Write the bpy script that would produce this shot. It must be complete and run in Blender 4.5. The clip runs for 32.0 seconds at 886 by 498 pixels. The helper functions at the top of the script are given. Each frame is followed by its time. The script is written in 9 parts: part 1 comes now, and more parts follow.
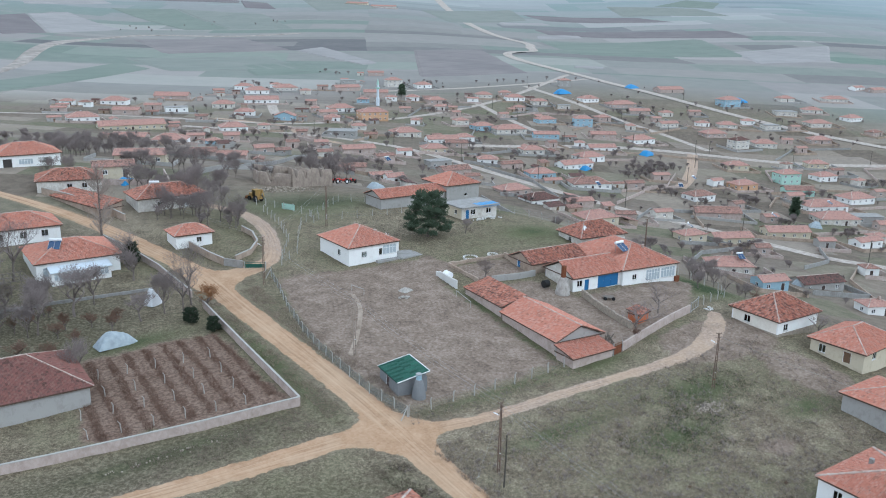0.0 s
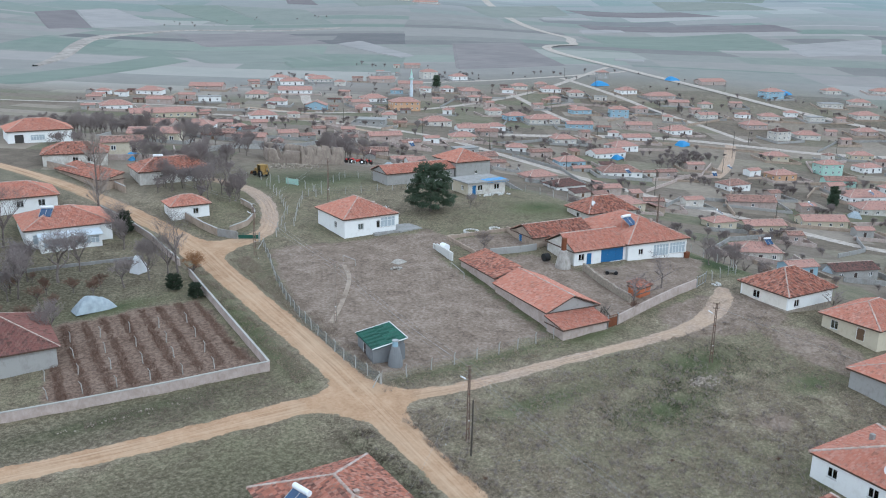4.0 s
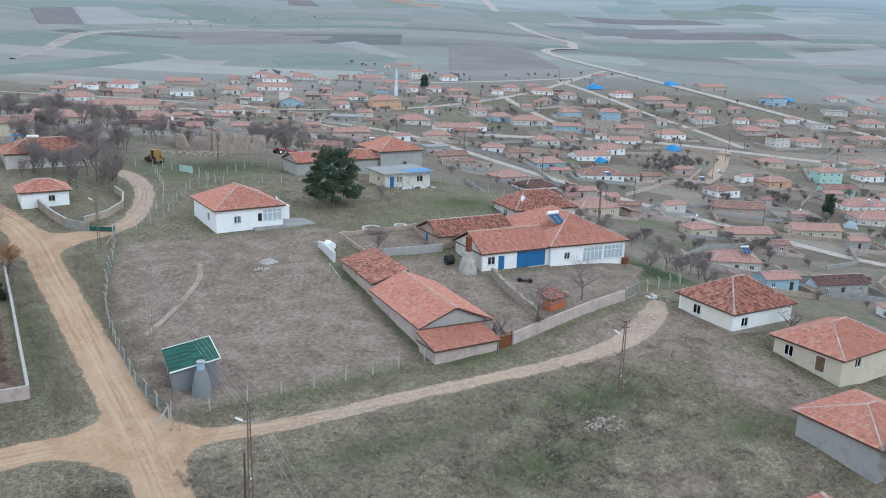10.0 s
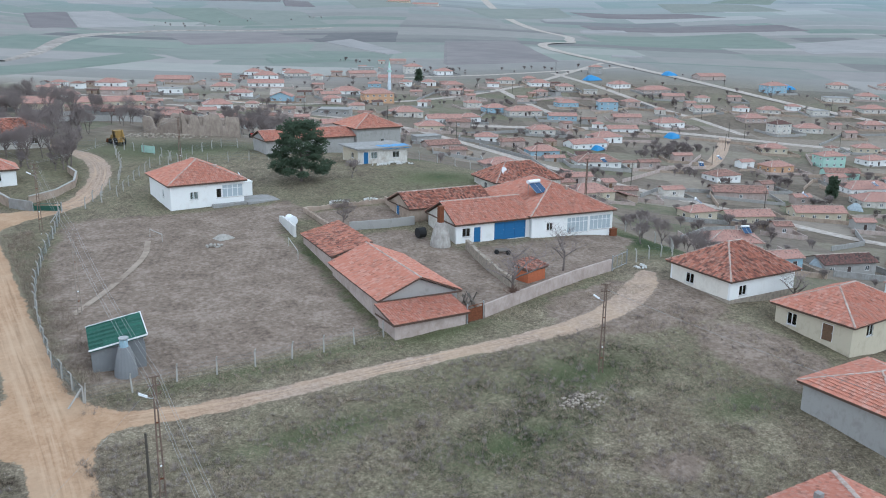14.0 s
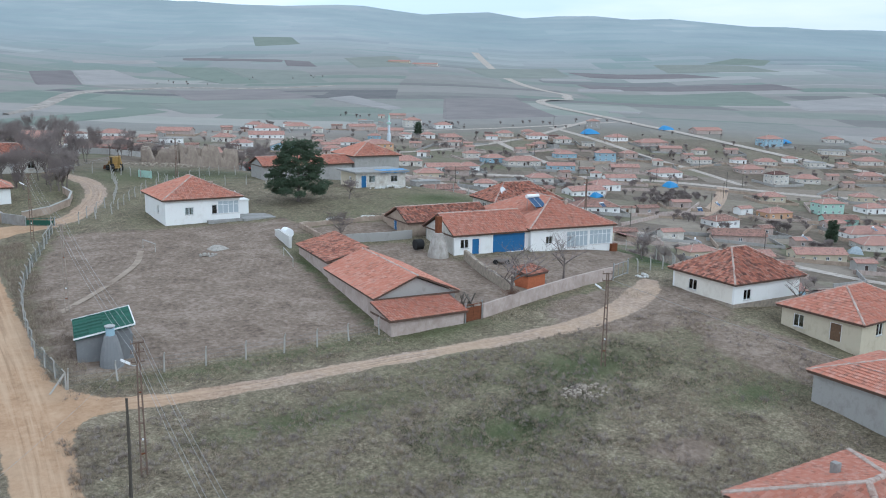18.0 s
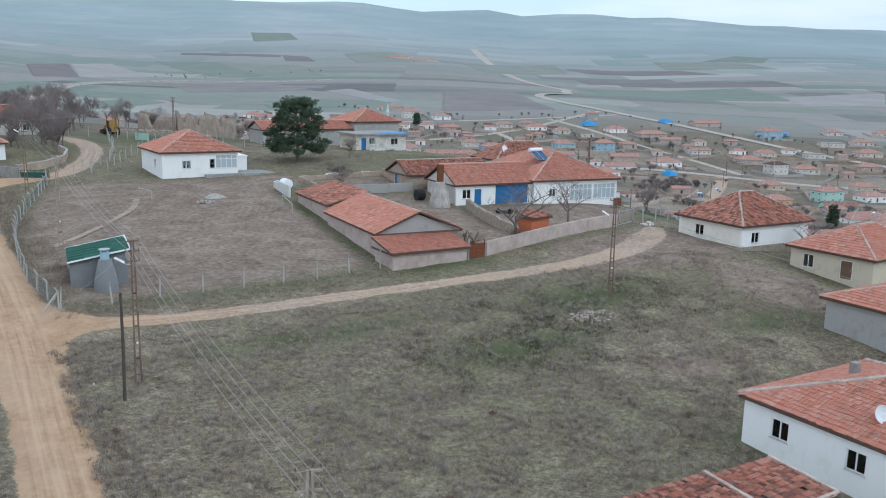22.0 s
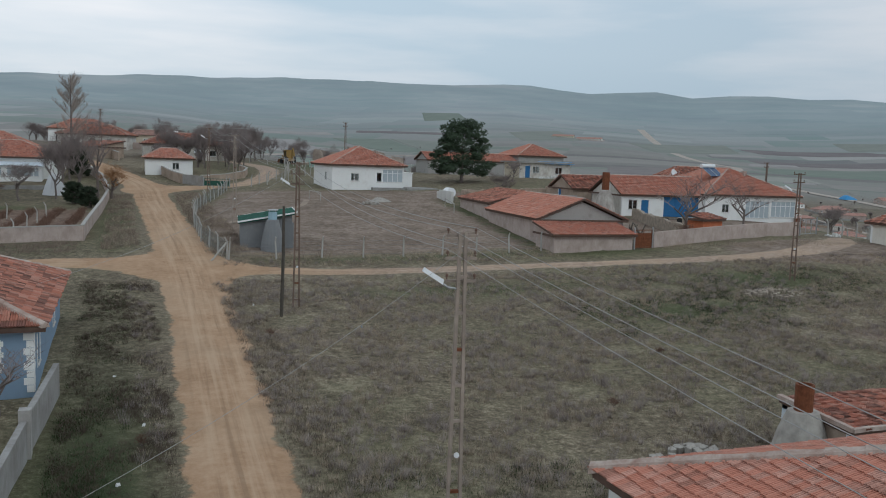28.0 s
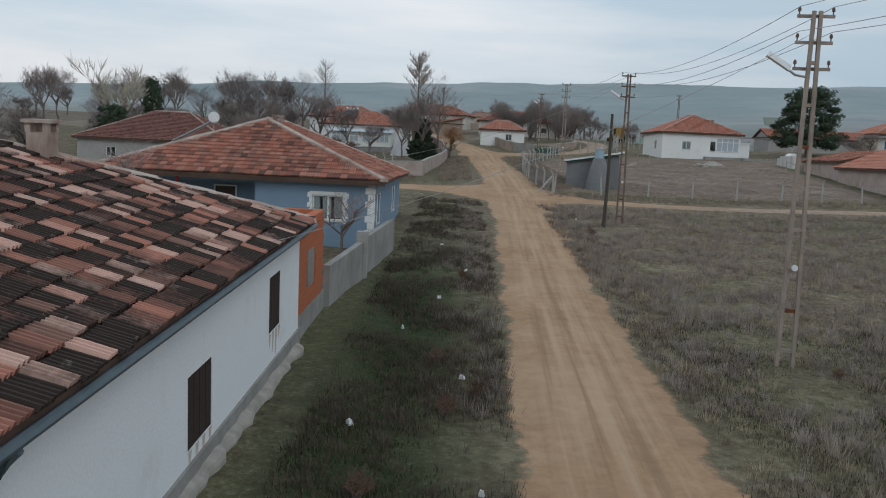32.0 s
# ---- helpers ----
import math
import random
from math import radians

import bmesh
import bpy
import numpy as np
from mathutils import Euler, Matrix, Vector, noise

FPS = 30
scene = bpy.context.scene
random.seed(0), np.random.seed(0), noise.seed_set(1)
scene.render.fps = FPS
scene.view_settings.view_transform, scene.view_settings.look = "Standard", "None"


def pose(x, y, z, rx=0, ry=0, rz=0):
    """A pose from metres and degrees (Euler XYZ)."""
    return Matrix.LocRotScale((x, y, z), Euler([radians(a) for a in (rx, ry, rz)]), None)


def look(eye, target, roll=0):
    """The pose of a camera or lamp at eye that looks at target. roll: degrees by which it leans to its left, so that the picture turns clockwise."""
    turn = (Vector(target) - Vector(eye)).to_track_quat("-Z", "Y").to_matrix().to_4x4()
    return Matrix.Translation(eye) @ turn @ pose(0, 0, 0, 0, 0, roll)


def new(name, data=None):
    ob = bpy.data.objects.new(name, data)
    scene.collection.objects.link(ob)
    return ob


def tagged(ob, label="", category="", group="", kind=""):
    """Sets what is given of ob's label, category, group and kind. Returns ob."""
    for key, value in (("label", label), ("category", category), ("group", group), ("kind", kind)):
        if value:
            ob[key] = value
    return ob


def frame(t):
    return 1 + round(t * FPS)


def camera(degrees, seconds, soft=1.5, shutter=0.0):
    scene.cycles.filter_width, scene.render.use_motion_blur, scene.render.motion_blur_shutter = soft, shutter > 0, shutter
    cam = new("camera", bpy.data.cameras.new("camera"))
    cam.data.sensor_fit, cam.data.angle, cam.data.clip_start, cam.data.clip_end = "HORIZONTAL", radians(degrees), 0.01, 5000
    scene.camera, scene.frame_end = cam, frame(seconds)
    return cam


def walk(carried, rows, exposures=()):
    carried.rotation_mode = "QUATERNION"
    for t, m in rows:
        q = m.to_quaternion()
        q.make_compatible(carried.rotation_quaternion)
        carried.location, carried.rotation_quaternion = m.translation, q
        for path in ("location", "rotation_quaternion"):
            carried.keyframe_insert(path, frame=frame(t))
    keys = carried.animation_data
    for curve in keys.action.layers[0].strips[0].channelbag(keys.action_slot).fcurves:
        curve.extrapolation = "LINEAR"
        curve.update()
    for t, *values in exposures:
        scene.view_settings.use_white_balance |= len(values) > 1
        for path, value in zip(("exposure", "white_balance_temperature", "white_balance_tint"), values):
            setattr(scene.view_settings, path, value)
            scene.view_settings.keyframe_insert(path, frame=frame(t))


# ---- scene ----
cam = camera(54.7, 32.0, soft=1.05)
METRES, EYE, TURN = 80.0, 49.0, -35.1
ROWS = [
    (0.0, 0.0, 0.0, 0.0, 0.34, -15.53, -1.23),
    (0.5, 0.0001, 0.0008, -0.0098, 0.38, -15.52, -1.21),
    (1.0, 0.0036, 0.0023, -0.0195, 1.77, -15.64, -0.86),
    (1.5, 0.0163, 0.0054, -0.0293, 2.5, -15.74, -0.78),
    (2.0, 0.0321, 0.0093, -0.0382, 2.68, -15.82, -0.78),
    (2.5, 0.0488, 0.0144, -0.047, 2.82, -15.86, -0.81),
    (3.0, 0.0653, 0.0218, -0.0553, 3.12, -15.85, -0.87),
    (3.5, 0.0821, 0.0343, -0.0633, 3.22, -15.75, -0.92),
    (5.5, 0.1528, 0.1155, -0.0908, 3.62, -15.47, -1.37),
    (6.0, 0.17, 0.1407, -0.0983, 3.7, -15.43, -1.45),
    (6.5, 0.1871, 0.1668, -0.1057, 3.78, -15.39, -1.53),
    (7.0, 0.204, 0.1934, -0.1134, 3.84, -15.35, -1.6),
    (7.5, 0.2206, 0.2204, -0.1215, 3.91, -15.32, -1.67),
    (8.0, 0.2369, 0.2472, -0.1296, 3.96, -15.29, -1.72),
    (8.5, 0.2529, 0.2742, -0.1376, 4.01, -15.26, -1.76),
    (9.0, 0.2685, 0.301, -0.1453, 4.06, -15.22, -1.82),
    (9.5, 0.2839, 0.3275, -0.153, 4.11, -15.19, -1.85),
    (10.0, 0.299, 0.3541, -0.1609, 4.15, -15.17, -1.88),
    (10.5, 0.3141, 0.3801, -0.1688, 4.18, -15.13, -1.88),
    (11.0, 0.3288, 0.406, -0.1764, 4.23, -15.09, -1.89),
    (11.5, 0.3403, 0.4288, -0.1841, 4.21, -14.95, -1.67),
    (12.0, 0.3454, 0.444, -0.194, 4.16, -14.99, -1.36),
    (12.5, 0.3459, 0.4529, -0.2048, 4.14, -14.99, -1.03),
    (13.0, 0.3455, 0.4569, -0.2158, 4.12, -15.03, -0.98),
    (13.5, 0.3446, 0.4588, -0.2258, 4.09, -15.09, -0.81),
    (15.5, 0.3442, 0.4605, -0.2651, 4.04, -13.51, -0.78),
    (16.0, 0.3449, 0.4611, -0.2751, 4.04, -12.05, -0.79),
    (16.5, 0.3455, 0.4621, -0.2849, 4.05, -11.16, -0.82),
    (17.0, 0.346, 0.4624, -0.2944, 4.06, -11.14, -0.84),
    (17.5, 0.3466, 0.4633, -0.3036, 4.06, -11.1, -0.87),
    (18.0, 0.3468, 0.4643, -0.3124, 4.05, -11.06, -0.9),
    (18.5, 0.3463, 0.465, -0.3215, 4.04, -11.06, -0.91),
    (19.0, 0.3456, 0.4656, -0.3313, 4.03, -11.1, -0.92),
    (19.5, 0.3454, 0.4666, -0.3403, 4.04, -11.04, -1.01),
    (20.0, 0.3448, 0.4682, -0.3491, 4.03, -11.05, -1.0),
    (20.5, 0.3437, 0.4695, -0.3585, 4.03, -11.05, -1.01),
    (21.0, 0.3428, 0.4698, -0.368, 4.05, -11.1, -1.08),
    (21.5, 0.3421, 0.4702, -0.3778, 4.07, -11.11, -1.13),
    (22.0, 0.3418, 0.4709, -0.3885, 3.94, -11.11, -1.17),
    (22.5, 0.3426, 0.4717, -0.3981, 3.97, -11.12, -1.23),
    (23.0, 0.3425, 0.4722, -0.4067, 3.99, -11.13, -1.25),
    (23.5, 0.3421, 0.4728, -0.4153, 3.99, -10.96, -1.24),
    (24.0, 0.3415, 0.473, -0.4248, 4.43, -10.57, -1.29),
    (24.5, 0.3421, 0.4746, -0.434, 4.38, -10.1, -1.36),
    (25.0, 0.342, 0.4755, -0.4426, 4.33, -9.72, -1.34),
    (25.5, 0.342, 0.476, -0.451, 4.29, -9.32, -1.36),
    (27.5, 0.3419, 0.4787, -0.4884, 5.4, -5.69, -1.49),
    (28.0, 0.3417, 0.4794, -0.4976, 14.8, -6.01, -1.92),
    (28.5, 0.3412, 0.4803, -0.5069, 20.42, -6.18, -2.17),
    (29.0, 0.3417, 0.4806, -0.5163, 21.25, -6.15, -2.23),
    (29.5, 0.3423, 0.4811, -0.5246, 22.42, -6.13, -2.28),
    (30.0, 0.3428, 0.4818, -0.5332, 25.52, -6.23, -2.38),
    (30.5, 0.3426, 0.4822, -0.5422, 29.2, -6.37, -2.46),
    (31.0, 0.3426, 0.4826, -0.5499, 35.32, -6.6, -2.73),
    (31.5, 0.3425, 0.4833, -0.5573, 36.75, -6.56, -2.78),
    (32.0, 0.3426, 0.4841, -0.5642, 36.43, -6.44, -2.78),
]
walk(cam, [(t, pose(0, 0, EYE, 0, 0, TURN) @ pose(METRES * x, METRES * y, METRES * z, 90 + pitch, roll, yaw)) for t, x, y, z, yaw, pitch, roll in ROWS],
     exposures=[(0.0, 0.65, 5080, 0), (14.0, 0.6, 5040, 0), (20.0, 0.47, 5110, 0), (24.0, 0.44, 5150, 0), (27.0, 0.08, 5350, 0), (28.5, -0.34, 5480, 0), (32.0, -0.36, 5480, 0)])

# ---- sky and sun ----
SUN_EL, SUN_ROT = 38.0, 150.0
world = bpy.data.worlds.new("sky")
scene.world = world
world.use_nodes = True
wt = world.node_tree
wt.nodes.clear()
w_out = wt.nodes.new("ShaderNodeOutputWorld")
w_bg = wt.nodes.new("ShaderNodeBackground")
w_sky = wt.nodes.new("ShaderNodeTexSky")
w_sky.sky_type, w_sky.sun_disc = "NISHITA", False
w_sky.sun_elevation, w_sky.sun_rotation = radians(SUN_EL), radians(SUN_ROT)
w_sky.air_density, w_sky.dust_density = 1.4, 3.0
w_tc = wt.nodes.new("ShaderNodeTexCoord")
w_map = wt.nodes.new("ShaderNodeMapping")
w_map.inputs["Scale"].default_value = (1.0, 1.0, 7.0)
w_map.inputs["Location"].default_value = (0.35, 0.0, 0.4)
w_noise = wt.nodes.new("ShaderNodeTexNoise")
w_noise.inputs["Scale"].default_value, w_noise.inputs["Detail"].default_value = 1.7, 6.0
w_ramp = wt.nodes.new("ShaderNodeValToRGB")
w_ramp.color_ramp.elements[0].position, w_ramp.color_ramp.elements[0].color = 0.34, (6.2, 6.7, 7.15, 1)
w_ramp.color_ramp.elements[1].position, w_ramp.color_ramp.elements[1].color = 0.64, (10.3, 9.2, 8.7, 1)
w_mix = wt.nodes.new("ShaderNodeMix")
w_mix.data_type = "RGBA"
w_mix.inputs[0].default_value = 0.9
wt.links.new(w_tc.outputs["Generated"], w_map.inputs["Vector"])
wt.links.new(w_map.outputs[0], w_noise.inputs["Vector"])
wt.links.new(w_noise.outputs["Fac"], w_ramp.inputs[0])
wt.links.new(w_sky.outputs[0], w_mix.inputs[6])
wt.links.new(w_ramp.outputs[0], w_mix.inputs[7])
# thin cloud towards the skyline lets more light through than the cover overhead
w_sep = wt.nodes.new("ShaderNodeSeparateXYZ")
w_rise = wt.nodes.new("ShaderNodeValToRGB")
w_rise.color_ramp.elements[0].position, w_rise.color_ramp.elements[0].color = 0.0, (0.97, 0.985, 0.995, 1)
w_rise.color_ramp.elements[1].position, w_rise.color_ramp.elements[1].color = 0.8, (0.96, 0.95, 0.95, 1)
w_low = w_rise.color_ramp.elements.new(0.12)
w_low.color = (1.27, 1.2, 1.16, 1)
w_mid = w_rise.color_ramp.elements.new(0.4)
w_mid.color = (1.36, 1.31, 1.28, 1)
w_lift = wt.nodes.new("ShaderNodeMix")
w_lift.data_type, w_lift.blend_type = "RGBA", "MULTIPLY"
w_lift.inputs[0].default_value = 1.0
wt.links.new(w_tc.outputs["Generated"], w_sep.inputs[0])
wt.links.new(w_sep.outputs[2], w_rise.inputs[0])
wt.links.new(w_mix.outputs[2], w_lift.inputs[6])
wt.links.new(w_rise.outputs[0], w_lift.inputs[7])
# the cover thickens slowly towards the east
w_east = wt.nodes.new("ShaderNodeValToRGB")
w_east.color_ramp.elements[0].position, w_east.color_ramp.elements[0].color = 0.5, (1, 1, 1, 1)
w_east.color_ramp.elements[1].position, w_east.color_ramp.elements[1].color = 0.95, (0.78, 0.785, 0.80, 1)
w_half = wt.nodes.new("ShaderNodeMath")
w_half.operation = "MULTIPLY_ADD"
w_half.inputs[1].default_value, w_half.inputs[2].default_value = 0.5, 0.5
w_dim = wt.nodes.new("ShaderNodeMix")
w_dim.data_type, w_dim.blend_type = "RGBA", "MULTIPLY"
w_dim.inputs[0].default_value = 1.0
wt.links.new(w_sep.outputs[0], w_half.inputs[0])
wt.links.new(w_half.outputs[0], w_east.inputs[0])
wt.links.new(w_lift.outputs[2], w_dim.inputs[6])
wt.links.new(w_east.outputs[0], w_dim.inputs[7])
wt.links.new(w_dim.outputs[2], w_bg.inputs["Color"])
w_bg.inputs["Strength"].default_value = 0.1
wt.links.new(w_bg.outputs[0], w_out.inputs[0])

sun = new("sun", bpy.data.lights.new("sun", "SUN"))
sun.data.energy, sun.data.angle, sun.data.color = 0.55, radians(25), (1.0, 0.95, 0.88)
sun.matrix_world = look((0, 0, 300), (-80, 120, 180))


# ---- materials ----
class Mat:
    """A small node builder on one Principled material."""

    def __init__(self, name, rough=0.85, metal=0.0, spec=0.3):
        self.m = bpy.data.materials.new(name)
        self.m.use_nodes = True
        self.t = self.m.node_tree
        self.b = self.t.nodes["Principled BSDF"]
        self.b.inputs["Roughness"].default_value = rough
        self.b.inputs["Metallic"].default_value = metal
        self.b.inputs["Specular IOR Level"].default_value = spec
        self.tc = self.t.nodes.new("ShaderNodeTexCoord")

    def node(self, kind, **values):
        n = self.t.nodes.new(kind)
        for k, v in values.items():
            n.inputs[k.replace("_", " ")].default_value = v
        return n

    def link(self, a, b):
        self.t.links.new(a, b)

    def coord(self, kind="Object", scale=(1, 1, 1), turn=0.0):
        mp = self.node("ShaderNodeMapping")
        mp.inputs["Scale"].default_value = scale
        mp.inputs["Rotation"].default_value = (0, 0, radians(turn))
        self.link(self.tc.outputs[kind], mp.inputs["Vector"])
        return mp.outputs[0]

    def noise(self, scale, vec, detail=5.0, rough=0.55, dist=0.0):
        n = self.node("ShaderNodeTexNoise", Scale=scale, Detail=detail, Roughness=rough, Distortion=dist)
        self.link(vec, n.inputs["Vector"])
        return n.outputs["Fac"]

    def ramp(self, fac, *stops):
        r = self.node("ShaderNodeValToRGB")
        e = r.color_ramp.elements
        while len(e) < len(stops):
            e.new(0.5)
        for el, (p, c) in zip(e, stops):
            el.position = p
            el.color = (*c, 1) if len(c) == 3 else c
        self.link(fac, r.inputs[0])
        return r.outputs[0]

    def step(self, fac, a, b):
        r = self.node("ShaderNodeMapRange")
        r.inputs["From Min"].default_value, r.inputs["From Max"].default_value = a, b
        self.link(fac, r.inputs["Value"])
        return r.outputs[0]

    def mix(self, fac, a, b, mode="MIX"):
        n = self.t.nodes.new("ShaderNodeMix")
        n.data_type, n.blend_type = "RGBA", mode
        for i, v in ((0, fac), (6, a), (7, b)):
            if isinstance(v, (int, float)):
                n.inputs[i].default_value = v
            elif isinstance(v, tuple):
                n.inputs[i].default_value = (*v, 1)
            else:
                self.link(v, n.inputs[i])
        return n.outputs[2]

    def math(self, op, a, b=0.0):
        n = self.t.nodes.new("ShaderNodeMath")
        n.operation = op
        for i, v in enumerate((a, b)):
            if isinstance(v, (int, float)):
                n.inputs[i].default_value = v
            else:
                self.link(v, n.inputs[i])
        return n.outputs[0]

    def attr(self, name):
        n = self.t.nodes.new("ShaderNodeAttribute")
        n.attribute_name = name
        return n.outputs["Fac"]

    def color(self, c):
        if isinstance(c, tuple):
            self.b.inputs["Base Color"].default_value = (*c, 1)
        else:
            self.link(c, self.b.inputs["Base Color"])
        return self

    def bump(self, h, strength=0.3, dist=0.05):
        n = self.node("ShaderNodeBump", Strength=strength, Distance=dist)
        self.link(h, n.inputs["Height"])
        self.link(n.outputs[0], self.b.inputs["Normal"])
        return self


def plaster(name, c, stain, dirt=0.5, rough=0.9, stain_at=0.5):
    """Painted or bare plaster: grain, wide blotches and streaks that run down."""
    k = Mat(name, rough)
    o = k.coord()
    wide = k.noise(0.7, o, 6)
    run = k.noise(1.6, k.coord(scale=(1.5, 1.5, 0.8)), 7, 0.68, 0.6)
    f = k.math("MULTIPLY", k.step(k.math("ADD", k.math("MULTIPLY", wide, 0.5), k.math("MULTIPLY", run, 0.5)), stain_at, stain_at + 0.22), dirt)
    col = k.mix(f, c, stain)
    fine = k.noise(25, o, 4)
    col = k.mix(0.12, col, k.ramp(fine, (0.3, (0.25, 0.25, 0.25)), (0.7, (1, 1, 1))), "MULTIPLY")
    return k.color(col).bump(fine, 0.25, 0.02).m


def plain(name, c, rough=0.6, metal=0.0, vary=0.25, scale=6.0, spec=0.3):
    k = Mat(name, rough, metal, spec)
    o = k.coord()
    n = k.noise(scale, o, 5)
    col = k.mix(k.math("MULTIPLY", k.step(n, 0.35, 0.7), vary), c, tuple(v * 0.45 for v in c))
    return k.color(col).bump(k.noise(scale * 8, o, 3), 0.12, 0.01).m


def tile_mat(name, a, b, c, worn=0.3, dark=(0.045, 0.035, 0.03), flat=False, single=0.25, patch=0.4):
    """Clay roof tiles: each tile its own tone, with soot and lichen on top."""
    k = Mat(name, 0.85, 0, 0.25)
    o = k.coord()
    if flat:
        uv = k.coord("UV", (3.6, 2.6, 1))
        cell = k.t.nodes.new("ShaderNodeVectorMath")
        cell.operation = "FLOOR"
        k.link(uv, cell.inputs[0])
        wn = k.t.nodes.new("ShaderNodeTexWhiteNoise")
        k.link(cell.outputs[0], wn.inputs["Vector"])
        rnd = wn.outputs["Value"]
        fr = k.t.nodes.new("ShaderNodeVectorMath")
        fr.operation = "FRACTION"
        k.link(uv, fr.inputs[0])
        sep = k.t.nodes.new("ShaderNodeSeparateXYZ")
        k.link(fr.outputs[0], sep.inputs[0])
        wave = k.math("SINE", k.math("MULTIPLY", sep.outputs[0], 12.6))
        lap = k.math("SUBTRACT", 1.0, sep.outputs[1])
        hgt = k.math("ADD", k.math("MULTIPLY", wave, 0.3), lap)
    else:
        g = k.t.nodes.new("ShaderNodeNewGeometry")
        oi = k.t.nodes.new("ShaderNodeObjectInfo")
        rnd = k.math("FRACT", k.math("ADD", g.outputs["Random Per Island"], oi.outputs["Random"]))
        sh = k.t.nodes.new("ShaderNodeCombineXYZ")
        for i in range(3):
            k.link(k.math("MULTIPLY", oi.outputs["Random"], (31.0, 17.0, 53.0)[i]), sh.inputs[i])
        ad = k.t.nodes.new("ShaderNodeVectorMath")
        ad.operation = "ADD"
        k.link(o, ad.inputs[0])
        k.link(sh.outputs[0], ad.inputs[1])
        o = ad.outputs[0]
        hgt = k.noise(40, o, 3)
    col = k.ramp(rnd, (0.0, a), (0.45, b), (0.8, c), (1.0, tuple(v * 0.8 for v in a)))
    soot = k.noise(0.9, o, 6, 0.65)
    fine = k.noise(6, o, 6, 0.75)
    s = k.math("ADD", k.math("ADD", k.math("MULTIPLY", soot, 0.42), k.math("MULTIPLY", fine, patch)), k.math("MULTIPLY", k.math("FRACT", k.math("MULTIPLY", rnd, 7.3)) if single > 0.3 else rnd, single))
    col = k.mix(k.math("MULTIPLY", k.step(s, 0.62 - worn * 0.22, 0.72 - worn * 0.1), min(1.0, worn * 1.4)), col, dark)
    lich = k.step(k.noise(5, o, 6, 0.7), 0.62, 0.7)
    col = k.mix(k.math("MULTIPLY", lich, 0.35 * worn + 0.08), col, (0.36, 0.33, 0.27))
    return k.color(col).bump(hgt, 0.5, 0.04 if flat else 0.006).m


M = {}
M["tile"] = tile_mat("clay_tile", (0.51, 0.24, 0.172), (0.465, 0.205, 0.142), (0.56, 0.32, 0.25), 0.2)
M["tile_worn"] = tile_mat("weathered_tile", (0.20, 0.10, 0.078), (0.44, 0.185, 0.125), (0.52, 0.29, 0.22), 0.36, (0.075, 0.052, 0.044))
M["tile_old"] = tile_mat("old_dark_tile", (0.20, 0.10, 0.078), (0.43, 0.205, 0.15), (0.66, 0.46, 0.38), 0.78, (0.042, 0.03, 0.026), single=0.5, patch=0.26)
M["tile_red"] = tile_mat("dark_red_tile", (0.24, 0.115, 0.095), (0.20, 0.095, 0.08), (0.29, 0.16, 0.135), 0.4)
# far clay and weathered roofs: haze is mixed into their paler, duller tones
M["clay_far"] = tile_mat("clay_roof", (0.41, 0.235, 0.19), (0.35, 0.195, 0.155), (0.47, 0.30, 0.25), 0.4, flat=True)
M["worn_far"] = tile_mat("weathered_roof", (0.34, 0.195, 0.155), (0.28, 0.155, 0.12), (0.36, 0.235, 0.19), 0.6, flat=True)
M["dark_far"] = tile_mat("dark_roof", (0.16, 0.08, 0.065), (0.12, 0.06, 0.05), (0.18, 0.10, 0.08), 0.7, flat=True)
M["mortar"] = plaster("ridge_mortar", (0.50, 0.43, 0.375), (0.27, 0.17, 0.13), 0.95, stain_at=0.42)
M["white"] = plaster("whitewash", (0.80, 0.80, 0.78), (0.55, 0.51, 0.45), 0.5, stain_at=0.52)
M["white_blue"] = plaster("bluish_whitewash", (0.60, 0.655, 0.70), (0.42, 0.43, 0.43), 0.6)
M["white_street"] = plaster("cool_whitewash", (0.82, 0.85, 0.87), (0.58, 0.57, 0.54), 0.5, stain_at=0.54)
M["white_old"] = plaster("old_whitewash", (0.66, 0.64, 0.59), (0.36, 0.31, 0.25), 0.8, stain_at=0.42)
M["cream"] = plaster("cream_plaster", (0.56, 0.50, 0.38), (0.36, 0.30, 0.22), 0.7)
M["grey"] = plaster("grey_plaster", (0.36, 0.35, 0.33), (0.22, 0.20, 0.18), 0.8)
M["earth"] = plaster("mud_plaster", (0.42, 0.34, 0.27), (0.26, 0.20, 0.15), 0.9, stain_at=0.4)
M["adobe"] = plaster("weathered_adobe", (0.33, 0.275, 0.225), (0.20, 0.16, 0.13), 0.9, stain_at=0.42)
M["pink"] = plaster("pale_render", (0.48, 0.40, 0.36), (0.30, 0.24, 0.20), 0.8, stain_at=0.42)
M["blue"] = plaster("blue_paint", (0.22, 0.30, 0.40), (0.17, 0.22, 0.28), 0.6)
M["sky"] = plaster("pale_blue_paint", (0.33, 0.46, 0.54), (0.24, 0.32, 0.36), 0.6)
M["teal"] = plaster("pale_green_paint", (0.42, 0.60, 0.52), (0.3, 0.36, 0.32), 0.6)
M["ochre"] = plaster("ochre_paint", (0.56, 0.36, 0.22), (0.40, 0.26, 0.16), 0.6)
M["concrete"] = plaster("concrete", (0.33, 0.325, 0.31), (0.20, 0.185, 0.17), 0.8, stain_at=0.42)
M["fence_post"] = plaster("post_concrete", (0.40, 0.385, 0.355), (0.26, 0.24, 0.21), 0.6)
M["brick"] = plain("red_brick", (0.48, 0.16, 0.075), 0.9, 0, 0.5, 5)
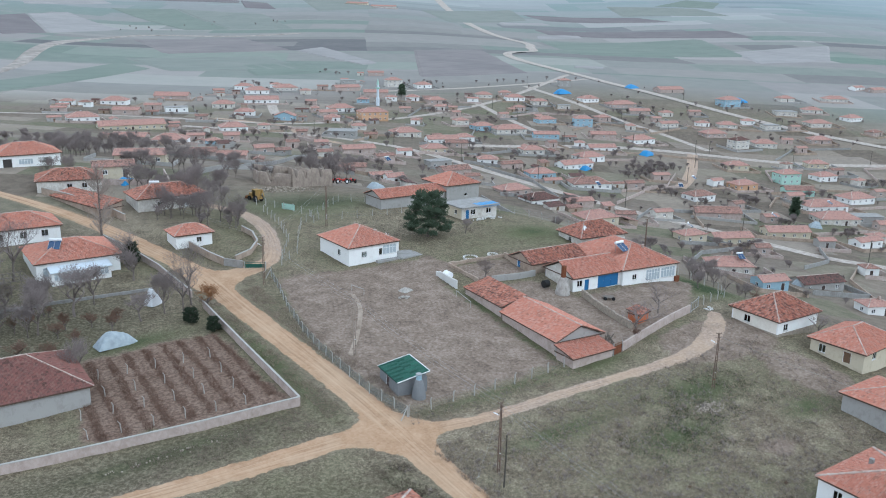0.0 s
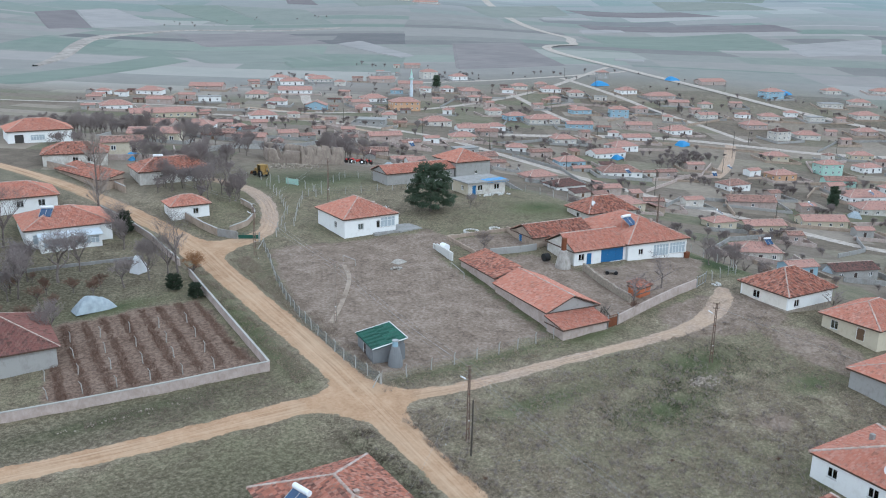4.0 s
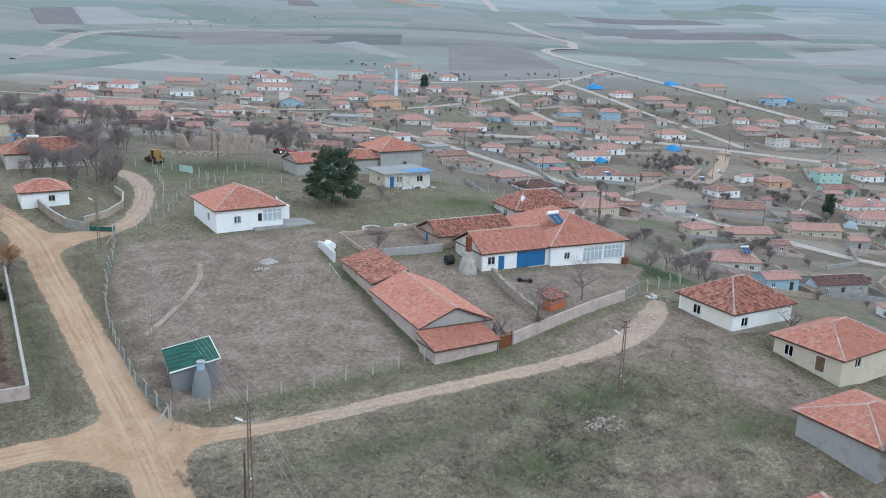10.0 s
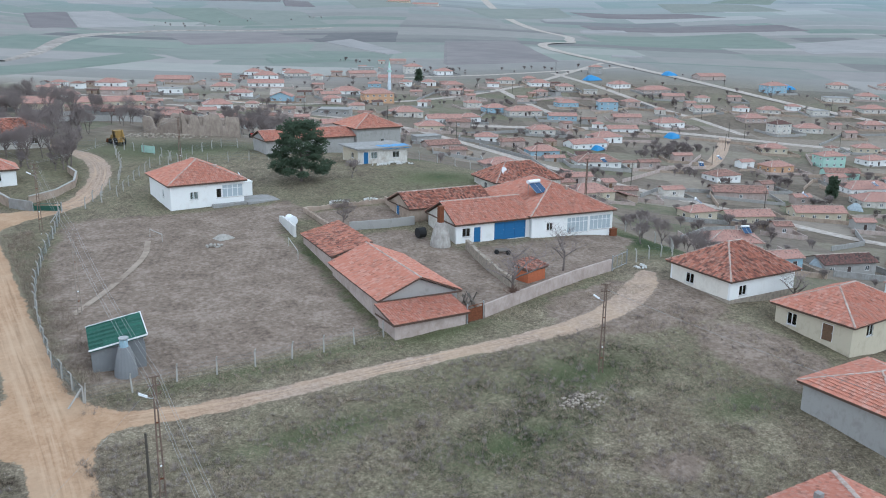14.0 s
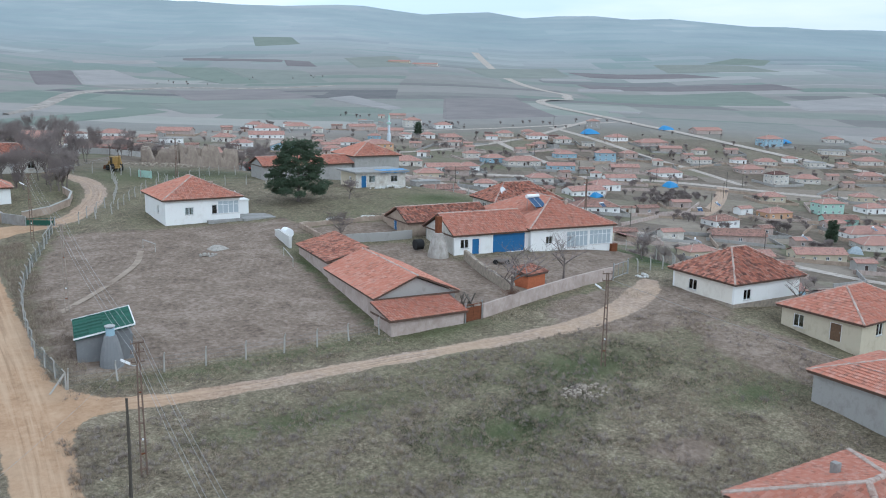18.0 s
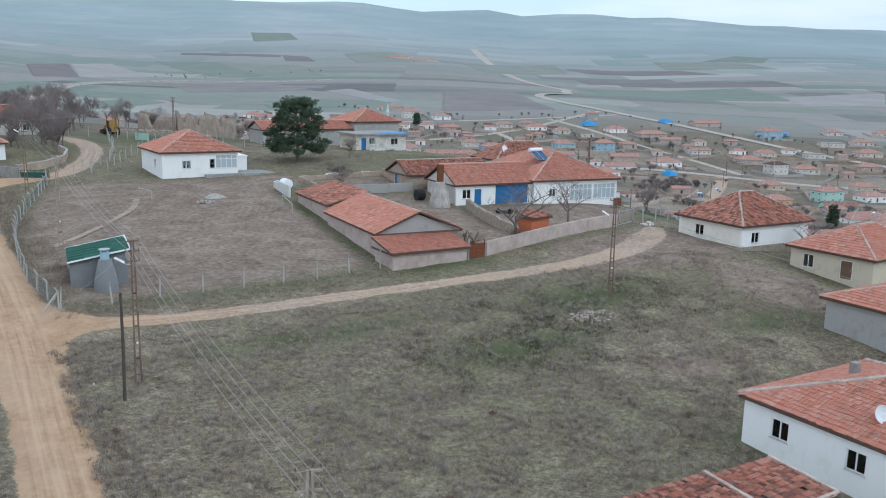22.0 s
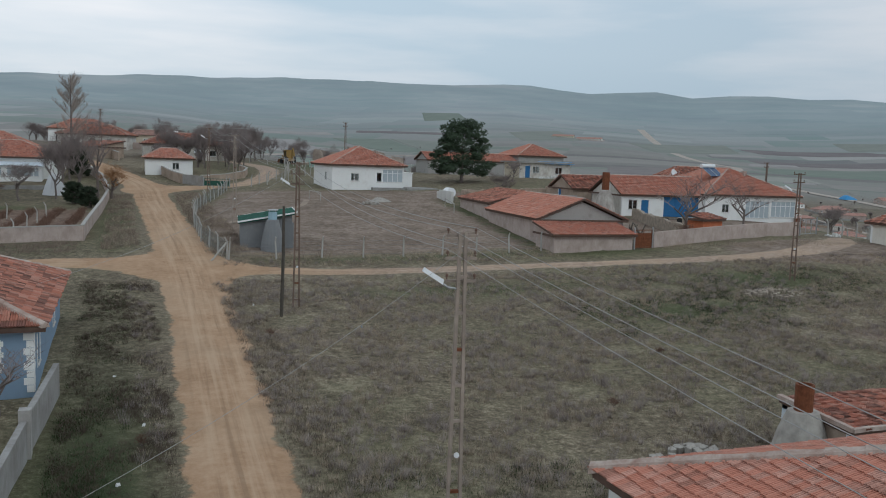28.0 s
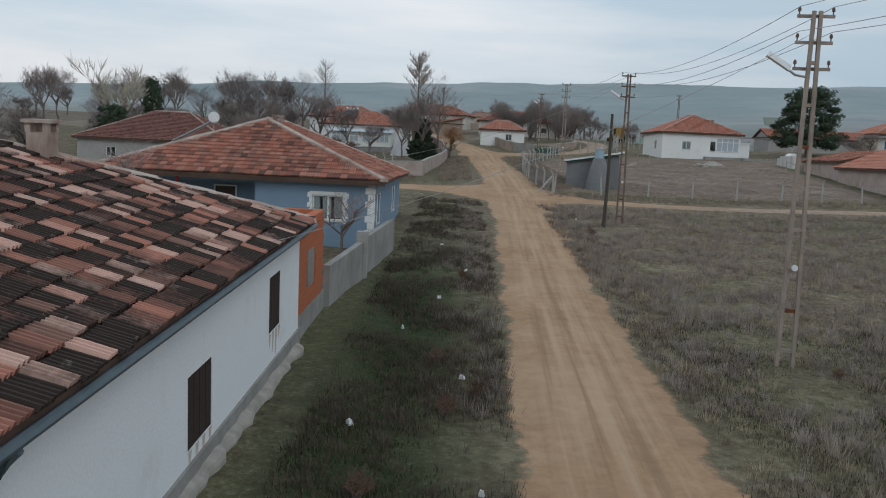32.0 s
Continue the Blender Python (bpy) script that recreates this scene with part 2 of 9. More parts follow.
M["block"] = plaster("pale_block", (0.62, 0.61, 0.58), (0.42, 0.39, 0.35), 0.6)
M["stone"] = plain("rubble_stone", (0.36, 0.31, 0.25), 0.95, 0, 0.7, 2.5)
M["white_stone"] = plain("pale_field_stone", (0.40, 0.375, 0.335), 0.95, 0, 0.6, 3)
M["oven_stone"] = plaster("smoked_rubble_plaster", (0.46, 0.43, 0.39), (0.24, 0.215, 0.19), 0.95, stain_at=0.4)
M["dark_grey"] = plaster("dark_cement_render", (0.20, 0.205, 0.21), (0.30, 0.295, 0.285), 0.8, stain_at=0.5)
M["white_warm"] = plaster("yellowed_whitewash", (0.74, 0.70, 0.62), (0.50, 0.45, 0.38), 0.6, stain_at=0.48)
M["wood"] = plain("brown_wood", (0.16, 0.10, 0.06), 0.75, 0, 0.6, 9)
M["grey_wood"] = plain("grey_wood", (0.20, 0.175, 0.15), 0.9, 0, 0.6, 9)
M["pole_wood"] = plain("tarred_pole_wood", (0.085, 0.075, 0.062), 0.85, 0, 0.5, 6)
M["dark_wood"] = plain("dark_wood", (0.045, 0.03, 0.025), 0.8, 0, 0.5, 9)
M["fascia"] = plain("eaves_board", (0.13, 0.085, 0.065), 0.8, 0, 0.5, 4)
M["frame"] = plain("white_frame", (0.78, 0.78, 0.77), 0.45, 0, 0.15)
M["door_blue"] = plain("blue_door_paint", (0.035, 0.14, 0.32), 0.55, 0, 0.3)
M["door_dark"] = plain("dark_door", (0.07, 0.05, 0.045), 0.6, 0, 0.4)
M["steel"] = plain("galvanised_steel", (0.42, 0.43, 0.43), 0.5, 0.6, 0.4, 8)
M["fence_wire"] = plain("dull_fence_wire", (0.20, 0.22, 0.22), 0.7, 0.2, 0.3, 4)
M["gutter"] = plain("blue_grey_gutter", (0.13, 0.165, 0.19), 0.5, 0.3, 0.3, 4)
M["stain"] = plaster("rust_run", (0.52, 0.40, 0.28), (0.60, 0.58, 0.54), 0.9, stain_at=0.4)
M["rust"] = plain("rusty_steel", (0.20, 0.075, 0.035), 0.85, 0.2, 0.7, 6)
M["pole"] = plain("rust_streaked_pole_steel", (0.36, 0.30, 0.25), 0.75, 0.0, 0.75, 1.6)
M["rust_pole"] = plain("brown_rusted_pole_steel", (0.19, 0.135, 0.105), 0.85, 0.0, 0.6, 3)
M["wire"] = plain("cable_black", (0.05, 0.05, 0.05), 0.6, 0.0, 0.2)
M["cable_pale"] = plain("pale_cable", (0.36, 0.355, 0.34), 0.5, 0.3, 0.2)
M["insulator"] = plain("brown_porcelain", (0.16, 0.10, 0.075), 0.3, 0, 0.2)
M["tank"] = plain("white_tank", (0.78, 0.79, 0.80), 0.35, 0, 0.15)
M["dish"] = plain("dish_white", (0.68, 0.69, 0.70), 0.4, 0, 0.2)
M["panel"] = plain("solar_blue", (0.02, 0.055, 0.13), 0.12, 0.0, 0.2, 3, 0.6)
M["green_pale"] = plain("lighter_green_sheet", (0.035, 0.105, 0.075), 0.75, 0.0, 0.5, 3)
M["green_metal"] = plain("dark_green_metal", (0.03, 0.10, 0.075), 0.55, 0.2, 0.4)
M["tarp_blue"] = plain("blue_tarp", (0.05, 0.24, 0.50), 0.45, 0, 0.3, 2)
M["tarp_grey"] = plain("grey_tarp", (0.36, 0.41, 0.44), 0.5, 0, 0.5, 1.5)
M["red_paint"] = plain("red_paint", (0.45, 0.04, 0.03), 0.45, 0, 0.3)
M["yellow"] = plain("dusty_yellow_paint", (0.34, 0.22, 0.07), 0.7, 0, 0.6)
M["rubber"] = plain("black_rubber", (0.025, 0.025, 0.025), 0.85, 0, 0.3)
M["bark"] = plain("bare_bark", (0.18, 0.15, 0.135), 0.95, 0, 0.5, 5)
M["twig"] = plain("bare_twigs", (0.26, 0.22, 0.205), 0.95, 0, 0.5, 2)
M["twig_pale"] = plain("pale_poplar_twigs", (0.33, 0.285, 0.25), 0.95, 0, 0.4, 2)
M["twig_red"] = plain("reddish_twigs", (0.17, 0.105, 0.075), 0.95, 0, 0.5, 2)
M["pale_leaf"] = plain("pale_dry_leaf", (0.50, 0.46, 0.37), 0.9, 0, 0.4, 3)
M["dry_leaf"] = plain("dry_oak_leaf", (0.28, 0.14, 0.06), 0.9, 0, 0.5, 3)
M["needle"] = plain("pine_needles", (0.075, 0.105, 0.062), 0.8, 0, 0.5, 1.2)
M["shrub"] = plain("dark_shrub_leaf", (0.03, 0.042, 0.022), 0.8, 0, 0.5, 1.5)
M["hay"] = plain("dry_grass", (0.42, 0.35, 0.26), 0.95, 0, 0.45, 0.8)
M["hay_dark"] = plain("grey_dry_weed", (0.235, 0.185, 0.15), 0.95, 0, 0.45, 0.8)
M["weed_dark"] = plain("dark_dead_weed", (0.12, 0.094, 0.072), 0.95, 0, 0.45, 0.8)
M["weed_mauve"] = plain("grey_mauve_weed", (0.37, 0.32, 0.285), 0.95, 0, 0.45, 0.8)
M["green_grass"] = plain("green_grass", (0.035, 0.057, 0.018), 0.9, 0, 0.45, 0.8)
M["litter"] = plain("white_litter", (0.7, 0.7, 0.7), 0.6, 0, 0.2)
M["curtain"] = plain("net_curtain", (0.74, 0.75, 0.74), 0.9, 0, 0.3, 4)
# dark colour stands in for the shade of unlit rooms
M["dim"] = plain("room_shade", (0.06, 0.055, 0.05), 0.9, 0, 0.3)

gk = Mat("window_glass", 0.06, 0.0, 0.6)
gk.color((0.035, 0.042, 0.05))
M["glass_far"] = gk.m
# opaque pane: its pale colour holds both curtain and reflected sky
gk = Mat("pane_curtain_and_sky", 0.08, 0.0, 0.6)
gk.color((0.40, 0.45, 0.48))
M["glass_pale"] = gk.m
gk = Mat("clear_pane", 0.03)
g_tr = gk.node("ShaderNodeBsdfTransparent", Color=(0.82, 0.86, 0.86, 1))
g_gl = gk.node("ShaderNodeBsdfGlossy", Roughness=0.03)
g_fr = gk.node("ShaderNodeFresnel", IOR=1.7)
g_mx = gk.t.nodes.new("ShaderNodeMixShader")
gk.link(g_fr.outputs[0], g_mx.inputs[0])
gk.link(g_tr.outputs[0], g_mx.inputs[1])
gk.link(g_gl.outputs[0], g_mx.inputs[2])
gk.link(g_mx.outputs[0], gk.t.nodes["Material Output"].inputs[0])
M["glass"] = gk.m

# woven wire: mostly open
gk = Mat("woven_fence_wire", 0.7, 0.2)
gk.color((0.17, 0.21, 0.215))
g_tr = gk.node("ShaderNodeBsdfTransparent")
g_mx = gk.t.nodes.new("ShaderNodeMixShader")
g_mx.inputs[0].default_value = 0.34
gk.link(g_tr.outputs[0], g_mx.inputs[1])
gk.link(gk.b.outputs[0], g_mx.inputs[2])
gk.link(g_mx.outputs[0], gk.t.nodes["Material Output"].inputs[0])
M["wire_mesh"] = gk.m

# green sheets, each its own tone
gk = Mat("green_roof_sheets", 0.8, 0.0, 0.15)
g_ri = gk.t.nodes.new("ShaderNodeObjectInfo")
gk.color(gk.mix(0.35, gk.ramp(g_ri.outputs["Random"], (0.0, (0.012, 0.045, 0.032)), (0.5, (0.022, 0.085, 0.058)), (1.0, (0.05, 0.15, 0.105))), gk.ramp(gk.noise(5, gk.coord(), 6), (0.3, (0.012, 0.035, 0.028)), (0.7, (0.06, 0.12, 0.09)))))
M["green_roof"] = gk.m


# ---- land ----
HILLTOP = [(52.7, 36.1, -.7), (44.7, 16, -1.3), (48.9, 60, .2), (54.9, 76.7, .9), (46.3, 87.7, 2.0), (67, 63, .2), (78, 79, 1.6), (56.4, 132, 3.9),
           (70, 129, 4.5), (83, 134, 4.9), (113, 141, 6.4), (91, 180, 6.5), (97, 98, 3.2), (108, 98, 3.0), (111, 78, 2.4), (79.6, 42.5, -.9), (22, 149, 4.3),
           (16.5, 106, .9), (42, 228, 10), (122, 98, 2.3), (123, 71, .8), (128, 124, 3.6), (110, 50, -.6), (95, 20, -2.5), (-60, -100, -3), (110, -100, -9)]
SLOPE = [(132, 150, 2), (137, 85, -2.5), (150, 105, -10), (175, 122, -16.5), (150, 70, -9), (170, 80, -15), (200, 100, -22), (150, 140, -7), (165, 165, -13), (160, 200, -11)]
VALLEY = [(201, 138, -20.5), (240, 272, -23), (116, 389, -10.5), (230, 431, -16.5), (89, 467, -11), (274, 180, -29.5), (445, 325, -31), (400, 340, -28),
          (345, 375, -23), (315, 400, -21.5), (268, 257, -26), (505, 547, -10.5), (564, 422, -20), (363, 598, -12), (690, 797, 8), (-150, 300, 10), (0, 700, -6),
          (180, 330, -13), (400, 100, -36), (620, 200, -34)]
LP = np.array(HILLTOP + SLOPE + VALLEY)


def spline(d):
    return d * d * np.log(d + 1e-9)


n_l = len(LP)
l_k = spline(np.linalg.norm(LP[:, None, :2] - LP[None, :, :2], axis=2) / 100) + np.eye(n_l) * 0.003
l_q = np.c_[np.ones(n_l), LP[:, :2] / 100]
LW = np.linalg.solve(np.block([[l_k, l_q], [l_q.T, np.zeros((3, 3))]]), np.r_[LP[:, 2], 0, 0, 0])


def smooth(a, b, v):
    s = np.clip((v - a) / (b - a), 0, 1)
    return s * s * (3 - 2 * s)


def near_land(x, y):
    d = np.sqrt((x[..., None] - LP[:, 0]) ** 2 + (y[..., None] - LP[:, 1]) ** 2) / 100
    return spline(d) @ LW[:n_l] + LW[-3] + LW[-2] * x / 100 + LW[-1] * y / 100


def land(x, y):
    """The height of the ground: a knoll above a wide valley, with long hills beyond."""
    x, y = np.asarray(x, float), np.asarray(y, float)
    cx, cy = x - 45, y - 15
    r = np.sqrt(cx * cx + cy * cy)
    az = np.degrees(np.arctan2(cx, cy))
    pull = np.minimum(1.0, 950 / np.maximum(r, 1))
    z = near_land(45 + cx * pull, 15 + cy * pull)
    crest = 10 + 3300 * np.tan(np.radians(np.maximum(1.2, 5.0 * np.exp(-((az - 17) / np.where(az > 17, 72, 60)) ** 2))))
    crest = crest * (1 + 0.012 * np.sin(az * 0.31 + 1) + 0.01 * np.sin(az * 0.83) + 0.004 * np.sin(az * 2.1))
    s = np.clip((r - 850) / 2450, 0, 1.3)
    up = np.where(s < 1, s ** 1.55, 1 - (s - 1) * 1.2)
    roll = np.sin(r / 520 + az * 0.05) * 4 + np.sin(az * 0.22 + r / 800) * 8
    return np.where(r > 850, z * (1 - np.clip(s, 0, 1)) + crest * up + roll * np.clip(s * 4, 0, 1) * np.clip((1.02 - s) * 5, 0, 1), z)


def gz(x, y):
    return float(land(np.array([x]), np.array([y]))[0])


# ---- mesh tools ----
class MB:
    """Collects vertices, faces and (where wanted) roof coordinates of one mesh."""

    def __init__(self):
        self.v, self.f, self.uv = [], [], []

    def face(self, pts, uv=None):
        n = len(self.v)
        self.v += [tuple(p) for p in pts]
        self.f.append(tuple(range(n, n + len(pts))))
        self.uv += uv if uv else [(0, 0)] * len(pts)
        return self

    def box(self, x0, y0, z0, x1, y1, z1):
        p = [(x, y, z) for z in (z0, z1) for y in (y0, y1) for x in (x0, x1)]
        for q in ((0, 2, 3, 1), (4, 5, 7, 6), (0, 1, 5, 4), (2, 6, 7, 3), (0, 4, 6, 2), (1, 3, 7, 5)):
            self.face([p[i] for i in q])
        return self

    def prism(self, low, high):
        n = len(low)
        self.face(list(reversed(low))).face(high)
        for i in range(n):
            j = (i + 1) % n
            self.face([low[i], low[j], high[j], high[i]])
        return self

    def beam(self, a, b, w, h=None):
        """A square bar from a to b."""
        a, b = Vector(a), Vector(b)
        h = h or w
        d = (b - a).normalized()
        s = d.cross(Vector((0, 0, 1)))
        s = s.normalized() if s.length > 1e-4 else Vector((1, 0, 0))
        u = s.cross(d)
        ring = [s * w / 2 + u * h / 2, -s * w / 2 + u * h / 2, -s * w / 2 - u * h / 2, s * w / 2 - u * h / 2]
        return self.prism([a + r for r in ring], [b + r for r in ring])

    def tube(self, path, radii, n=6, cap=True):
        path = [Vector(p) for p in path]
        rings = []
        for i, p in enumerate(path):
            d = (path[min(i + 1, len(path) - 1)] - path[max(i - 1, 0)]).normalized()
            s = d.orthogonal().normalized()
            if abs(d.z) < 0.95:
                s = d.cross(Vector((0, 0, 1))).normalized()
            u = s.cross(d)
            r = radii[i] if isinstance(radii, (list, tuple)) else radii
            rings.append([p + r * (math.cos(k * math.tau / n) * s + math.sin(k * math.tau / n) * u) for k in range(n)])
        for a, b in zip(rings, rings[1:]):
            for k in range(n):
                j = (k + 1) % n
                self.face([a[k], b[k], b[j], a[j]])
        if cap:
            self.face(rings[0]).face(list(reversed(rings[-1])))
        return self

    def lathe(self, c, profile, n=20):
        """Turned round the upright axis at c: (radius, height) from below."""
        c = Vector(c)
        for (r0, h0), (r1, h1) in zip(profile, profile[1:]):
            for k in range(n):
                a, b = k * math.tau / n, (k + 1) * math.tau / n
                p = [c + Vector((r * math.cos(t), r * math.sin(t), h)) for r, h, t in ((r0, h0, a), (r0, h0, b), (r1, h1, b), (r1, h1, a))]
                self.face(p if r0 > 1e-6 and r1 > 1e-6 else ([p[0], p[1], p[2]] if r0 > 1e-6 else [p[0], p[2], p[3]]))
        return self

    def data(self, name, mat, weld=False):
        me = bpy.data.meshes.new(name)
        me.from_pydata(self.v, [], self.f)
        lay = me.uv_layers.new(name="UVMap")
        lay.data.foreach_set("uv", np.array(self.uv, np.float32).ravel())
        me.materials.append(mat)
        if weld:
            bm = bmesh.new()
            bm.from_mesh(me)
            bmesh.ops.remove_doubles(bm, verts=bm.verts, dist=0.0005)
            bm.to_mesh(me)
            bm.free()
        me.update()
        return me


def part(name, mb, mat, parent, label=""):
    ob = new(name, mb.data(name, mat) if isinstance(mb, MB) else mb)
    ob.parent = parent
    if label:
        ob["label"] = label
    return ob


def thing(name, m, label, category, group="", kind=""):
    ob = new(name)
    ob.empty_display_size = 0.3
    ob.matrix_world = m
    return tagged(ob, label, category, group, kind)


def solo(name, mb, mat, label, category, group="", kind="", m=None):
    ob = new(name, mb.data(name, mat))
    if m is not None:
        ob.matrix_world = m
    return tagged(ob, label, category, group, kind)


def np_mesh(name, v, f, mat):
    me = bpy.data.meshes.new(name)
    me.from_pydata(v.tolist(), [], f.tolist())
    me.materials.append(mat)
    me.update()
    return me


# ---- roofs ----
TILE_U = np.array([0.0, 0.13, 0.27, 0.5, 0.63, 0.77, 0.97])
TILE_H = np.array([0.012, 0.050, 0.010, 0.0, 0.050, 0.010, 0.0])


FINE_U = np.array([0.0, 0.07, 0.12, 0.21, 0.26, 0.37, 0.42, 0.51, 0.56, 0.67, 0.72, 0.81, 0.97])
FINE_H = np.array([0.0, 0.0, 0.048, 0.048, 0.0, 0.0, 0.048, 0.048, 0.0, 0.0, 0.052, 0.052, 0.0])


def tile_rows(plane, rng, tw=0.27, tl=0.36, loose=0.0, gone=0.0):
    """Yields the corners, in the plane's own axes, of every tile that lies on a roof plane [eave a, eave b, top b, top a]."""
    a, b, tb, ta = [np.array(p, float) for p in plane]
    u = (b - a) / np.linalg.norm(b - a)
    nrm = np.cross(u, ta - a if np.linalg.norm(ta - a) > 1e-6 else tb - a)
    nrm /= np.linalg.norm(nrm)
    v = np.cross(nrm, u)
    high, wide = (ta - a) @ v, (b - a) @ u
    ul, ur = (ta - a) @ u, (tb - a) @ u
    out = []
    rows = max(1, int(round(high / tl)))
    tl = high / rows
    for j in range(rows):
        v0, v1 = j * tl - (0.06 if j == 0 else 0.0), (j + 1) * tl + 0.04
        m = (j + 0.5) / rows
        lo, hi = ul * m, wide + (ur - wide) * m
        k0, k1 = int(math.floor(lo / tw)), int(math.ceil(hi / tw))
        for k in range(k0, k1):
            if rng.random() < gone:
                continue
            c = [k * tw, (k + 1) * tw]
            box = []
            for vv in (v0, v1):
                q = min(max(vv / high, 0), 1)
                box.append((max(c[0], ul * q), min(c[1], wide + (ur - wide) * q)))
            if box[0][1] - box[0][0] < 0.04:
                continue
            if box[1][1] < box[1][0]:
                box[1] = ((box[1][0] + box[1][1]) / 2,) * 2
            out.append((box, v0, v1, rng.random() * loose, (rng.random() - 0.5) * loose))
    return (a, u, v, nrm), out


def tile_array(plane, rng, lift=0.03, single=None, fluted=False, **kw):
    """All tiles of one roof plane as two arrays: each tile has its own waves and its own front edge. single: (parent, material, u, v):
    the whole tiles below u along the eave and v up the slope become objects of their own."""
    (a, u, v, nrm), tiles = tile_rows(plane, rng, **kw)
    prof_u, prof_h = (FINE_U, FINE_H) if fluted else (TILE_U, TILE_H)
    if single:
        parent, mat, most_u, most_v = single
        tw = kw.get("tw", 0.27)
        whole = [t for t in tiles if abs(t[0][0][1] - t[0][0][0] - tw) < 1e-6 and abs(t[0][1][0] - t[0][0][0]) < 1e-6 and t[0][0][0] < most_u and t[1] < most_v][:300]
        taken = {id(t) for t in whole}
        tiles = [t for t in tiles if id(t) not in taken]
        n, ln = len(prof_u), whole[-1][2] - whole[-1][1]
        lo = np.c_[prof_u * tw, np.zeros(n), prof_h + 0.036]
        hi = np.c_[prof_u * tw, np.full(n, ln), prof_h]
        sk = np.c_[prof_u * tw, np.full(n, 0.04), np.full(n, -0.005)]
        fq = [[i, i + 1, n + i + 1, n + i] for i in range(n - 1)] + [[2 * n + i, 2 * n + i + 1, i + 1, i] for i in range(n - 1)]
        me = np_mesh("roof_tile", np.concatenate([lo, hi, sk]), np.array(fq), mat)
        for box, v0, v1, up, skew in whole:
            p = a + u * box[0][0] + v * (v0 + skew * 0.1) + nrm * (lift + up * 0.04)
            ob = new("roof_tile", me)
            ob.parent = parent
            m = Matrix((u, v, nrm)).transposed().to_4x4()
            ob.matrix_local = Matrix.Translation(p) @ m @ pose(0, 0, 0, up * 3, 0, skew * 5)
    vs, fs = [], []
    n = len(prof_u)
    quads = [[i, i + 1, n + i + 1, n + i] for i in range(n - 1)] + [[2 * n + i, 2 * n + i + 1, i + 1, i] for i in range(n - 1)]
    quads = np.array(quads)
    for t, (box, v0, v1, up, skew) in enumerate(tiles):
        lo = box[0][0] + (box[0][1] - box[0][0]) * prof_u + skew * 0.1
        hi = box[1][0] + (box[1][1] - box[1][0]) * prof_u
        p = a + lo[:, None] * u + (v0 + skew * 0.25) * v + (lift + (0.036 if fluted else 0.055) + prof_h + up * 0.05)[:, None] * nrm
        q = a + hi[:, None] * u + v1 * v + (lift + prof_h + up * 0.02)[:, None] * nrm
        s = a + lo[:, None] * u + (v0 + 0.05) * v + (lift - 0.005) * nrm[None, :] * np.ones((n, 1))
        vs += [p, q, s]
        fs.append(quads + t * 3 * n)
    return np.concatenate(vs), np.concatenate(fs)


def roof_planes(kind, x0, y0, x1, y1, z, rise):
    """Roof planes [eave a, eave b, top b, top a] and the lines of ridge and hips, for eaves round x0..x1, y0..y1 at z."""
    xc, yc, t = (x0 + x1) / 2, (y0 + y1) / 2, z + rise
    if kind == "hip":
        h = min(x1 - x0, y1 - y0) / 2
        if x1 - x0 >= y1 - y0:
            r0, r1 = (x0 + h * 0.92, yc, t), (x1 - h * 0.92, yc, t)
        else:
            r0, r1 = (xc, y0 + h * 0.92, t), (xc, y1 - h * 0.92, t)
        a, b, c, d = (x0, y0, z), (x1, y0, z), (x1, y1, z), (x0, y1, z)
        if x1 - x0 >= y1 - y0:
            return [[a, b, r1, r0], [b, c, r1, r1], [c, d, r0, r1], [d, a, r0, r0]], [(r0, r1), (a, r0), (d, r0), (b, r1), (c, r1)]
        return [[a, b, r0, r0], [b, c, r1, r0], [c, d, r1, r1], [d, a, r0, r1]], [(r0, r1), (a, r0), (b, r0), (c, r1), (d, r1)]
    if kind == "gable_x":
        return [[(x0, y0, z), (x1, y0, z), (x1, yc, t), (x0, yc, t)], [(x1, y1, z), (x0, y1, z), (x0, yc, t), (x1, yc, t)]], [((x0, yc, t), (x1, yc, t))]
    if kind == "gable_y":
        return [[(x1, y0, z), (x1, y1, z), (xc, y1, t), (xc, y0, t)], [(x0, y1, z), (x0, y0, z), (xc, y0, t), (xc, y1, t)]], [((xc, y0, t), (xc, y1, t))]
    if kind == "shed_y":
        return [[(x0, y0, z), (x1, y0, z), (x1, y1, t), (x0, y1, t)]], []
    if kind == "shed_x":
        return [[(x0, y1, z), (x0, y0, z), (x1, y0, t), (x1, y1, t)]], []
    return [[(x0, y0, z), (x1, y0, z), (x1, y1, z), (x0, y1, z)]], []


def ridge_cap(mb, a, b, r, rng, parent=None, mat=None):
    """A bed of mortar with lapped half-round caps along a ridge or hip. parent: each cap becomes a part of its own under it."""
    a, b = Vector(a), Vector(b)
    n = max(2, int((b - a).length / 0.4))
    for i in range(n):
        p, q = a.lerp(b, i / n), a.lerp(b, (i + 1.08) / n)
        z = Vector((0, 0, 0.03 + rng.random() * 0.02))
        d = (q - p).normalized()
        s = d.cross(Vector((0, 0, 1))).normalized()
        k = rng.uniform(0.9, 1.15)
        ring = [(-1.1, -0.5), (-0.8, 0.3), (0, 0.62), (0.8, 0.3), (1.1, -0.5)]
        lo = [p + z + s * r * k * x + Vector((0, 0, r * k * y)) for x, y in ring]
        hi = [q + z + s * r * 0.92 * k * x + Vector((0, 0, r * 0.92 * k * y)) for x, y in ring]
        if parent is not None and i:
            part("ridge_tile", MB().prism(lo, hi), mat, parent)
        else:
            mb.prism(lo, hi)


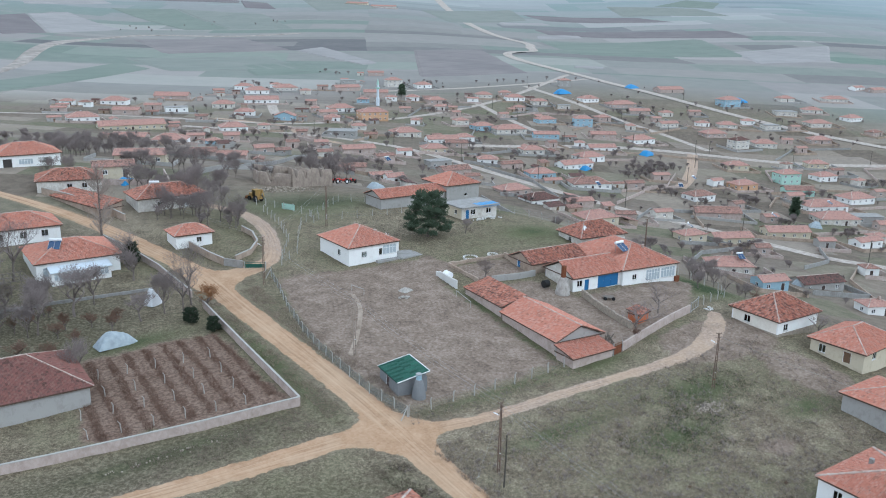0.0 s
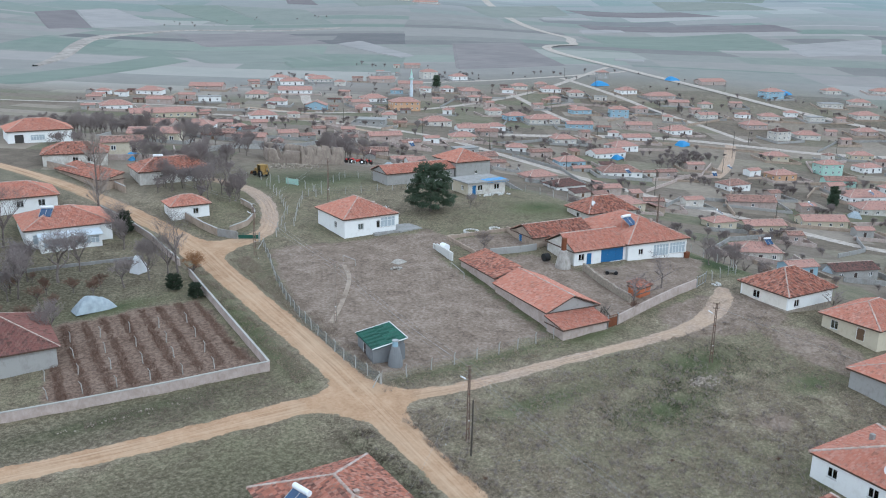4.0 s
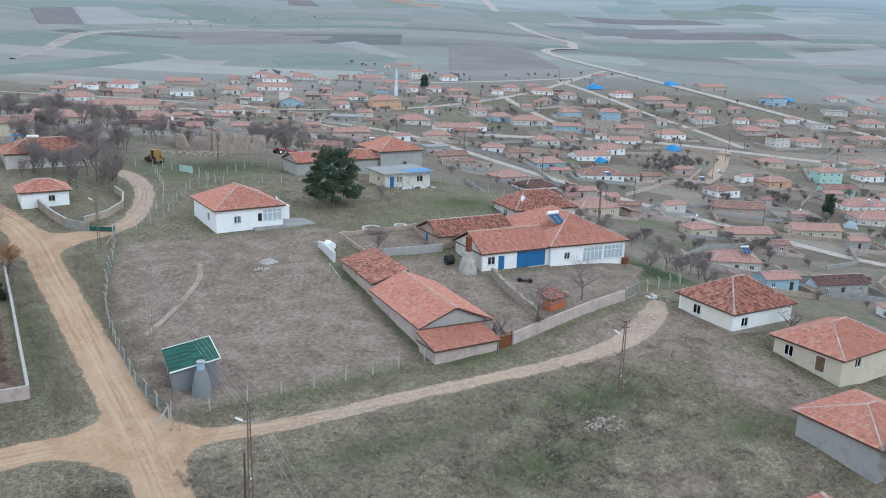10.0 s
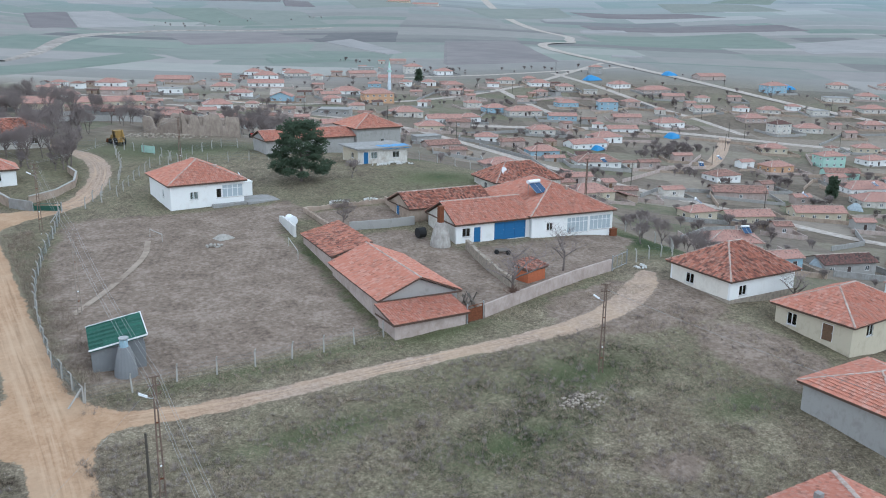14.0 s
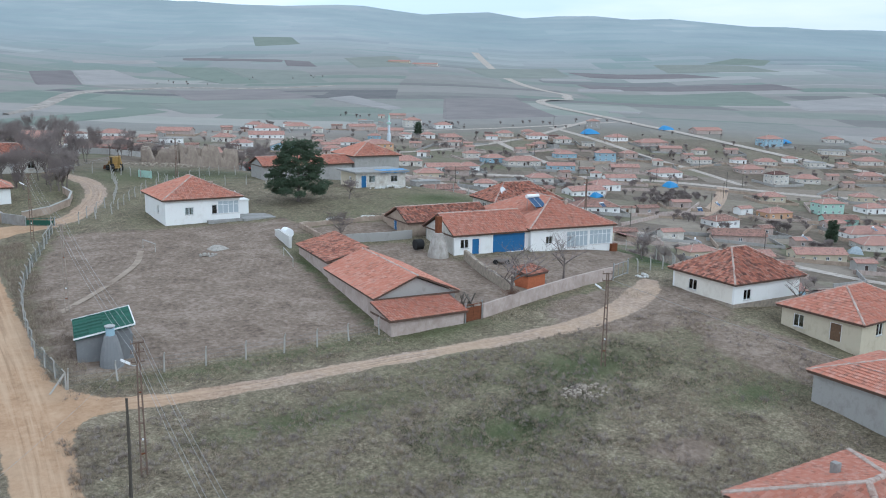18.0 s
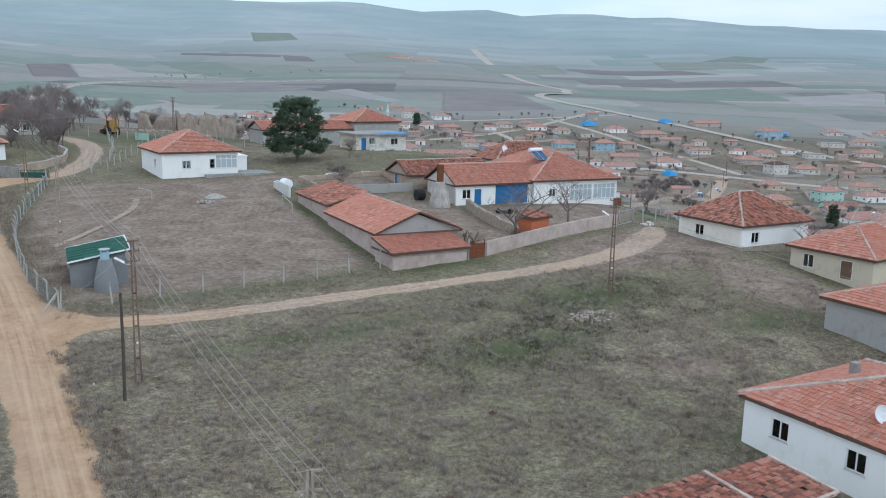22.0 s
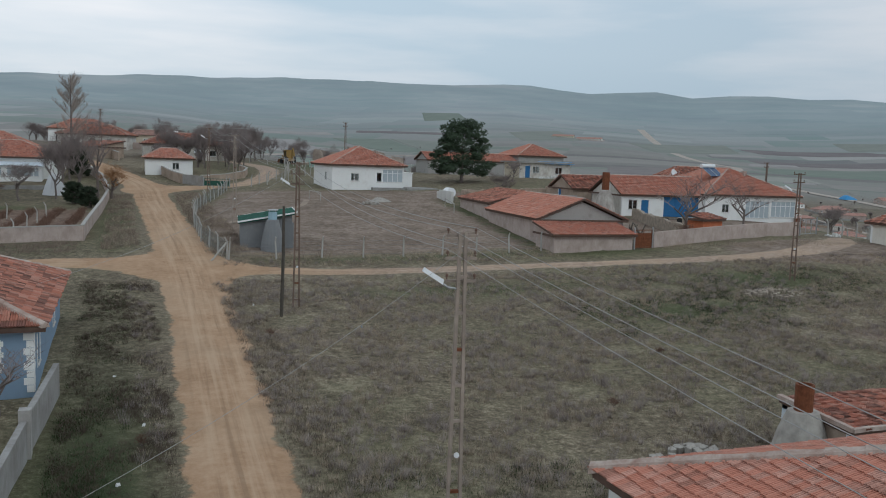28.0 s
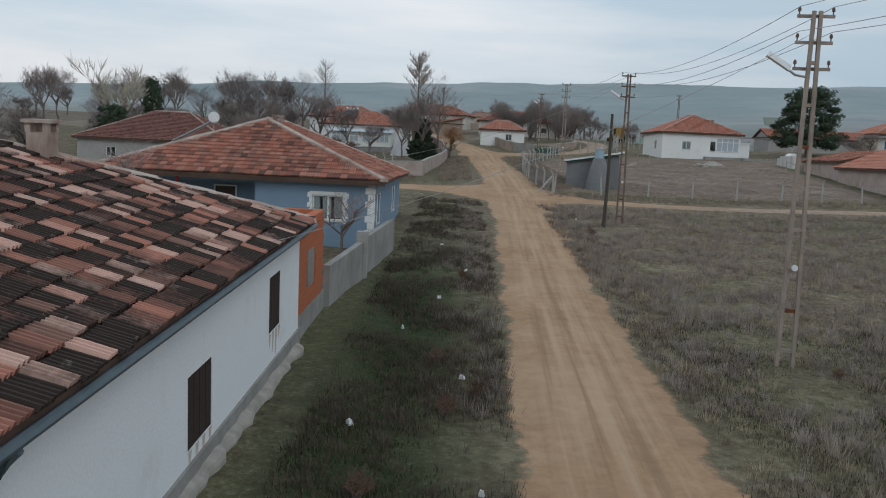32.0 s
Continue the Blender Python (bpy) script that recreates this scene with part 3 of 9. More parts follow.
def roof(parent, kind, x0, y0, x1, y1, z, rise, mat, detail=1, cap=0.11, cap_mat="mortar", loose=0.15, gone=0.0, seed=1, fascia=True, skip=None, name="roof", pieces=None, caps=False, tw=0.27, tl=0.36, fluted=False):
    """A roof as a part of a house: a solid deck, its tiles, its ridge caps and its eaves board."""
    rng = random.Random(seed)
    planes, lines = roof_planes(kind, x0, y0, x1, y1, z, rise)
    deck = MB()
    for pl in planes:
        pts = [Vector(p) for p in pl]
        if (pts[2] - pts[3]).length < 1e-6:
            pts = pts[:3]
        un = (pts[1] - pts[0]).normalized()
        nn = un.cross(pts[2] - pts[0]).normalized()
        vn = nn.cross(un)
        uv = [((p - pts[0]).dot(un), (p - pts[0]).dot(vn)) for p in pts]
        deck.face(pts, uv)
        low = [p - Vector((0, 0, 0.12)) for p in pts]
        deck.face(list(reversed(low)))
        for i in range(len(pts)):
            j = (i + 1) % len(pts)
            deck.face([low[i], low[j], pts[j], pts[i]])
    deck_ob = part(name, deck, M[mat + "_far"] if detail == 0 else M["fascia"], parent)
    if detail:
        vs, fs, n = [], [], 0
        for i, pl in enumerate(planes):
            if skip and i in skip:
                continue
            v, f = tile_array(pl, rng, loose=loose, gone=gone, tw=tw, tl=tl, fluted=fluted, single=(deck_ob, M[mat], pieces[1], pieces[2]) if pieces and pieces[0] == i else None)
            vs.append(v)
            fs.append(f + n)
            n += len(v)
        t = part("roof_tiles", np_mesh("roof_tiles", np.concatenate(vs), np.concatenate(fs), M[mat]), None, deck_ob)
        tagged(t, kind="stuff")
    if lines:
        for a, b in lines:
            mb = MB()
            if detail:
                ridge_cap(mb, Vector(a) + Vector((0, 0, 0.02)), Vector(b) + Vector((0, 0, 0.02)), cap, rng, deck_ob if caps else None, M[cap_mat])
            else:
                mb.beam(Vector(a) + Vector((0, 0, 0.03)), Vector(b) + Vector((0, 0, 0.03)), 0.28, 0.12)
            part("ridge_cap", mb, M[cap_mat], deck_ob)
    if fascia and detail:
        fb = MB()
        fb.box(x0, y0 + 0.03, z - 0.2, x1, y0 + 0.06, z - 0.01).box(x0 + 0.03, y0 + 0.07, z - 0.2, x0 + 0.06, y1 - 0.07, z - 0.01)
        part("eaves_board", fb, M["fascia"], deck_ob)
    return deck_ob


# ---- walls, windows and doors ----
def wall_mesh(length, height, thick, holes, below=0.6):
    """A wall along x from 0 to length, its outer face at y = 0, with openings (pos, width, sill, height) right through it."""
    mb, x = MB(), 0.0
    for p, w, s, h in sorted(hh[:4] for hh in holes):
        if p > x:
            mb.box(x, 0, -below, p, thick, height)
        mb.box(p, 0, -below, p + w, thick, s)
        if s + h < height - 0.01:
            mb.box(p, 0, s + h, p + w, thick, height)
        x = p + w
    if x < length:
        mb.box(x, 0, -below, length, thick, height)
    return mb


def add_window(root, m, w, h, lights=2, frame_mat="frame", curtain=False, far=False, sill=True, transom=False, full=False):
    """A window in its opening; m places its lower left outer corner."""
    fr = MB()
    b = 0.06 if not far else 0.12
    y0, y1 = 0.06, 0.12
    fr.box(0, y0, 0, b, y1, h).box(w - b, y0, 0, w, y1, h).box(b, y0, 0, w - b, y1, b).box(b, y0, h - b, w - b, y1, h)
    for i in range(1, lights):
        c = w * i / lights
        fr.box(c - b * 0.6, y0, b, c + b * 0.6, y1, h - b)
    if transom:
        fr.box(b, y0 + 0.005, h * 0.68, w - b, y1 - 0.005, h * 0.68 + b)
    ob = part("window", fr, M[frame_mat], root)
    ob.matrix_local = m
    part("pane", MB().box(b, 0.085, b, w - b, 0.095, h - b), M["glass_far" if far else "glass_pale" if full else "glass"], ob).visible_shadow = False
    if curtain and not full:
        mb = MB()
        n = max(4, int(w / 0.12))
        for i in range(n):
            xa, xb = b + (w - 2 * b) * i / n, b + (w - 2 * b) * (i + 1) / n
            ya, yb = (0.105, 0.125) if i % 2 else (0.125, 0.105)
            if i % 9 not in (2, 6):
                mb.face([(xa, ya, b + 0.03), (xb, yb, b + 0.03), (xb, yb, h - b - 0.02), (xa, ya, h - b - 0.02)])
        part("curtain", mb, M["curtain"], ob)
    if sill and not far:
        part("sill", MB().box(-0.06, -0.06, -0.06, w + 0.06, 0.06, 0.0), M["block"], ob)
    return ob


def add_door(root, m, w, h, mat, panels=2, frame_mat="frame"):
    ob = part("door", MB().box(0.06, 0.06, 0.02, w - 0.06, 0.11, h - 0.06), M[mat], root)
    ob.matrix_local = m
    fr = MB().box(0, 0.03, 0, 0.06, 0.14, h).box(w - 0.06, 0.03, 0, w, 0.14, h).box(0.06, 0.03, h - 0.06, w - 0.06, 0.14, h)
    part("door_frame", fr, M[frame_mat], ob)
    for i in range(panels):
        z0, z1 = 0.12 + (h - 0.25) * i / panels, 0.06 + (h - 0.25) * (i + 1) / panels
        part("door_panel", MB().box(0.16, 0.045, z0, w - 0.16, 0.062, z1), M[mat], ob)
    part("handle", MB().box(w - 0.18, 0.02, h * 0.48, w - 0.14, 0.06, h * 0.48 + 0.12), M["steel"], ob)
    return ob


def side_pose(side, w, d):
    """The pose that lays a wall's own axes on one side of a w by d house whose middle is the origin."""
    return {"s": pose(-w / 2, -d / 2, 0), "e": pose(w / 2, -d / 2, 0, 0, 0, 90), "n": pose(w / 2, d / 2, 0, 0, 0, 180), "w": pose(-w / 2, d / 2, 0, 0, 0, -90)}[side]


def house(name, label, x0, y0, x1, y1, base, eave, kind="hip", rise=1.8, over=0.4, wall="white", tile="tile", holes=None, yaw=0.0, detail=1, group="", category="house",
          walls=None, plinth=None, **kw):
    """A house on the rectangle x0..x1, y0..y1. holes: side -> list of (pos, width, sill, height, what)."""
    w, d, h = x1 - x0, y1 - y0, eave - base
    root = thing(name, pose((x0 + x1) / 2, (y0 + y1) / 2, base, 0, 0, yaw), label, category, group)
    holes = holes or {}
    for side, length in (("s", w), ("e", d), ("n", w), ("w", d)):
        hh = holes.get(side, [])
        mp = side_pose(side, w, d)
        run = length if side in "sn" else length - 0.5
        off = 0.0 if side in "sn" else 0.25
        top = h - 0.1
        mb = wall_mesh(run, top, 0.25, [(p - off, *r) for p, *r in hh], 1.2)
        across = (kind == "gable_x" and side in "ew") or (kind == "gable_y" and side in "sn")
        if across:
            rr = rise * (run + 2 * off) / (run + 2 * off + 2 * over) - 0.04
            mb.prism([(-off, 0.0, top), (run + off, 0.0, top), ((run) / 2, 0.0, top + rr)], [(-off, 0.25, top), (run + off, 0.25, top), (run / 2, 0.25, top + rr)])
        if kind == "shed_y" and side in "ew":
            rr = rise * 0.95
            tri = [(-off, 0, top), (run + off, 0, top), (run + off if side == "e" else -off, 0, top + rr)]
            mb.prism(tri, [(p[0], 0.25, p[2]) for p in tri])
        if kind == "shed_y" and side == "n":
            mb.box(0, 0.002, top, run, 0.25, top + rise * 0.93)
        if kind == "shed_x" and side in "sn":
            tri = [(0, 0, top), (run, 0, top), (run if side == "s" else 0, 0, top + rise * 0.95)]
            mb.prism(tri, [(p[0], 0.25, p[2]) for p in tri])
        if kind == "shed_x" and side == "e":
            mb.box(-off, 0.002, top, run + off, 0.25, top + rise * 0.93)
        ob = part("wall", mb, M[(walls or {}).get(side, wall)], root)
        ob.matrix_local = mp @ pose(off, 0, 0)
        for p, ww, s, hgt, what in hh:
            at = mp @ pose(p, 0, s)
            if what.startswith("win"):
                add_window(root, at, ww, hgt, 2 if ww > 0.8 else 1, curtain="c" in what[3:], transom="t" in what[3:])
            elif what.startswith("glaz"):
                add_window(root, at, ww, hgt, max(2, int(ww / 0.62)), curtain=True, transom=True, full=True)
            elif what == "far":
                add_window(root, at, ww, hgt, 2, far=True)
            elif what == "shut":
                sb = part("shutter", MB().box(0, 0.03, 0, ww, 0.08, hgt), M["dark_wood"], root)
                sb.matrix_local = at
                for i in range(4):
                    part("board", MB().box(ww * i / 4 + 0.01, 0.01, 0.02, ww * (i + 1) / 4 - 0.01, 0.03, hgt - 0.02), M["dark_wood"], sb)
            elif what == "open":
                continue
            elif what == "hole":
                # dark sheet in place of the shaded depth behind the opening
                part("backing", MB().box(0, 0.2, 0, ww, 0.24, hgt), M["dim"], root).matrix_local = at
            elif what.startswith("gar"):
                for i in range(3):
                    add_door(root, at @ pose(ww * i / 3, 0, 0), ww / 3, hgt, "door_blue", 3, "door_blue")
            else:
                add_door(root, at, ww, hgt, what)
    if plinth:
        part("plinth", MB().box(-w / 2 - 0.05, -d / 2 - 0.05, -1.3, w / 2 + 0.05, d / 2 + 0.05, 0.75 if plinth == "stone" else 0.28), M[plinth], root)
    if kind != "none":
        roof(root, kind, -w / 2 - over, -d / 2 - over, w / 2 + over, d / 2 + over, h, rise, tile, detail, **kw)
        part("ceiling_slab", MB().box(-w / 2 + 0.3, -d / 2 + 0.3, h - 0.3, w / 2 - 0.3, d / 2 - 0.3, h - 0.2), M["dim"], root)
    return root


def chimney(root, x, y, z0, z1, w=0.45, mat="mortar", cap=True):
    mb = MB().box(x - w / 2, y - w / 2, z0, x + w / 2, y + w / 2, z1)
    ob = part("chimney", mb, M[mat], root)
    if cap:
        c = MB().box(x - w * 0.65, y - w * 0.65, z1 + 0.16, x + w * 0.65, y + w * 0.65, z1 + 0.22)
        for sx in (-1, 1):
            for sy in (-1, 1):
                c.box(x + sx * w * 0.4 - 0.05, y + sy * w * 0.4 - 0.05, z1, x + sx * w * 0.4 + 0.05, y + sy * w * 0.4 + 0.05, z1 + 0.16)
        part("chimney_cap", c, M[mat], ob)
    return ob


# ---- ground ----
def spread(lo, hi, step, far, grow=1.09):
    """Coordinates with an even step from lo to hi, and ever wider ones out to far on both sides."""
    mid = list(np.arange(lo, hi, step))
    left, right, s = [], [], step
    a, b = lo, hi
    while b < far or a > -far:
        s *= grow
        a, b = a - s, b + s
        left.append(a)
        right.append(b)
    return np.array(left[::-1] + mid + right)


def poly_dist(x, y, pts):
    """Signed distance to a closed outline, negative inside."""
    d = np.full(x.shape, 1e9)
    inside = np.zeros(x.shape, bool)
    for (ax, ay), (bx, by) in zip(pts, pts[1:] + pts[:1]):
        ex, ey = bx - ax, by - ay
        t = np.clip(((x - ax) * ex + (y - ay) * ey) / (ex * ex + ey * ey), 0, 1)
        d = np.minimum(d, np.hypot(x - ax - t * ex, y - ay - t * ey))
        with np.errstate(divide="ignore", invalid="ignore"):
            cross = ((ay > y) != (by > y)) & (x < (bx - ax) * (y - ay) / (by - ay + 1e-12) + ax)
        inside ^= cross
    return np.where(inside, -d, d)


YARD = [(52.5, 81.5), (77.5, 81.5), (80, 108), (80.5, 116), (88, 120), (86, 127), (68, 128.5), (62, 131), (57.5, 131), (54, 118), (51.5, 103), (51, 90)]
GARDEN = [(17, 94), (41, 90), (41, 116), (31, 117), (21, 117)]
COURT = [(86, 80.5), (97, 82), (110, 86), (124, 96), (122, 98), (97, 98.5), (95, 108), (82, 109), (80, 96)]
PIT = [(86, 111), (97, 110), (97.5, 118.5), (86, 120.5)]
GREENS = [(124, 94, 7, 7), (89, 66, 5.5, 3.2), (78, 60, 6, 2.2), (66, 68, 7, 1.5), (98, 56, 4, 2), (84, 172, 14, 8), (66, 88, 3, 2), (80, 104, 1.5, 5), (43.4, 38, 1.8, 12), (43.4, 26, 1.6, 7), (92, 88, 3, 2), (43.7, 26, 1.5, 5), (43.5, 100, 1.2, 14), (24, 87, 9, 1.2), (83, 42.5, 3, 2),
          (78.3, 94, 0.9, 9), (66, 79.4, 13, 0.7), (83, 78.4, 6, 0.7), (98, 80.3, 6, 0.6), (116, 150, 6, 4), (112, 128, 6, 4), (30, 119, 6, 2)]

# the streets: name, line, widths
MAIN = [(47.2, -80), (47.4, -20), (47.3, 20), (47.7, 40), (48.3, 60), (48.6, 76), (48.2, 96), (47.6, 122), (46.9, 140), (42.6, 158), (38.2, 172), (31.5, 188.5), (22, 207), (5, 235)]
MAIN_W = [3.4, 3.4, 3.15, 3.15, 3.5, 4.2, 3.9, 4.0, 4.6, 3.9, 3.7, 3.7, 3.7, 3.7]
SIDE = [(48.5, 77.5), (54, 76.2), (62, 75.2), (72, 75.0), (84, 74.2), (94, 73.8), (102, 75.5), (108, 79), (112, 82)]
SIDE_W = [3.4, 2.3, 1.9, 1.9, 2.0, 2.4, 3.0, 3.4, 2.2]
WEST = [(47.8, 77.5), (42, 79), (36, 79.2), (24, 79.8), (13, 81), (0, 82.5), (-40, 86)]
WEST_W = [4.4, 3.4, 3.2, 3.2, 3.2, 3.2, 3.2]
LANE = [(48, 135.6), (54, 137.6), (60, 140), (64.5, 149), (67, 160), (66, 170), (60, 182)]
LANE_W = [5.5, 4.6, 3.4, 3.2, 3.2, 3.2, 2.6]


def curve_pts(pts, step):
    """Points at even steps on a smooth line through pts."""
    p = [Vector((*q, 0)) for q in pts]
    p = [p[0] * 2 - p[1]] + p + [p[-1] * 2 - p[-2]]
    out = []
    for a, b, c, d in zip(p, p[1:], p[2:], p[3:]):
        n = max(2, int((c - b).length / step))
        for i in range(n):
            t = i / n
            out.append(0.5 * ((2 * b) + (c - a) * t + (2 * a - 5 * b + 4 * c - d) * t * t + (3 * b - a - 3 * c + d) * t ** 3))
    return out + [p[-2]]


def line_widths(pts, widths, line):
    """The road's width at each point of its smooth line."""
    w, j = [], 0
    for q in line:
        d = [math.hypot(q.x - a[0], q.y - a[1]) for a in pts]
        j = min(range(len(pts)), key=lambda i: d[i])
        j2 = min((i for i in (j - 1, j + 1) if 0 <= i < len(pts)), key=lambda i: d[i])
        w.append((widths[j] * d[j2] + widths[j2] * d[j]) / max(d[j] + d[j2], 1e-6))
    return w


def track_field(x, y):
    """Distance to the edge of the nearest street, with rounded joins; negative on the street."""
    out = np.full(x.shape, 60.0)
    for pts, widths in ((MAIN, MAIN_W), (SIDE, SIDE_W), (WEST, WEST_W), (LANE, LANE_W)):
        line = curve_pts(pts, 4.0)
        ww = line_widths(pts, widths, line)
        d = np.full(x.shape, 60.0)
        for a, b, wa, wb in zip(line, line[1:], ww, ww[1:]):
            ex, ey = b.x - a.x, b.y - a.y
            t = np.clip(((x - a.x) * ex + (y - a.y) * ey) / (ex * ex + ey * ey + 1e-9), 0, 1)
            d = np.minimum(d, np.hypot(x - a.x - t * ex, y - a.y - t * ey) - (wa + (wb - wa) * t) / 2)
        h = np.clip(0.5 + 0.5 * (out - d) / 4.5, 0, 1)
        out = out + (d - out) * h - 4.5 * h * (1 - h)
    return out


gx, gy = spread(0, 132, 0.9, 4600), spread(5, 200, 1.1, 4600)
GX, GY = np.meshgrid(gx, gy, indexing="xy")
GZ = land(GX, GY)
rng0 = np.random.default_rng(3)
TRACK = track_field(GX, GY)
close = smooth(0.3, 2.5, TRACK) * np.exp(-(((GX - 66) / 140) ** 2 + ((GY - 90) / 160) ** 2))
GZ = GZ + close * (0.05 * np.sin(GX * 1.3 + 2 * np.sin(GY * 0.4)) * np.cos(GY * 1.1 + np.sin(GX * 0.7)) + rng0.normal(0, 0.018, GX.shape))
rows_g, cols_g = GX.shape
idx = np.arange(rows_g * cols_g).reshape(rows_g, cols_g)
quads_g = np.stack([idx[:-1, :-1], idx[:-1, 1:], idx[1:, 1:], idx[1:, :-1]], -1).reshape(-1, 4)
ground_me = np_mesh("ground", np.stack([GX, GY, GZ], -1).reshape(-1, 3), quads_g, None)
bare = np.minimum(np.minimum(poly_dist(GX, GY, YARD), poly_dist(GX, GY, COURT)), np.minimum(poly_dist(GX, GY, PIT), poly_dist(GX, GY, GARDEN)))
bare = np.minimum(bare, np.hypot((GX - 104) / 11, (GY - 75) / 6.5) * 7 - 7)
bare = np.minimum(bare, np.hypot((GX - 107) / 6, (GY - 62) / 9) * 5 - 4.2)
bare = np.minimum(bare, np.hypot((GX - 86) / 3.5, (GY - 52) / 2) * 3 - 2.4)
green = np.zeros(GX.shape)
for x, y, rx, ry in GREENS:
    green = np.maximum(green, (1.5 if x < 44 and y < 60 or x > 120 or y > 165 else 1.0) * np.exp(-(((GX - x) / rx) ** 2 + ((GY - y) / ry) ** 2)))
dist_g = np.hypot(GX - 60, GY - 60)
for nm, arr in (("track", np.clip(TRACK, -4, 20)), ("village", smooth(95, 150, dist_g) * (1 - smooth(520, 680, dist_g))), ("tilled", smooth(0.6, -0.4, poly_dist(GX, GY, GARDEN))), ("orchard", np.clip(np.exp(-(((GX - 14) / 24) ** 2 + ((GY - 132) / 17) ** 2) ** 2) + np.exp(-(((GX - 14) / 28) ** 2 + ((GY - 86) / 5) ** 2) ** 2) + 0.8 * np.exp(-(((GX - 14) / 29) ** 2 + ((GY - 68) / 8) ** 2) ** 2) + 1.2 * np.exp(-(((GX - 43.6) / 1.9) ** 2 + ((GY - 36) / 24) ** 2) ** 2), 0, 1.2)), ("furrows", np.clip(np.exp(-((GX - 61.5) / 4.5) ** 4 - ((GY - 114) / 5) ** 4) + np.exp(-((GX - 75.5) / 3.5) ** 4 - ((GY - 105) / 4.5) ** 4), 0, 1)), ("far_haze", smooth(1100, 2600, dist_g)), ("bare", np.clip(bare, -20, 20)), ("green", green), ("open_land", smooth(520, 680, dist_g + 60 * np.sin(np.degrees(np.arctan2(GX, GY)) * 0.09)))):
    at = ground_me.attributes.new(nm, "FLOAT", "POINT")
    at.data.foreach_set("value", arr.astype(np.float32).ravel())
ground_me.polygons.foreach_set("use_smooth", np.ones(len(ground_me.polygons), bool))

def road_colour(k, o):
    """Trodden sandy earth: colour and height."""
    a, b, c = k.noise(0.4, o, 6, 0.6), k.noise(2.5, o, 6, 0.7), k.noise(14, o, 4, 0.7)
    col = k.ramp(k.math("ADD", k.math("MULTIPLY", a, 0.5), k.math("MULTIPLY", b, 0.5)), (0.36, (0.305, 0.198, 0.118)), (0.5, (0.395, 0.26, 0.158)), (0.64, (0.465, 0.328, 0.214)))
    sx = k.t.nodes.new("ShaderNodeSeparateXYZ")
    k.link(o, sx.inputs[0])
    col = k.mix(k.math("MULTIPLY", k.step(sx.outputs[0], 53, 66), 0.75), col, k.ramp(b, (0.36, (0.23, 0.185, 0.15)), (0.5, (0.33, 0.268, 0.222)), (0.62, (0.43, 0.36, 0.305))))
    col = k.mix(k.math("MULTIPLY", k.step(k.noise(0.14, o, 5, 0.65), 0.48, 0.62), 0.45), col, (0.455, 0.335, 0.225))
    col = k.mix(k.math("MULTIPLY", k.step(c, 0.6, 0.72), 0.3), col, (0.25, 0.18, 0.125))
    return col, k.math("ADD", b, k.math("MULTIPLY", c, 0.5))


k = Mat("village_ground", 0.95, 0, 0.15)
o = k.coord()
n1, n2, n3, n4 = k.noise(0.045, o, 5), k.noise(0.35, o, 6, 0.65), k.noise(2.2, o, 6, 0.7), k.noise(11, o, 4, 0.7)
grass = k.ramp(k.math("ADD", k.math("MULTIPLY", n2, 0.25), k.math("ADD", k.math("MULTIPLY", n3, 0.3), k.math("MULTIPLY", k.noise(5.5, o, 5, 0.75), 0.45))), (0.38, (0.048, 0.04, 0.026)), (0.455, (0.118, 0.097, 0.066)), (0.52, (0.19, 0.16, 0.11)), (0.59, (0.35, 0.30, 0.215)))
tint = k.step(k.math("ADD", k.math("MULTIPLY", n1, 0.6), k.math("MULTIPLY", n2, 0.4)), 0.45, 0.62)
grass = k.mix(k.math("MULTIPLY", tint, 0.6), grass, k.ramp(n3, (0.35, (0.07, 0.073, 0.037)), (0.65, (0.145, 0.145, 0.075))))
gfac = k.math("MULTIPLY", k.attr("green"), k.step(n3, 0.28, 0.5))
grass = k.mix(k.math("MINIMUM", k.math("MULTIPLY", gfac, 0.5), 0.9), grass, k.ramp(n4, (0.3, (0.045, 0.07, 0.02)), (0.7, (0.10, 0.135, 0.045))))
soil = k.ramp(k.math("ADD", k.math("MULTIPLY", n3, 0.6), k.math("MULTIPLY", n2, 0.4)), (0.37, (0.115, 0.088, 0.067)), (0.49, (0.20, 0.155, 0.12)), (0.6, (0.295, 0.24, 0.195)))
fw = k.node("ShaderNodeTexWave", Scale=0.42, Distortion=2.5, Detail=3.0)
fw.inputs["Detail Scale"].default_value = 0.6
k.link(k.coord("Object", (1, 1, 1), 24), fw.inputs["Vector"])
furrow = k.math("MULTIPLY", k.step(fw.outputs["Fac"], 0.5, 0.95), k.attr("furrows"))
soil = k.mix(k.math("MULTIPLY", furrow, 0.2), soil, (0.095, 0.072, 0.055))
soil = k.mix(k.math("MULTIPLY", k.step(k.noise(1.1, o, 5, 0.7), 0.6, 0.68), 0.4), soil, (0.10, 0.085, 0.06))
soil = k.mix(k.math("MULTIPLY", k.attr("tilled"), 0.6), soil, k.ramp(n3, (0.36, (0.07, 0.042, 0.03)), (0.5, (0.135, 0.082, 0.058)), (0.62, (0.215, 0.142, 0.103))))
grass = k.mix(k.math("MULTIPLY", k.attr("orchard"), 0.75), grass, k.ramp(n3, (0.38, (0.05, 0.045, 0.028)), (0.5, (0.095, 0.085, 0.055)), (0.62, (0.18, 0.155, 0.11))))
grass = k.mix(k.math("MINIMUM", k.math("MULTIPLY", gfac, 0.5), 0.8), grass, k.ramp(n4, (0.3, (0.024, 0.04, 0.013)), (0.7, (0.06, 0.088, 0.03))))
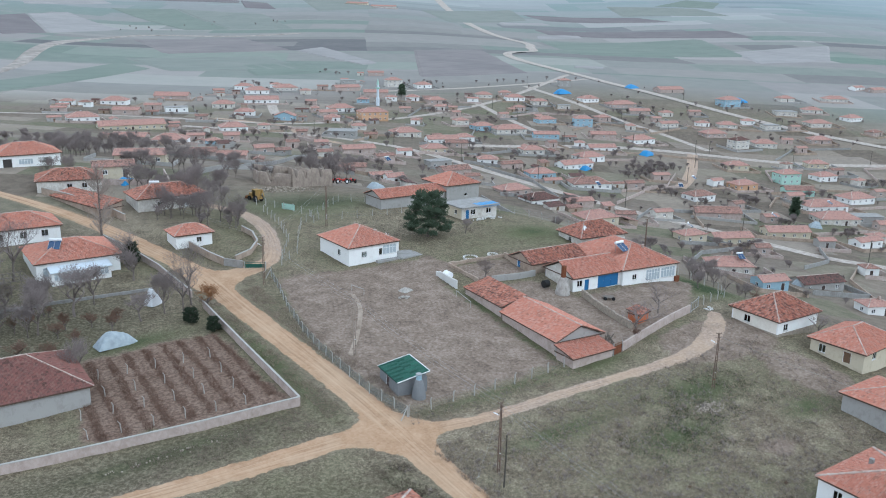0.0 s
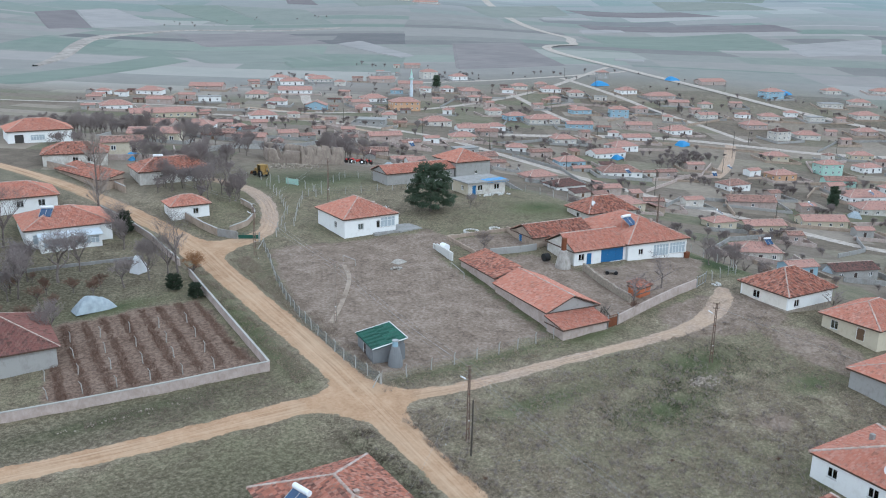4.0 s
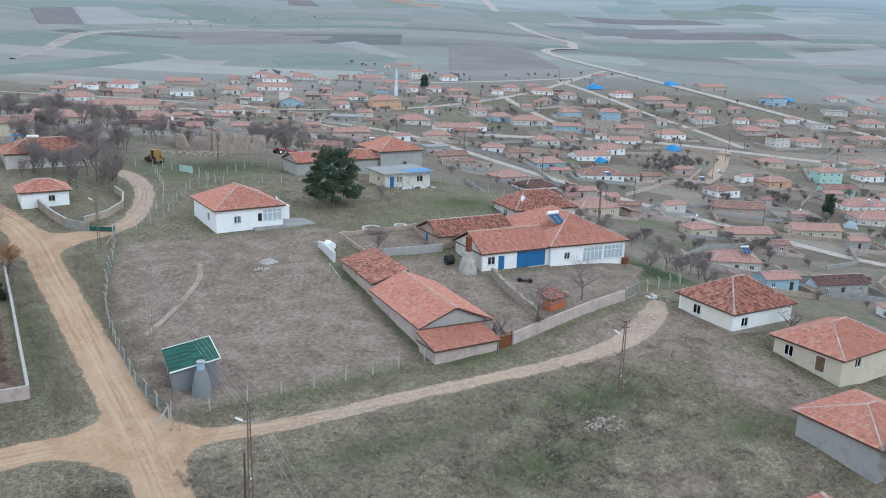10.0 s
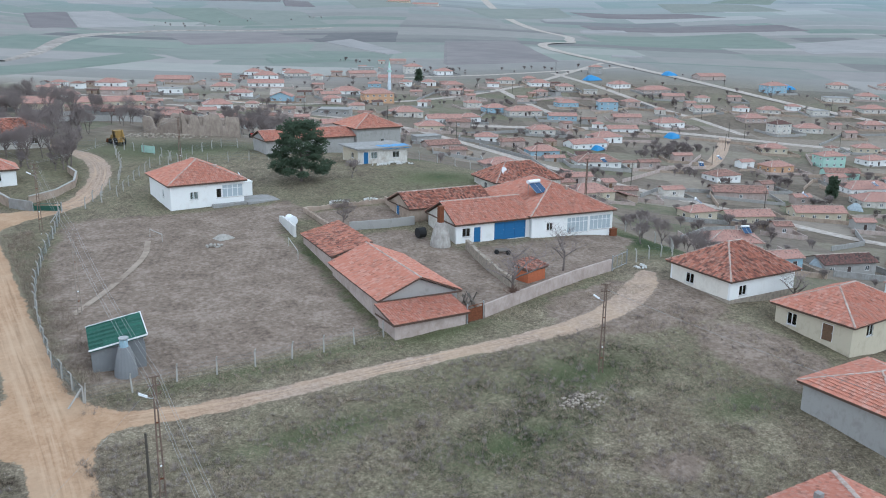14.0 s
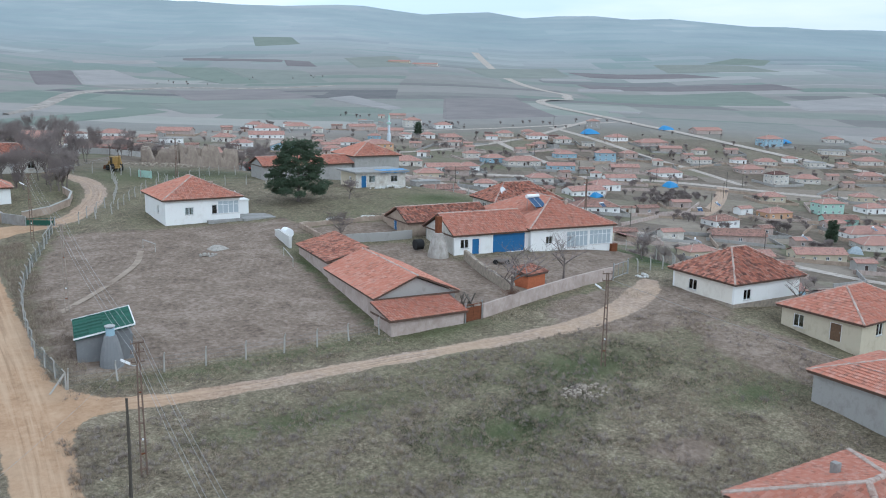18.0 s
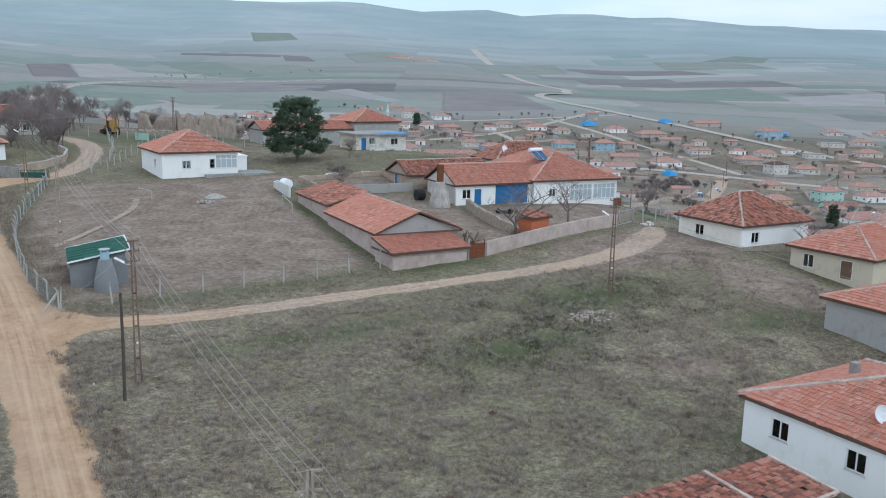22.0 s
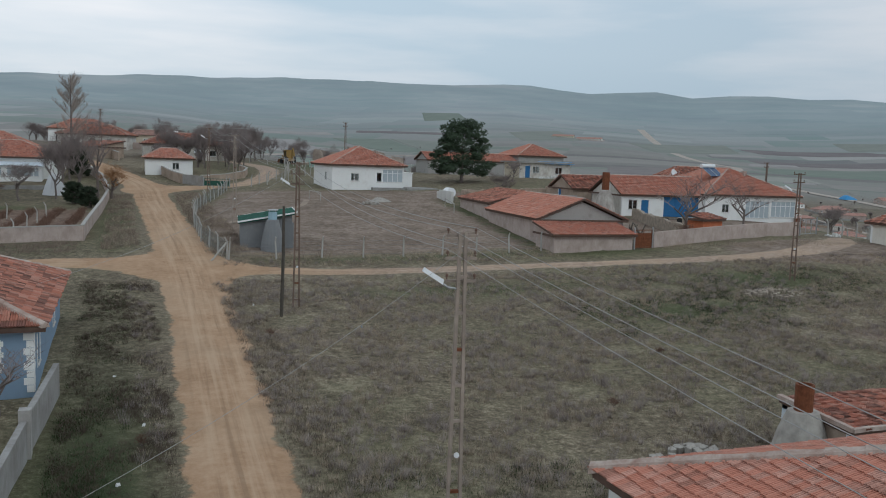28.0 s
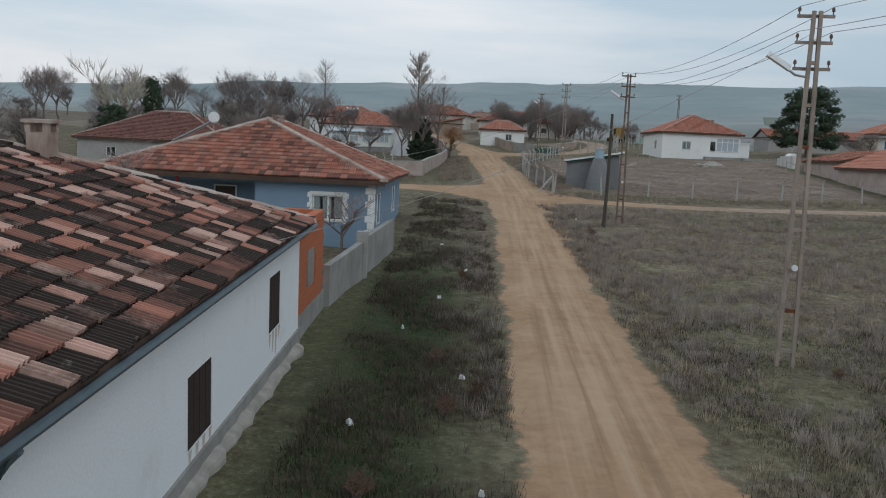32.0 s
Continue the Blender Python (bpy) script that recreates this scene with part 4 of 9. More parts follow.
damp = k.math("MINIMUM", k.math("MULTIPLY", k.math("MAXIMUM", k.math("SUBTRACT", gfac, 0.75), 0.0), 1.6), 0.85)
grass = k.mix(damp, grass, k.ramp(n4, (0.3, (0.018, 0.028, 0.01)), (0.7, (0.042, 0.06, 0.022))))
edge = k.math("ADD", k.attr("bare"), k.math("MULTIPLY", k.math("SUBTRACT", n2, 0.5), 5.0))
near_col = k.mix(k.step(edge, 0.4, -0.6), grass, soil)
near_col = k.mix(k.math("MULTIPLY", k.step(n4, 0.62, 0.72), 0.4), near_col, (0.33, 0.30, 0.26))
col_r, h_r = road_colour(k, o)
tr = k.math("ADD", k.attr("track"), k.math("ADD", k.math("MULTIPLY", k.math("SUBTRACT", n2, 0.5), 1.5), k.math("MULTIPLY", k.math("SUBTRACT", n3, 0.5), 0.8)))
near_col = k.mix(k.math("MULTIPLY", k.step(tr, 1.3, 0.1), 0.25), near_col, soil)
near_col = k.mix(k.step(tr, 0.06, -0.1), near_col, col_r)
fv = k.coord("Object", (1, 1, 0), 31)
warp = k.t.nodes.new("ShaderNodeVectorMath")
warp.operation = "ADD"
wnz = k.node("ShaderNodeTexNoise", Scale=0.0022, Detail=2.0)
k.link(o, wnz.inputs["Vector"])
wsc = k.t.nodes.new("ShaderNodeVectorMath")
wsc.operation = "SCALE"
wsc.inputs["Scale"].default_value = 45.0
k.link(wnz.outputs["Color"], wsc.inputs[0])
k.link(fv, warp.inputs[0])
k.link(wsc.outputs[0], warp.inputs[1])


def plots(width, row, shift):
    """A random value for each field of a patchwork of long strips."""
    b = k.node("ShaderNodeTexBrick", Scale=1.0, Color1=(0, 0, 0, 1), Color2=(1, 1, 1, 1), Mortar=(0.5, 0.5, 0.5, 1))
    b.inputs["Mortar Size"].default_value = 0.0
    b.inputs["Brick Width"].default_value, b.inputs["Row Height"].default_value = width, row
    b.offset, b.squash, b.squash_frequency = shift, 1.7, 3
    k.link(warp.outputs[0], b.inputs["Vector"])
    return b.outputs["Color"]


yards = k.ramp(plots(27.0, 19.0, 0.43), (0.0, (0.085, 0.066, 0.05)), (0.2, (0.18, 0.145, 0.115)), (0.4, (0.31, 0.265, 0.215)), (0.55, (0.12, 0.125, 0.07)), (0.7, (0.19, 0.165, 0.13)), (0.85, (0.11, 0.085, 0.068)), (1.0, (0.33, 0.285, 0.24)))
yards = k.mix(0.35, yards, k.ramp(n2, (0.35, (0.07, 0.065, 0.045)), (0.65, (0.24, 0.20, 0.16))))
near_col = k.mix(k.math("MULTIPLY", k.attr("village"), 0.9), near_col, yards)
mixv = k.mix(0.5, plots(215.0, 64.0, 0.37), plots(370.0, 140.0, 0.61))
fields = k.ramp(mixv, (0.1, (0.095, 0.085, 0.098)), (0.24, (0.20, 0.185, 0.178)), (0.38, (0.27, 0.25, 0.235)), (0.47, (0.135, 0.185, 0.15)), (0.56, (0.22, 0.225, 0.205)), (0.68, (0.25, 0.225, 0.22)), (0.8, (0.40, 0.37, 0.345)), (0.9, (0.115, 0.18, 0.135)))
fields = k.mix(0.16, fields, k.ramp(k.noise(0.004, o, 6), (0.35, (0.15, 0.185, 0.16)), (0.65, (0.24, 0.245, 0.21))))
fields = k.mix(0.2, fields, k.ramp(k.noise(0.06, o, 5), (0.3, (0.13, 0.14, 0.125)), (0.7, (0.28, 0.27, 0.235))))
# distance haze is put into the hills' colour: paler and bluer further off
fields = k.mix(k.math("MULTIPLY", k.attr("far_haze"), 0.84), fields, k.ramp(k.noise(0.0016, o, 6, 0.62), (0.35, (0.245, 0.305, 0.325)), (0.52, (0.295, 0.35, 0.365)), (0.65, (0.365, 0.40, 0.412))))
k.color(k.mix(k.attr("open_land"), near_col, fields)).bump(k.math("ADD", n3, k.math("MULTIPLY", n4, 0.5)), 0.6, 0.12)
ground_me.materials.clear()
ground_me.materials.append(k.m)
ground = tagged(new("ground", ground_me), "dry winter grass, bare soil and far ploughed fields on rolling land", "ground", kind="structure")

# ---- roads ----
k = Mat("sandy_road", 0.95, 0, 0.15)
o = k.coord()
across = k.attr("across")
col, h_r = road_colour(k, o)
core = k.step(k.math("ABSOLUTE", across), 0.8, 0.55)
cv = k.t.nodes.new("ShaderNodeCombineXYZ")
k.link(k.math("MULTIPLY", across, 5.0), cv.inputs[0])
k.link(k.math("MULTIPLY", k.attr("along"), 0.07), cv.inputs[1])
streak = k.noise(1.0, cv.outputs[0], 5, 0.6)
col = k.mix(k.math("MULTIPLY", core, k.math("MULTIPLY", k.step(streak, 0.5, 0.62), 0.65)), col, (0.48, 0.35, 0.235))
col = k.mix(k.math("MULTIPLY", core, k.math("MULTIPLY", k.step(streak, 0.47, 0.36), 0.6)), col, (0.255, 0.17, 0.105))
k.color(col).bump(h_r, 0.5, 0.06)
M["road"] = k.m
k = Mat("grey_lane", 0.95, 0, 0.15)
o = k.coord()
col = k.ramp(k.noise(0.5, o, 6), (0.35, (0.31, 0.27, 0.23)), (0.65, (0.46, 0.41, 0.36)))
k.color(col).bump(k.noise(5, o, 5), 0.3, 0.05)
M["lane"] = k.m
k = Mat("trodden_path", 0.95, 0, 0.15)
o = k.coord()
k.color(k.ramp(k.noise(0.9, o, 6), (0.35, (0.25, 0.20, 0.155)), (0.65, (0.36, 0.30, 0.24)))).bump(k.noise(5, o, 5), 0.3, 0.05)
M["path"] = k.m


def road_strip(name, label, pts, width, mat, step=1.0, lift=0.035, soft=1.0, sheet=False):
    """A ribbon on the ground; soft: the share of the width that it covers."""
    line = curve_pts([q[:2] for q in pts], step)
    widths = width if isinstance(width, (list, tuple)) else [width] * len(pts)
    n = len(line)
    ww = line_widths([q[:2] for q in pts], widths, line)
    cr = np.linspace(-1, 1, 9)
    xy, ac, al, run = [], [], [], 0.0
    for i, p in enumerate(line):
        d = (line[min(i + 1, n - 1)] - line[max(i - 1, 0)]).normalized()
        s = Vector((d.y, -d.x, 0))
        for c in cr:
            q = p + s * c * ww[i] / 2 * soft
            xy.append((q.x, q.y))
            ac.append(c * soft)
            al.append(run)
        run += (line[min(i + 1, n - 1)] - p).length
    xy = np.array(xy)
    z = land(xy[:, 0], xy[:, 1]) + (np.where(np.abs(np.array(ac)) > soft * 0.95, -0.03, lift) if soft < 1 else lift)
    z = z - (0.03 * np.exp(-((np.abs(np.array(ac)) - 0.4) / 0.16) ** 2) if soft < 1 else 0)
    if sheet:
        z = ground_height(xy[:, 0], xy[:, 1]) + np.where(np.abs(np.array(ac)) > 0.95, -0.2, lift)
    m = len(cr)
    f = [[i * m + j, i * m + j + 1, (i + 1) * m + j + 1, (i + 1) * m + j] for i in range(n - 1) for j in range(m - 1)]
    me = np_mesh(name, np.c_[xy, z], np.array(f), M[mat])
    at = me.attributes.new("across", "FLOAT", "POINT")
    at.data.foreach_set("value", np.array(ac, np.float32))
    at = me.attributes.new("along", "FLOAT", "POINT")
    at.data.foreach_set("value", np.array(al, np.float32))
    me.polygons.foreach_set("use_smooth", np.ones(len(me.polygons), bool))
    return tagged(new(name, me), label, "road", kind="structure")


road_strip("road_main", "sandy unpaved village street with wheel ruts", MAIN, MAIN_W, "road", 0.8, 0.045, 0.82)
road_strip("road_side", "sandy track turning off beside the fenced yard", SIDE[1:-3], SIDE_W[1:-3], "road", 0.8, 0.04, 0.82)
road_strip("road_west", "sandy unpaved side street past the garden wall", WEST[1:], WEST_W[1:], "road", 0.8, 0.04, 0.82)
road_strip("road_lane", "narrow dirt lane climbing behind the metal gate", LANE[1:], LANE_W[1:], "road", 0.8, 0.04, 0.82)
road_strip("road_path", "faint trodden path across the yard", [(53.5, 98), (58, 104), (63, 112), (65, 118)], 0.7, "path", 0.8, 0.03, 1.0)
road_strip("road_valley", "pale dirt street along the foot of the slope", [(300, 100), (279, 139), (268, 157), (262, 192), (250, 233), (237, 308), (227, 366), (190, 421), (150, 460)], 6.5, "lane", 4, 0.12, 1.0)
road_strip("road_middle", "grey asphalt street through the lower village", [(560, 235), (504, 262), (454, 292), (417, 324), (371, 349), (316, 361), (270, 372)], 8.0, "lane", 4, 0.14, 1.0)
road_strip("road_far", "pale country road winding away to the hills", [(560, 270), (552, 336), (550, 405), (557, 497), (564, 571), (601, 740), (665, 775), (700, 820), (746, 880), (780, 980), (828, 1090), (960, 1350), (1167, 1737)], [8, 8, 8, 9, 9, 10, 10, 12, 12, 13, 14, 16, 17], "lane", 8, 0.35, 1.0)
road_strip("road_fields", "pale field road behind the village", [(-60, 560), (71, 530), (127, 513), (180, 476), (213, 455), (300, 470), (420, 520), (560, 600)], 5.0, "lane", 6, 0.2, 1.0)
road_strip("road_cross", "sandy track between two village streets", [(408, 327), (370, 296), (340, 274), (320, 262)], 6.0, "road", 3, 0.16, 1.0)
road_strip("road_back", "pale straight street between village houses", [(386, 510), (366, 449), (352, 400), (350, 384)], 5.0, "lane", 4, 0.1, 1.0)
road_strip("road_long", "long pale street down the middle of the village", [(475, 562), (461, 484), (446, 424), (440, 376), (431, 333)], 5.5, "lane", 4, 0.1, 1.0)
road_strip("road_upper", "pale road along the upper edge of the village", [(340, 588), (371, 583), (432, 573), (511, 569), (556, 572)], 5.0, "lane", 5, 0.1, 1.0)
road_strip("road_bend", "sandy street bending down through the village", [(179, 492), (203, 448), (196, 407), (201, 375)], 5.0, "road", 4, 0.1, 1.0)


# ---- fields ----
def ground_height(x, y):
    """The height of the ground sheet itself."""
    i = np.clip(np.searchsorted(gx, x) - 1, 0, len(gx) - 2)
    j = np.clip(np.searchsorted(gy, y) - 1, 0, len(gy) - 2)
    u, v = (x - gx[i]) / (gx[i + 1] - gx[i]), (y - gy[j]) / (gy[j + 1] - gy[j])
    return (GZ[j, i] * (1 - u) + GZ[j, i + 1] * u) * (1 - v) + (GZ[j + 1, i] * (1 - u) + GZ[j + 1, i + 1] * u) * v


def field_mat(name, a, b, turn):
    """Tilled or sown land with drill lines and damp patches."""
    k = Mat(name, 0.95, 0, 0.1)
    o = k.coord()
    col = k.ramp(k.noise(0.02, o, 6, 0.6), (0.32, a), (0.68, b))
    line = k.noise(1.0, k.coord("Object", (0.012, 0.16, 1), turn), 4, 0.6)
    col = k.mix(k.math("MULTIPLY", k.step(line, 0.5, 0.66), 0.35), col, tuple(v * 0.72 for v in a))
    return k.color(col).bump(k.noise(0.4, o, 4), 0.2, 0.2).m


# soil and crop tones are greyed and evened to hold the valley haze
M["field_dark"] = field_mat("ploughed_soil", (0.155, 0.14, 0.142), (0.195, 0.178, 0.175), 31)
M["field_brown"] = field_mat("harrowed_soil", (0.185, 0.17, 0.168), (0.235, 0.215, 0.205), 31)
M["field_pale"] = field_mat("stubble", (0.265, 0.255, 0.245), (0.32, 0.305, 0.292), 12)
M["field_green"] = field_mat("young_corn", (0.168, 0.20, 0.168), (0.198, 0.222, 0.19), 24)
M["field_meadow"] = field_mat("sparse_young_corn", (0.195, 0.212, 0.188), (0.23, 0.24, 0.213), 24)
FIELD_WORDS = {"field_dark": "dark freshly ploughed field", "field_brown": "brown harrowed field", "field_pale": "pale stubble field", "field_green": "green field of young corn", "field_meadow": "greyish green field of sparse young corn"}


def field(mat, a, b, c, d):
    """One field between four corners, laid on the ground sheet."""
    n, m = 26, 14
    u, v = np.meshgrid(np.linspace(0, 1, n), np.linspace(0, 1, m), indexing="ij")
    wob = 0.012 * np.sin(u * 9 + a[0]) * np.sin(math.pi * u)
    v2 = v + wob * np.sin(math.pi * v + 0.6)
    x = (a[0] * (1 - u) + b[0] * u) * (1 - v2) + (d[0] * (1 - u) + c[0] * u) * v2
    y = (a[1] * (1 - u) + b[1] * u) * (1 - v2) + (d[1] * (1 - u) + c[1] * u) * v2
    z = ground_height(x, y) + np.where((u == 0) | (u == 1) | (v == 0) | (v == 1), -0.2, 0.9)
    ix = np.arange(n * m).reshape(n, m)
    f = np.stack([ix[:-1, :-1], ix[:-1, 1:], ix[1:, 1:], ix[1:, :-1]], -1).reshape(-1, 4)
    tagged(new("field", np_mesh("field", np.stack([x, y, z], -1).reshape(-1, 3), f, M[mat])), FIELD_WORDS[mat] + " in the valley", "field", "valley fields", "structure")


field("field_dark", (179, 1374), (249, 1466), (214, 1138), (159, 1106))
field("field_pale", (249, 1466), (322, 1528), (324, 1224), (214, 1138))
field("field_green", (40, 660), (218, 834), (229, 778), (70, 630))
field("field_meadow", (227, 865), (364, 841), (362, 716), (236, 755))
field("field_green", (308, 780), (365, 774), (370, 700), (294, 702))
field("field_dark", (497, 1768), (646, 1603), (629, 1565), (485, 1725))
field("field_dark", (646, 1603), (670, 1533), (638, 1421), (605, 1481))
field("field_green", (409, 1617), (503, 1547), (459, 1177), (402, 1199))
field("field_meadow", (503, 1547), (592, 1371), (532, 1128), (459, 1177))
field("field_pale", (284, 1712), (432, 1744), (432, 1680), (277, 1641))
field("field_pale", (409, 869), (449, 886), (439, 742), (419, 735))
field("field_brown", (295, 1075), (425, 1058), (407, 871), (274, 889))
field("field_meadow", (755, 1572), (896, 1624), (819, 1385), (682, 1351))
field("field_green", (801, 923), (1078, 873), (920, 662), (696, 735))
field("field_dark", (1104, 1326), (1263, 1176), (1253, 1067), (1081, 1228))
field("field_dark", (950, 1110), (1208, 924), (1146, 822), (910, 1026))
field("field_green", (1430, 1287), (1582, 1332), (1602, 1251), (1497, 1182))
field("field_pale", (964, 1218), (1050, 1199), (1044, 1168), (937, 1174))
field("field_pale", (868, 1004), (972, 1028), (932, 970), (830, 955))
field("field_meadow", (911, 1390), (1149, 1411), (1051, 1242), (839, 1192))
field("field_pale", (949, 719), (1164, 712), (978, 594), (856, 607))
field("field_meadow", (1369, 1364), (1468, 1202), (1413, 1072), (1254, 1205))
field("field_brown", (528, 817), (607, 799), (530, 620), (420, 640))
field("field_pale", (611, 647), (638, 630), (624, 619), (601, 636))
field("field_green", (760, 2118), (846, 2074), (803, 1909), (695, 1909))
k = Mat("gully_earth", 0.95, 0, 0.1)
o = k.coord()
k.color(k.ramp(k.noise(0.08, o, 6, 0.7), (0.38, (0.24, 0.215, 0.19)), (0.5, (0.31, 0.28, 0.25)), (0.62, (0.38, 0.345, 0.305)))).bump(k.noise(0.3, o, 5), 0.6, 1.0)
M["gully"] = k.m
road_strip("stream_gully", "eroded pale bank of a dry stream bed", [(100, 760), (129, 829), (161, 926), (200, 1011), (260, 1077), (331, 1132), (431, 1075), (509, 1062)], [5, 14, 16, 18, 10, 6, 6, 8], "gully", 10, 0.9, 1.0, True)
road_strip("road_mosque", "grey street leading up past the mosque", [(212, 455), (222, 500), (245, 560), (262, 600)], 6.5, "lane", 4, 0.1, 1.0)


# ---- houses on the hilltop ----
wh = house("white_house", "whitewashed single-storey house with orange hipped tile roof and glazed porch", 70.6, 129.9, 80.85, 140.6, 4.8, 8.0, "hip", 2.55, 0.42, "white", "tile",
           {"s": [(2.6, 1.2, 1.0, 1.05, "winc"), (6.3, 0.75, 0.9, 1.3, "win"), (7.15, 2.95, 0.9, 1.75, "glaz")], "w": [(6.6, 1.0, 1.0, 1.1, "winc")]}, seed=11, loose=0.1, yaw=1.4)
chimney(wh, 2.0, -2.6, 3.4, 4.9, 0.4)
chimney(wh, -0.2, 1.0, 4.5, 5.6, 0.3)
an = house("annex", "small whitewashed annex with flat white roof beside the house", 81.0, 133.0, 83.2, 138.2, 4.75, 7.0, "none", 0, 0.1, "white", "tile", {})
part("roof_slab", MB().box(-1.2, -2.7, 2.15, 1.2, 2.7, 2.3), M["white"], an)
solo("porch_slab", MB().box(80.95, 128.4, 4.3, 85.6, 132.9, 5.0).box(76.2, 128.7, 4.3, 80.9, 129.6, 4.97), M["concrete"], "pale concrete porch slab beside the white house", "porch")

mh = house("farmhouse_wing", "long white farm wing with blue doors under an orange tile roof", 98.1, 100.1, 109.0, 108.0, 3.2, 5.85, "gable_x", 2.1, 0.35, "white", "tile",
           {"s": [(0.85, 1.15, 0.95, 1.1, "win"), (2.45, 1.05, 0.1, 2.0, "door_blue"), (5.4, 4.6, 0.1, 2.45, "gar")]}, seed=13, walls={"w": "white_old", "n": "grey"}, yaw=-4.3)
fm = house("farmhouse", "white farmhouse with orange hipped tile roof and long glazed veranda", 109.2, 98.3, 121.5, 114.5, 2.8, 6.1, "hip", 3.1, 0.4, "white", "tile",
           {"s": [(2.2, 0.95, 1.2, 1.0, "win"), (5.3, 3.2, 0.6, 2.05, "glaz"), (8.75, 3.3, 0.75, 1.9, "glaz")]}, seed=14, yaw=-7.0)
chimney(fm, 1.2, -4.2, 4.2, 5.9, 0.35)
ob = MB()
ob.lathe((95.8, 100.9, 2.6), [(1.35, 0), (1.25, 1.2), (0.95, 2.6), (0.6, 3.6), (0.5, 3.7), (0, 3.7)], 18)
ov = solo("stone_oven", ob, M["oven_stone"], "conical plastered stone oven chimney against the gable wall", "oven")
part("flue", MB().box(95.5, 100.6, 6.2, 96.1, 101.2, 8.3), M["rust"], ov, "rusty brown sheet flue")

house("old_barn", "old mud-walled barn with sagging weathered tile roof", 96.8, 109.6, 109.0, 116.2, 4.1, 6.1, "gable_x", 1.6, 0.3, "earth", "tile_worn", {"w": [(2.2, 0.9, 0.1, 1.8, "door_blue")], "s": []}, seed=15, loose=0.5, gone=0.02, category="barn", yaw=-3.0)
house("back_house", "old house with uneven weathered tile roof behind the farm", 115.4, 116.2, 126.4, 123.6, 4.2, 6.85, "hip", 2.4, 0.4, "white_old", "tile_worn", {"s": [(2, 1, 1, 1.1, "win"), (6, 1, 1, 1.1, "win")], "w": [(3.2, 1, 1, 1.1, "win")]}, seed=16, loose=0.6, gone=0.02, yaw=-6)

# barn along the yard, slightly turned
BY = -4.8
bn = house("cattle_barn", "long plastered barn with fresh orange tile roof and grey gable", 79.3, 83.1, 87.5, 96.9, 2.0, 4.2, "gable_y", 1.85, 0.35, "pink", "tile", {}, yaw=BY, seed=17, walls={"s": "grey"}, category="barn")
ln = house("barn_lean_to", "low rendered lean-to with tile roof in front of the barn", 78.2, 79.3, 85.75, 82.8, 1.7, 3.2, "shed_y", 0.8, 0.3, "pink", "tile", {}, yaw=-0.8, seed=18, category="shed")
ob_old = house("rear_shed", "rear shed with patchy old orange tiles on a low slope", 80.7, 97.75, 85.1, 108.5, 3.3, 4.8, "shed_x", 1.2, 0.25, "pink", "tile_worn", {}, yaw=BY, seed=19, loose=0.6, gone=0.03, category="shed")

# pump house with the green roof
ph = house("pump_house", "small grey plastered pump house with green corrugated roof", 53.3, 84.45, 57.5, 89.9, 1.5, 3.75, "none", 0, 0.2, "dark_grey", "tile", {"w": [(2.0, 0.9, 0.05, 1.8, "door_dark")]}, category="pump house", yaw=-6.5)
RISE = 0.8
for r in range(4):
    xa, xb = -2.25 + r * 1.125, -2.25 + (r + 1) * 1.125 + 0.06
    for c in range(12):
        mb = MB()
        for i in range(5):
            y = -3.0 + c * 0.5 + i * 0.125
            w = 0.05 * (1 if i in (1, 3) else 0.2)
            for x, up in ((xa, 0.035), (xb, 0.0)):
                mb.v.append((x, y, 2.2 + RISE * (x + 2.25) / 4.5 + w + up))
        for i in range(4):
            mb.f.append((2 * i, 2 * i + 1, 2 * i + 3, 2 * i + 2))
            mb.uv += [(0, 0)] * 4
        part("roof_sheet", mb, M["green_roof" if (r // 2 + c) % 2 else "green_pale"], ph)
part("roof_deck", MB().prism([(-2.25, -3, 2.05), (2.25, -3, 2.05 + RISE), (2.25, 3, 2.05 + RISE), (-2.25, 3, 2.05)], [(-2.25, -3, 2.19), (2.25, -3, 2.19 + RISE), (2.25, 3, 2.19 + RISE), (-2.25, 3, 2.19)]), M["green_metal"], ph)
mb = MB().beam((-2.3, -3.04, 2.2), (2.3, -3.04, 2.22 + RISE), 0.07, 0.12).beam((-2.3, 3.04, 2.2), (2.3, 3.04, 2.22 + RISE), 0.07, 0.12).beam((2.31, -3.0, 2.24 + RISE), (2.31, 3.0, 2.24 + RISE), 0.08, 0.14)
part("roof_trim", mb, M["frame"], ph, "white painted roof edge")
part("gable_fill", MB().prism([(-1.95, -2.7, 2.05), (1.95, -2.7, 2.05), (1.95, 2.7, 2.05), (-1.95, 2.7, 2.05)], [(-1.95, -2.7, 2.1), (1.95, -2.7, 2.02 + RISE * 0.93), (1.95, 2.7, 2.02 + RISE * 0.93), (-1.95, 2.7, 2.1)]), M["dark_grey"], ph)
part("base_slab", MB().box(-2.4, -3.2, -0.4, 2.4, 2.9, 0.06), M["concrete"], ph)
ck = MB().lathe((55.35, 83.4, 1.3), [(0.95, 0), (0.9, 0.8), (0.7, 1.8), (0.48, 2.6), (0.42, 2.7), (0, 2.7)], 18)
ck_ob = solo("oven_chimney", ck, M["dark_grey"], "conical plastered oven chimney in front of the pump house", "chimney")
part("pot", MB().lathe((55.35, 83.4, 4.0), [(0.34, 0), (0.34, 0.6), (0.28, 0.6), (0.28, 0.1), (0, 0.1)], 16), M["sky"], ck_ob, "pale blue round chimney pot")
part("pot_lid", MB().lathe((55.35, 83.4, 4.72), [(0.42, 0), (0.4, 0.07), (0, 0.1)], 16), M["steel"], ck_ob)
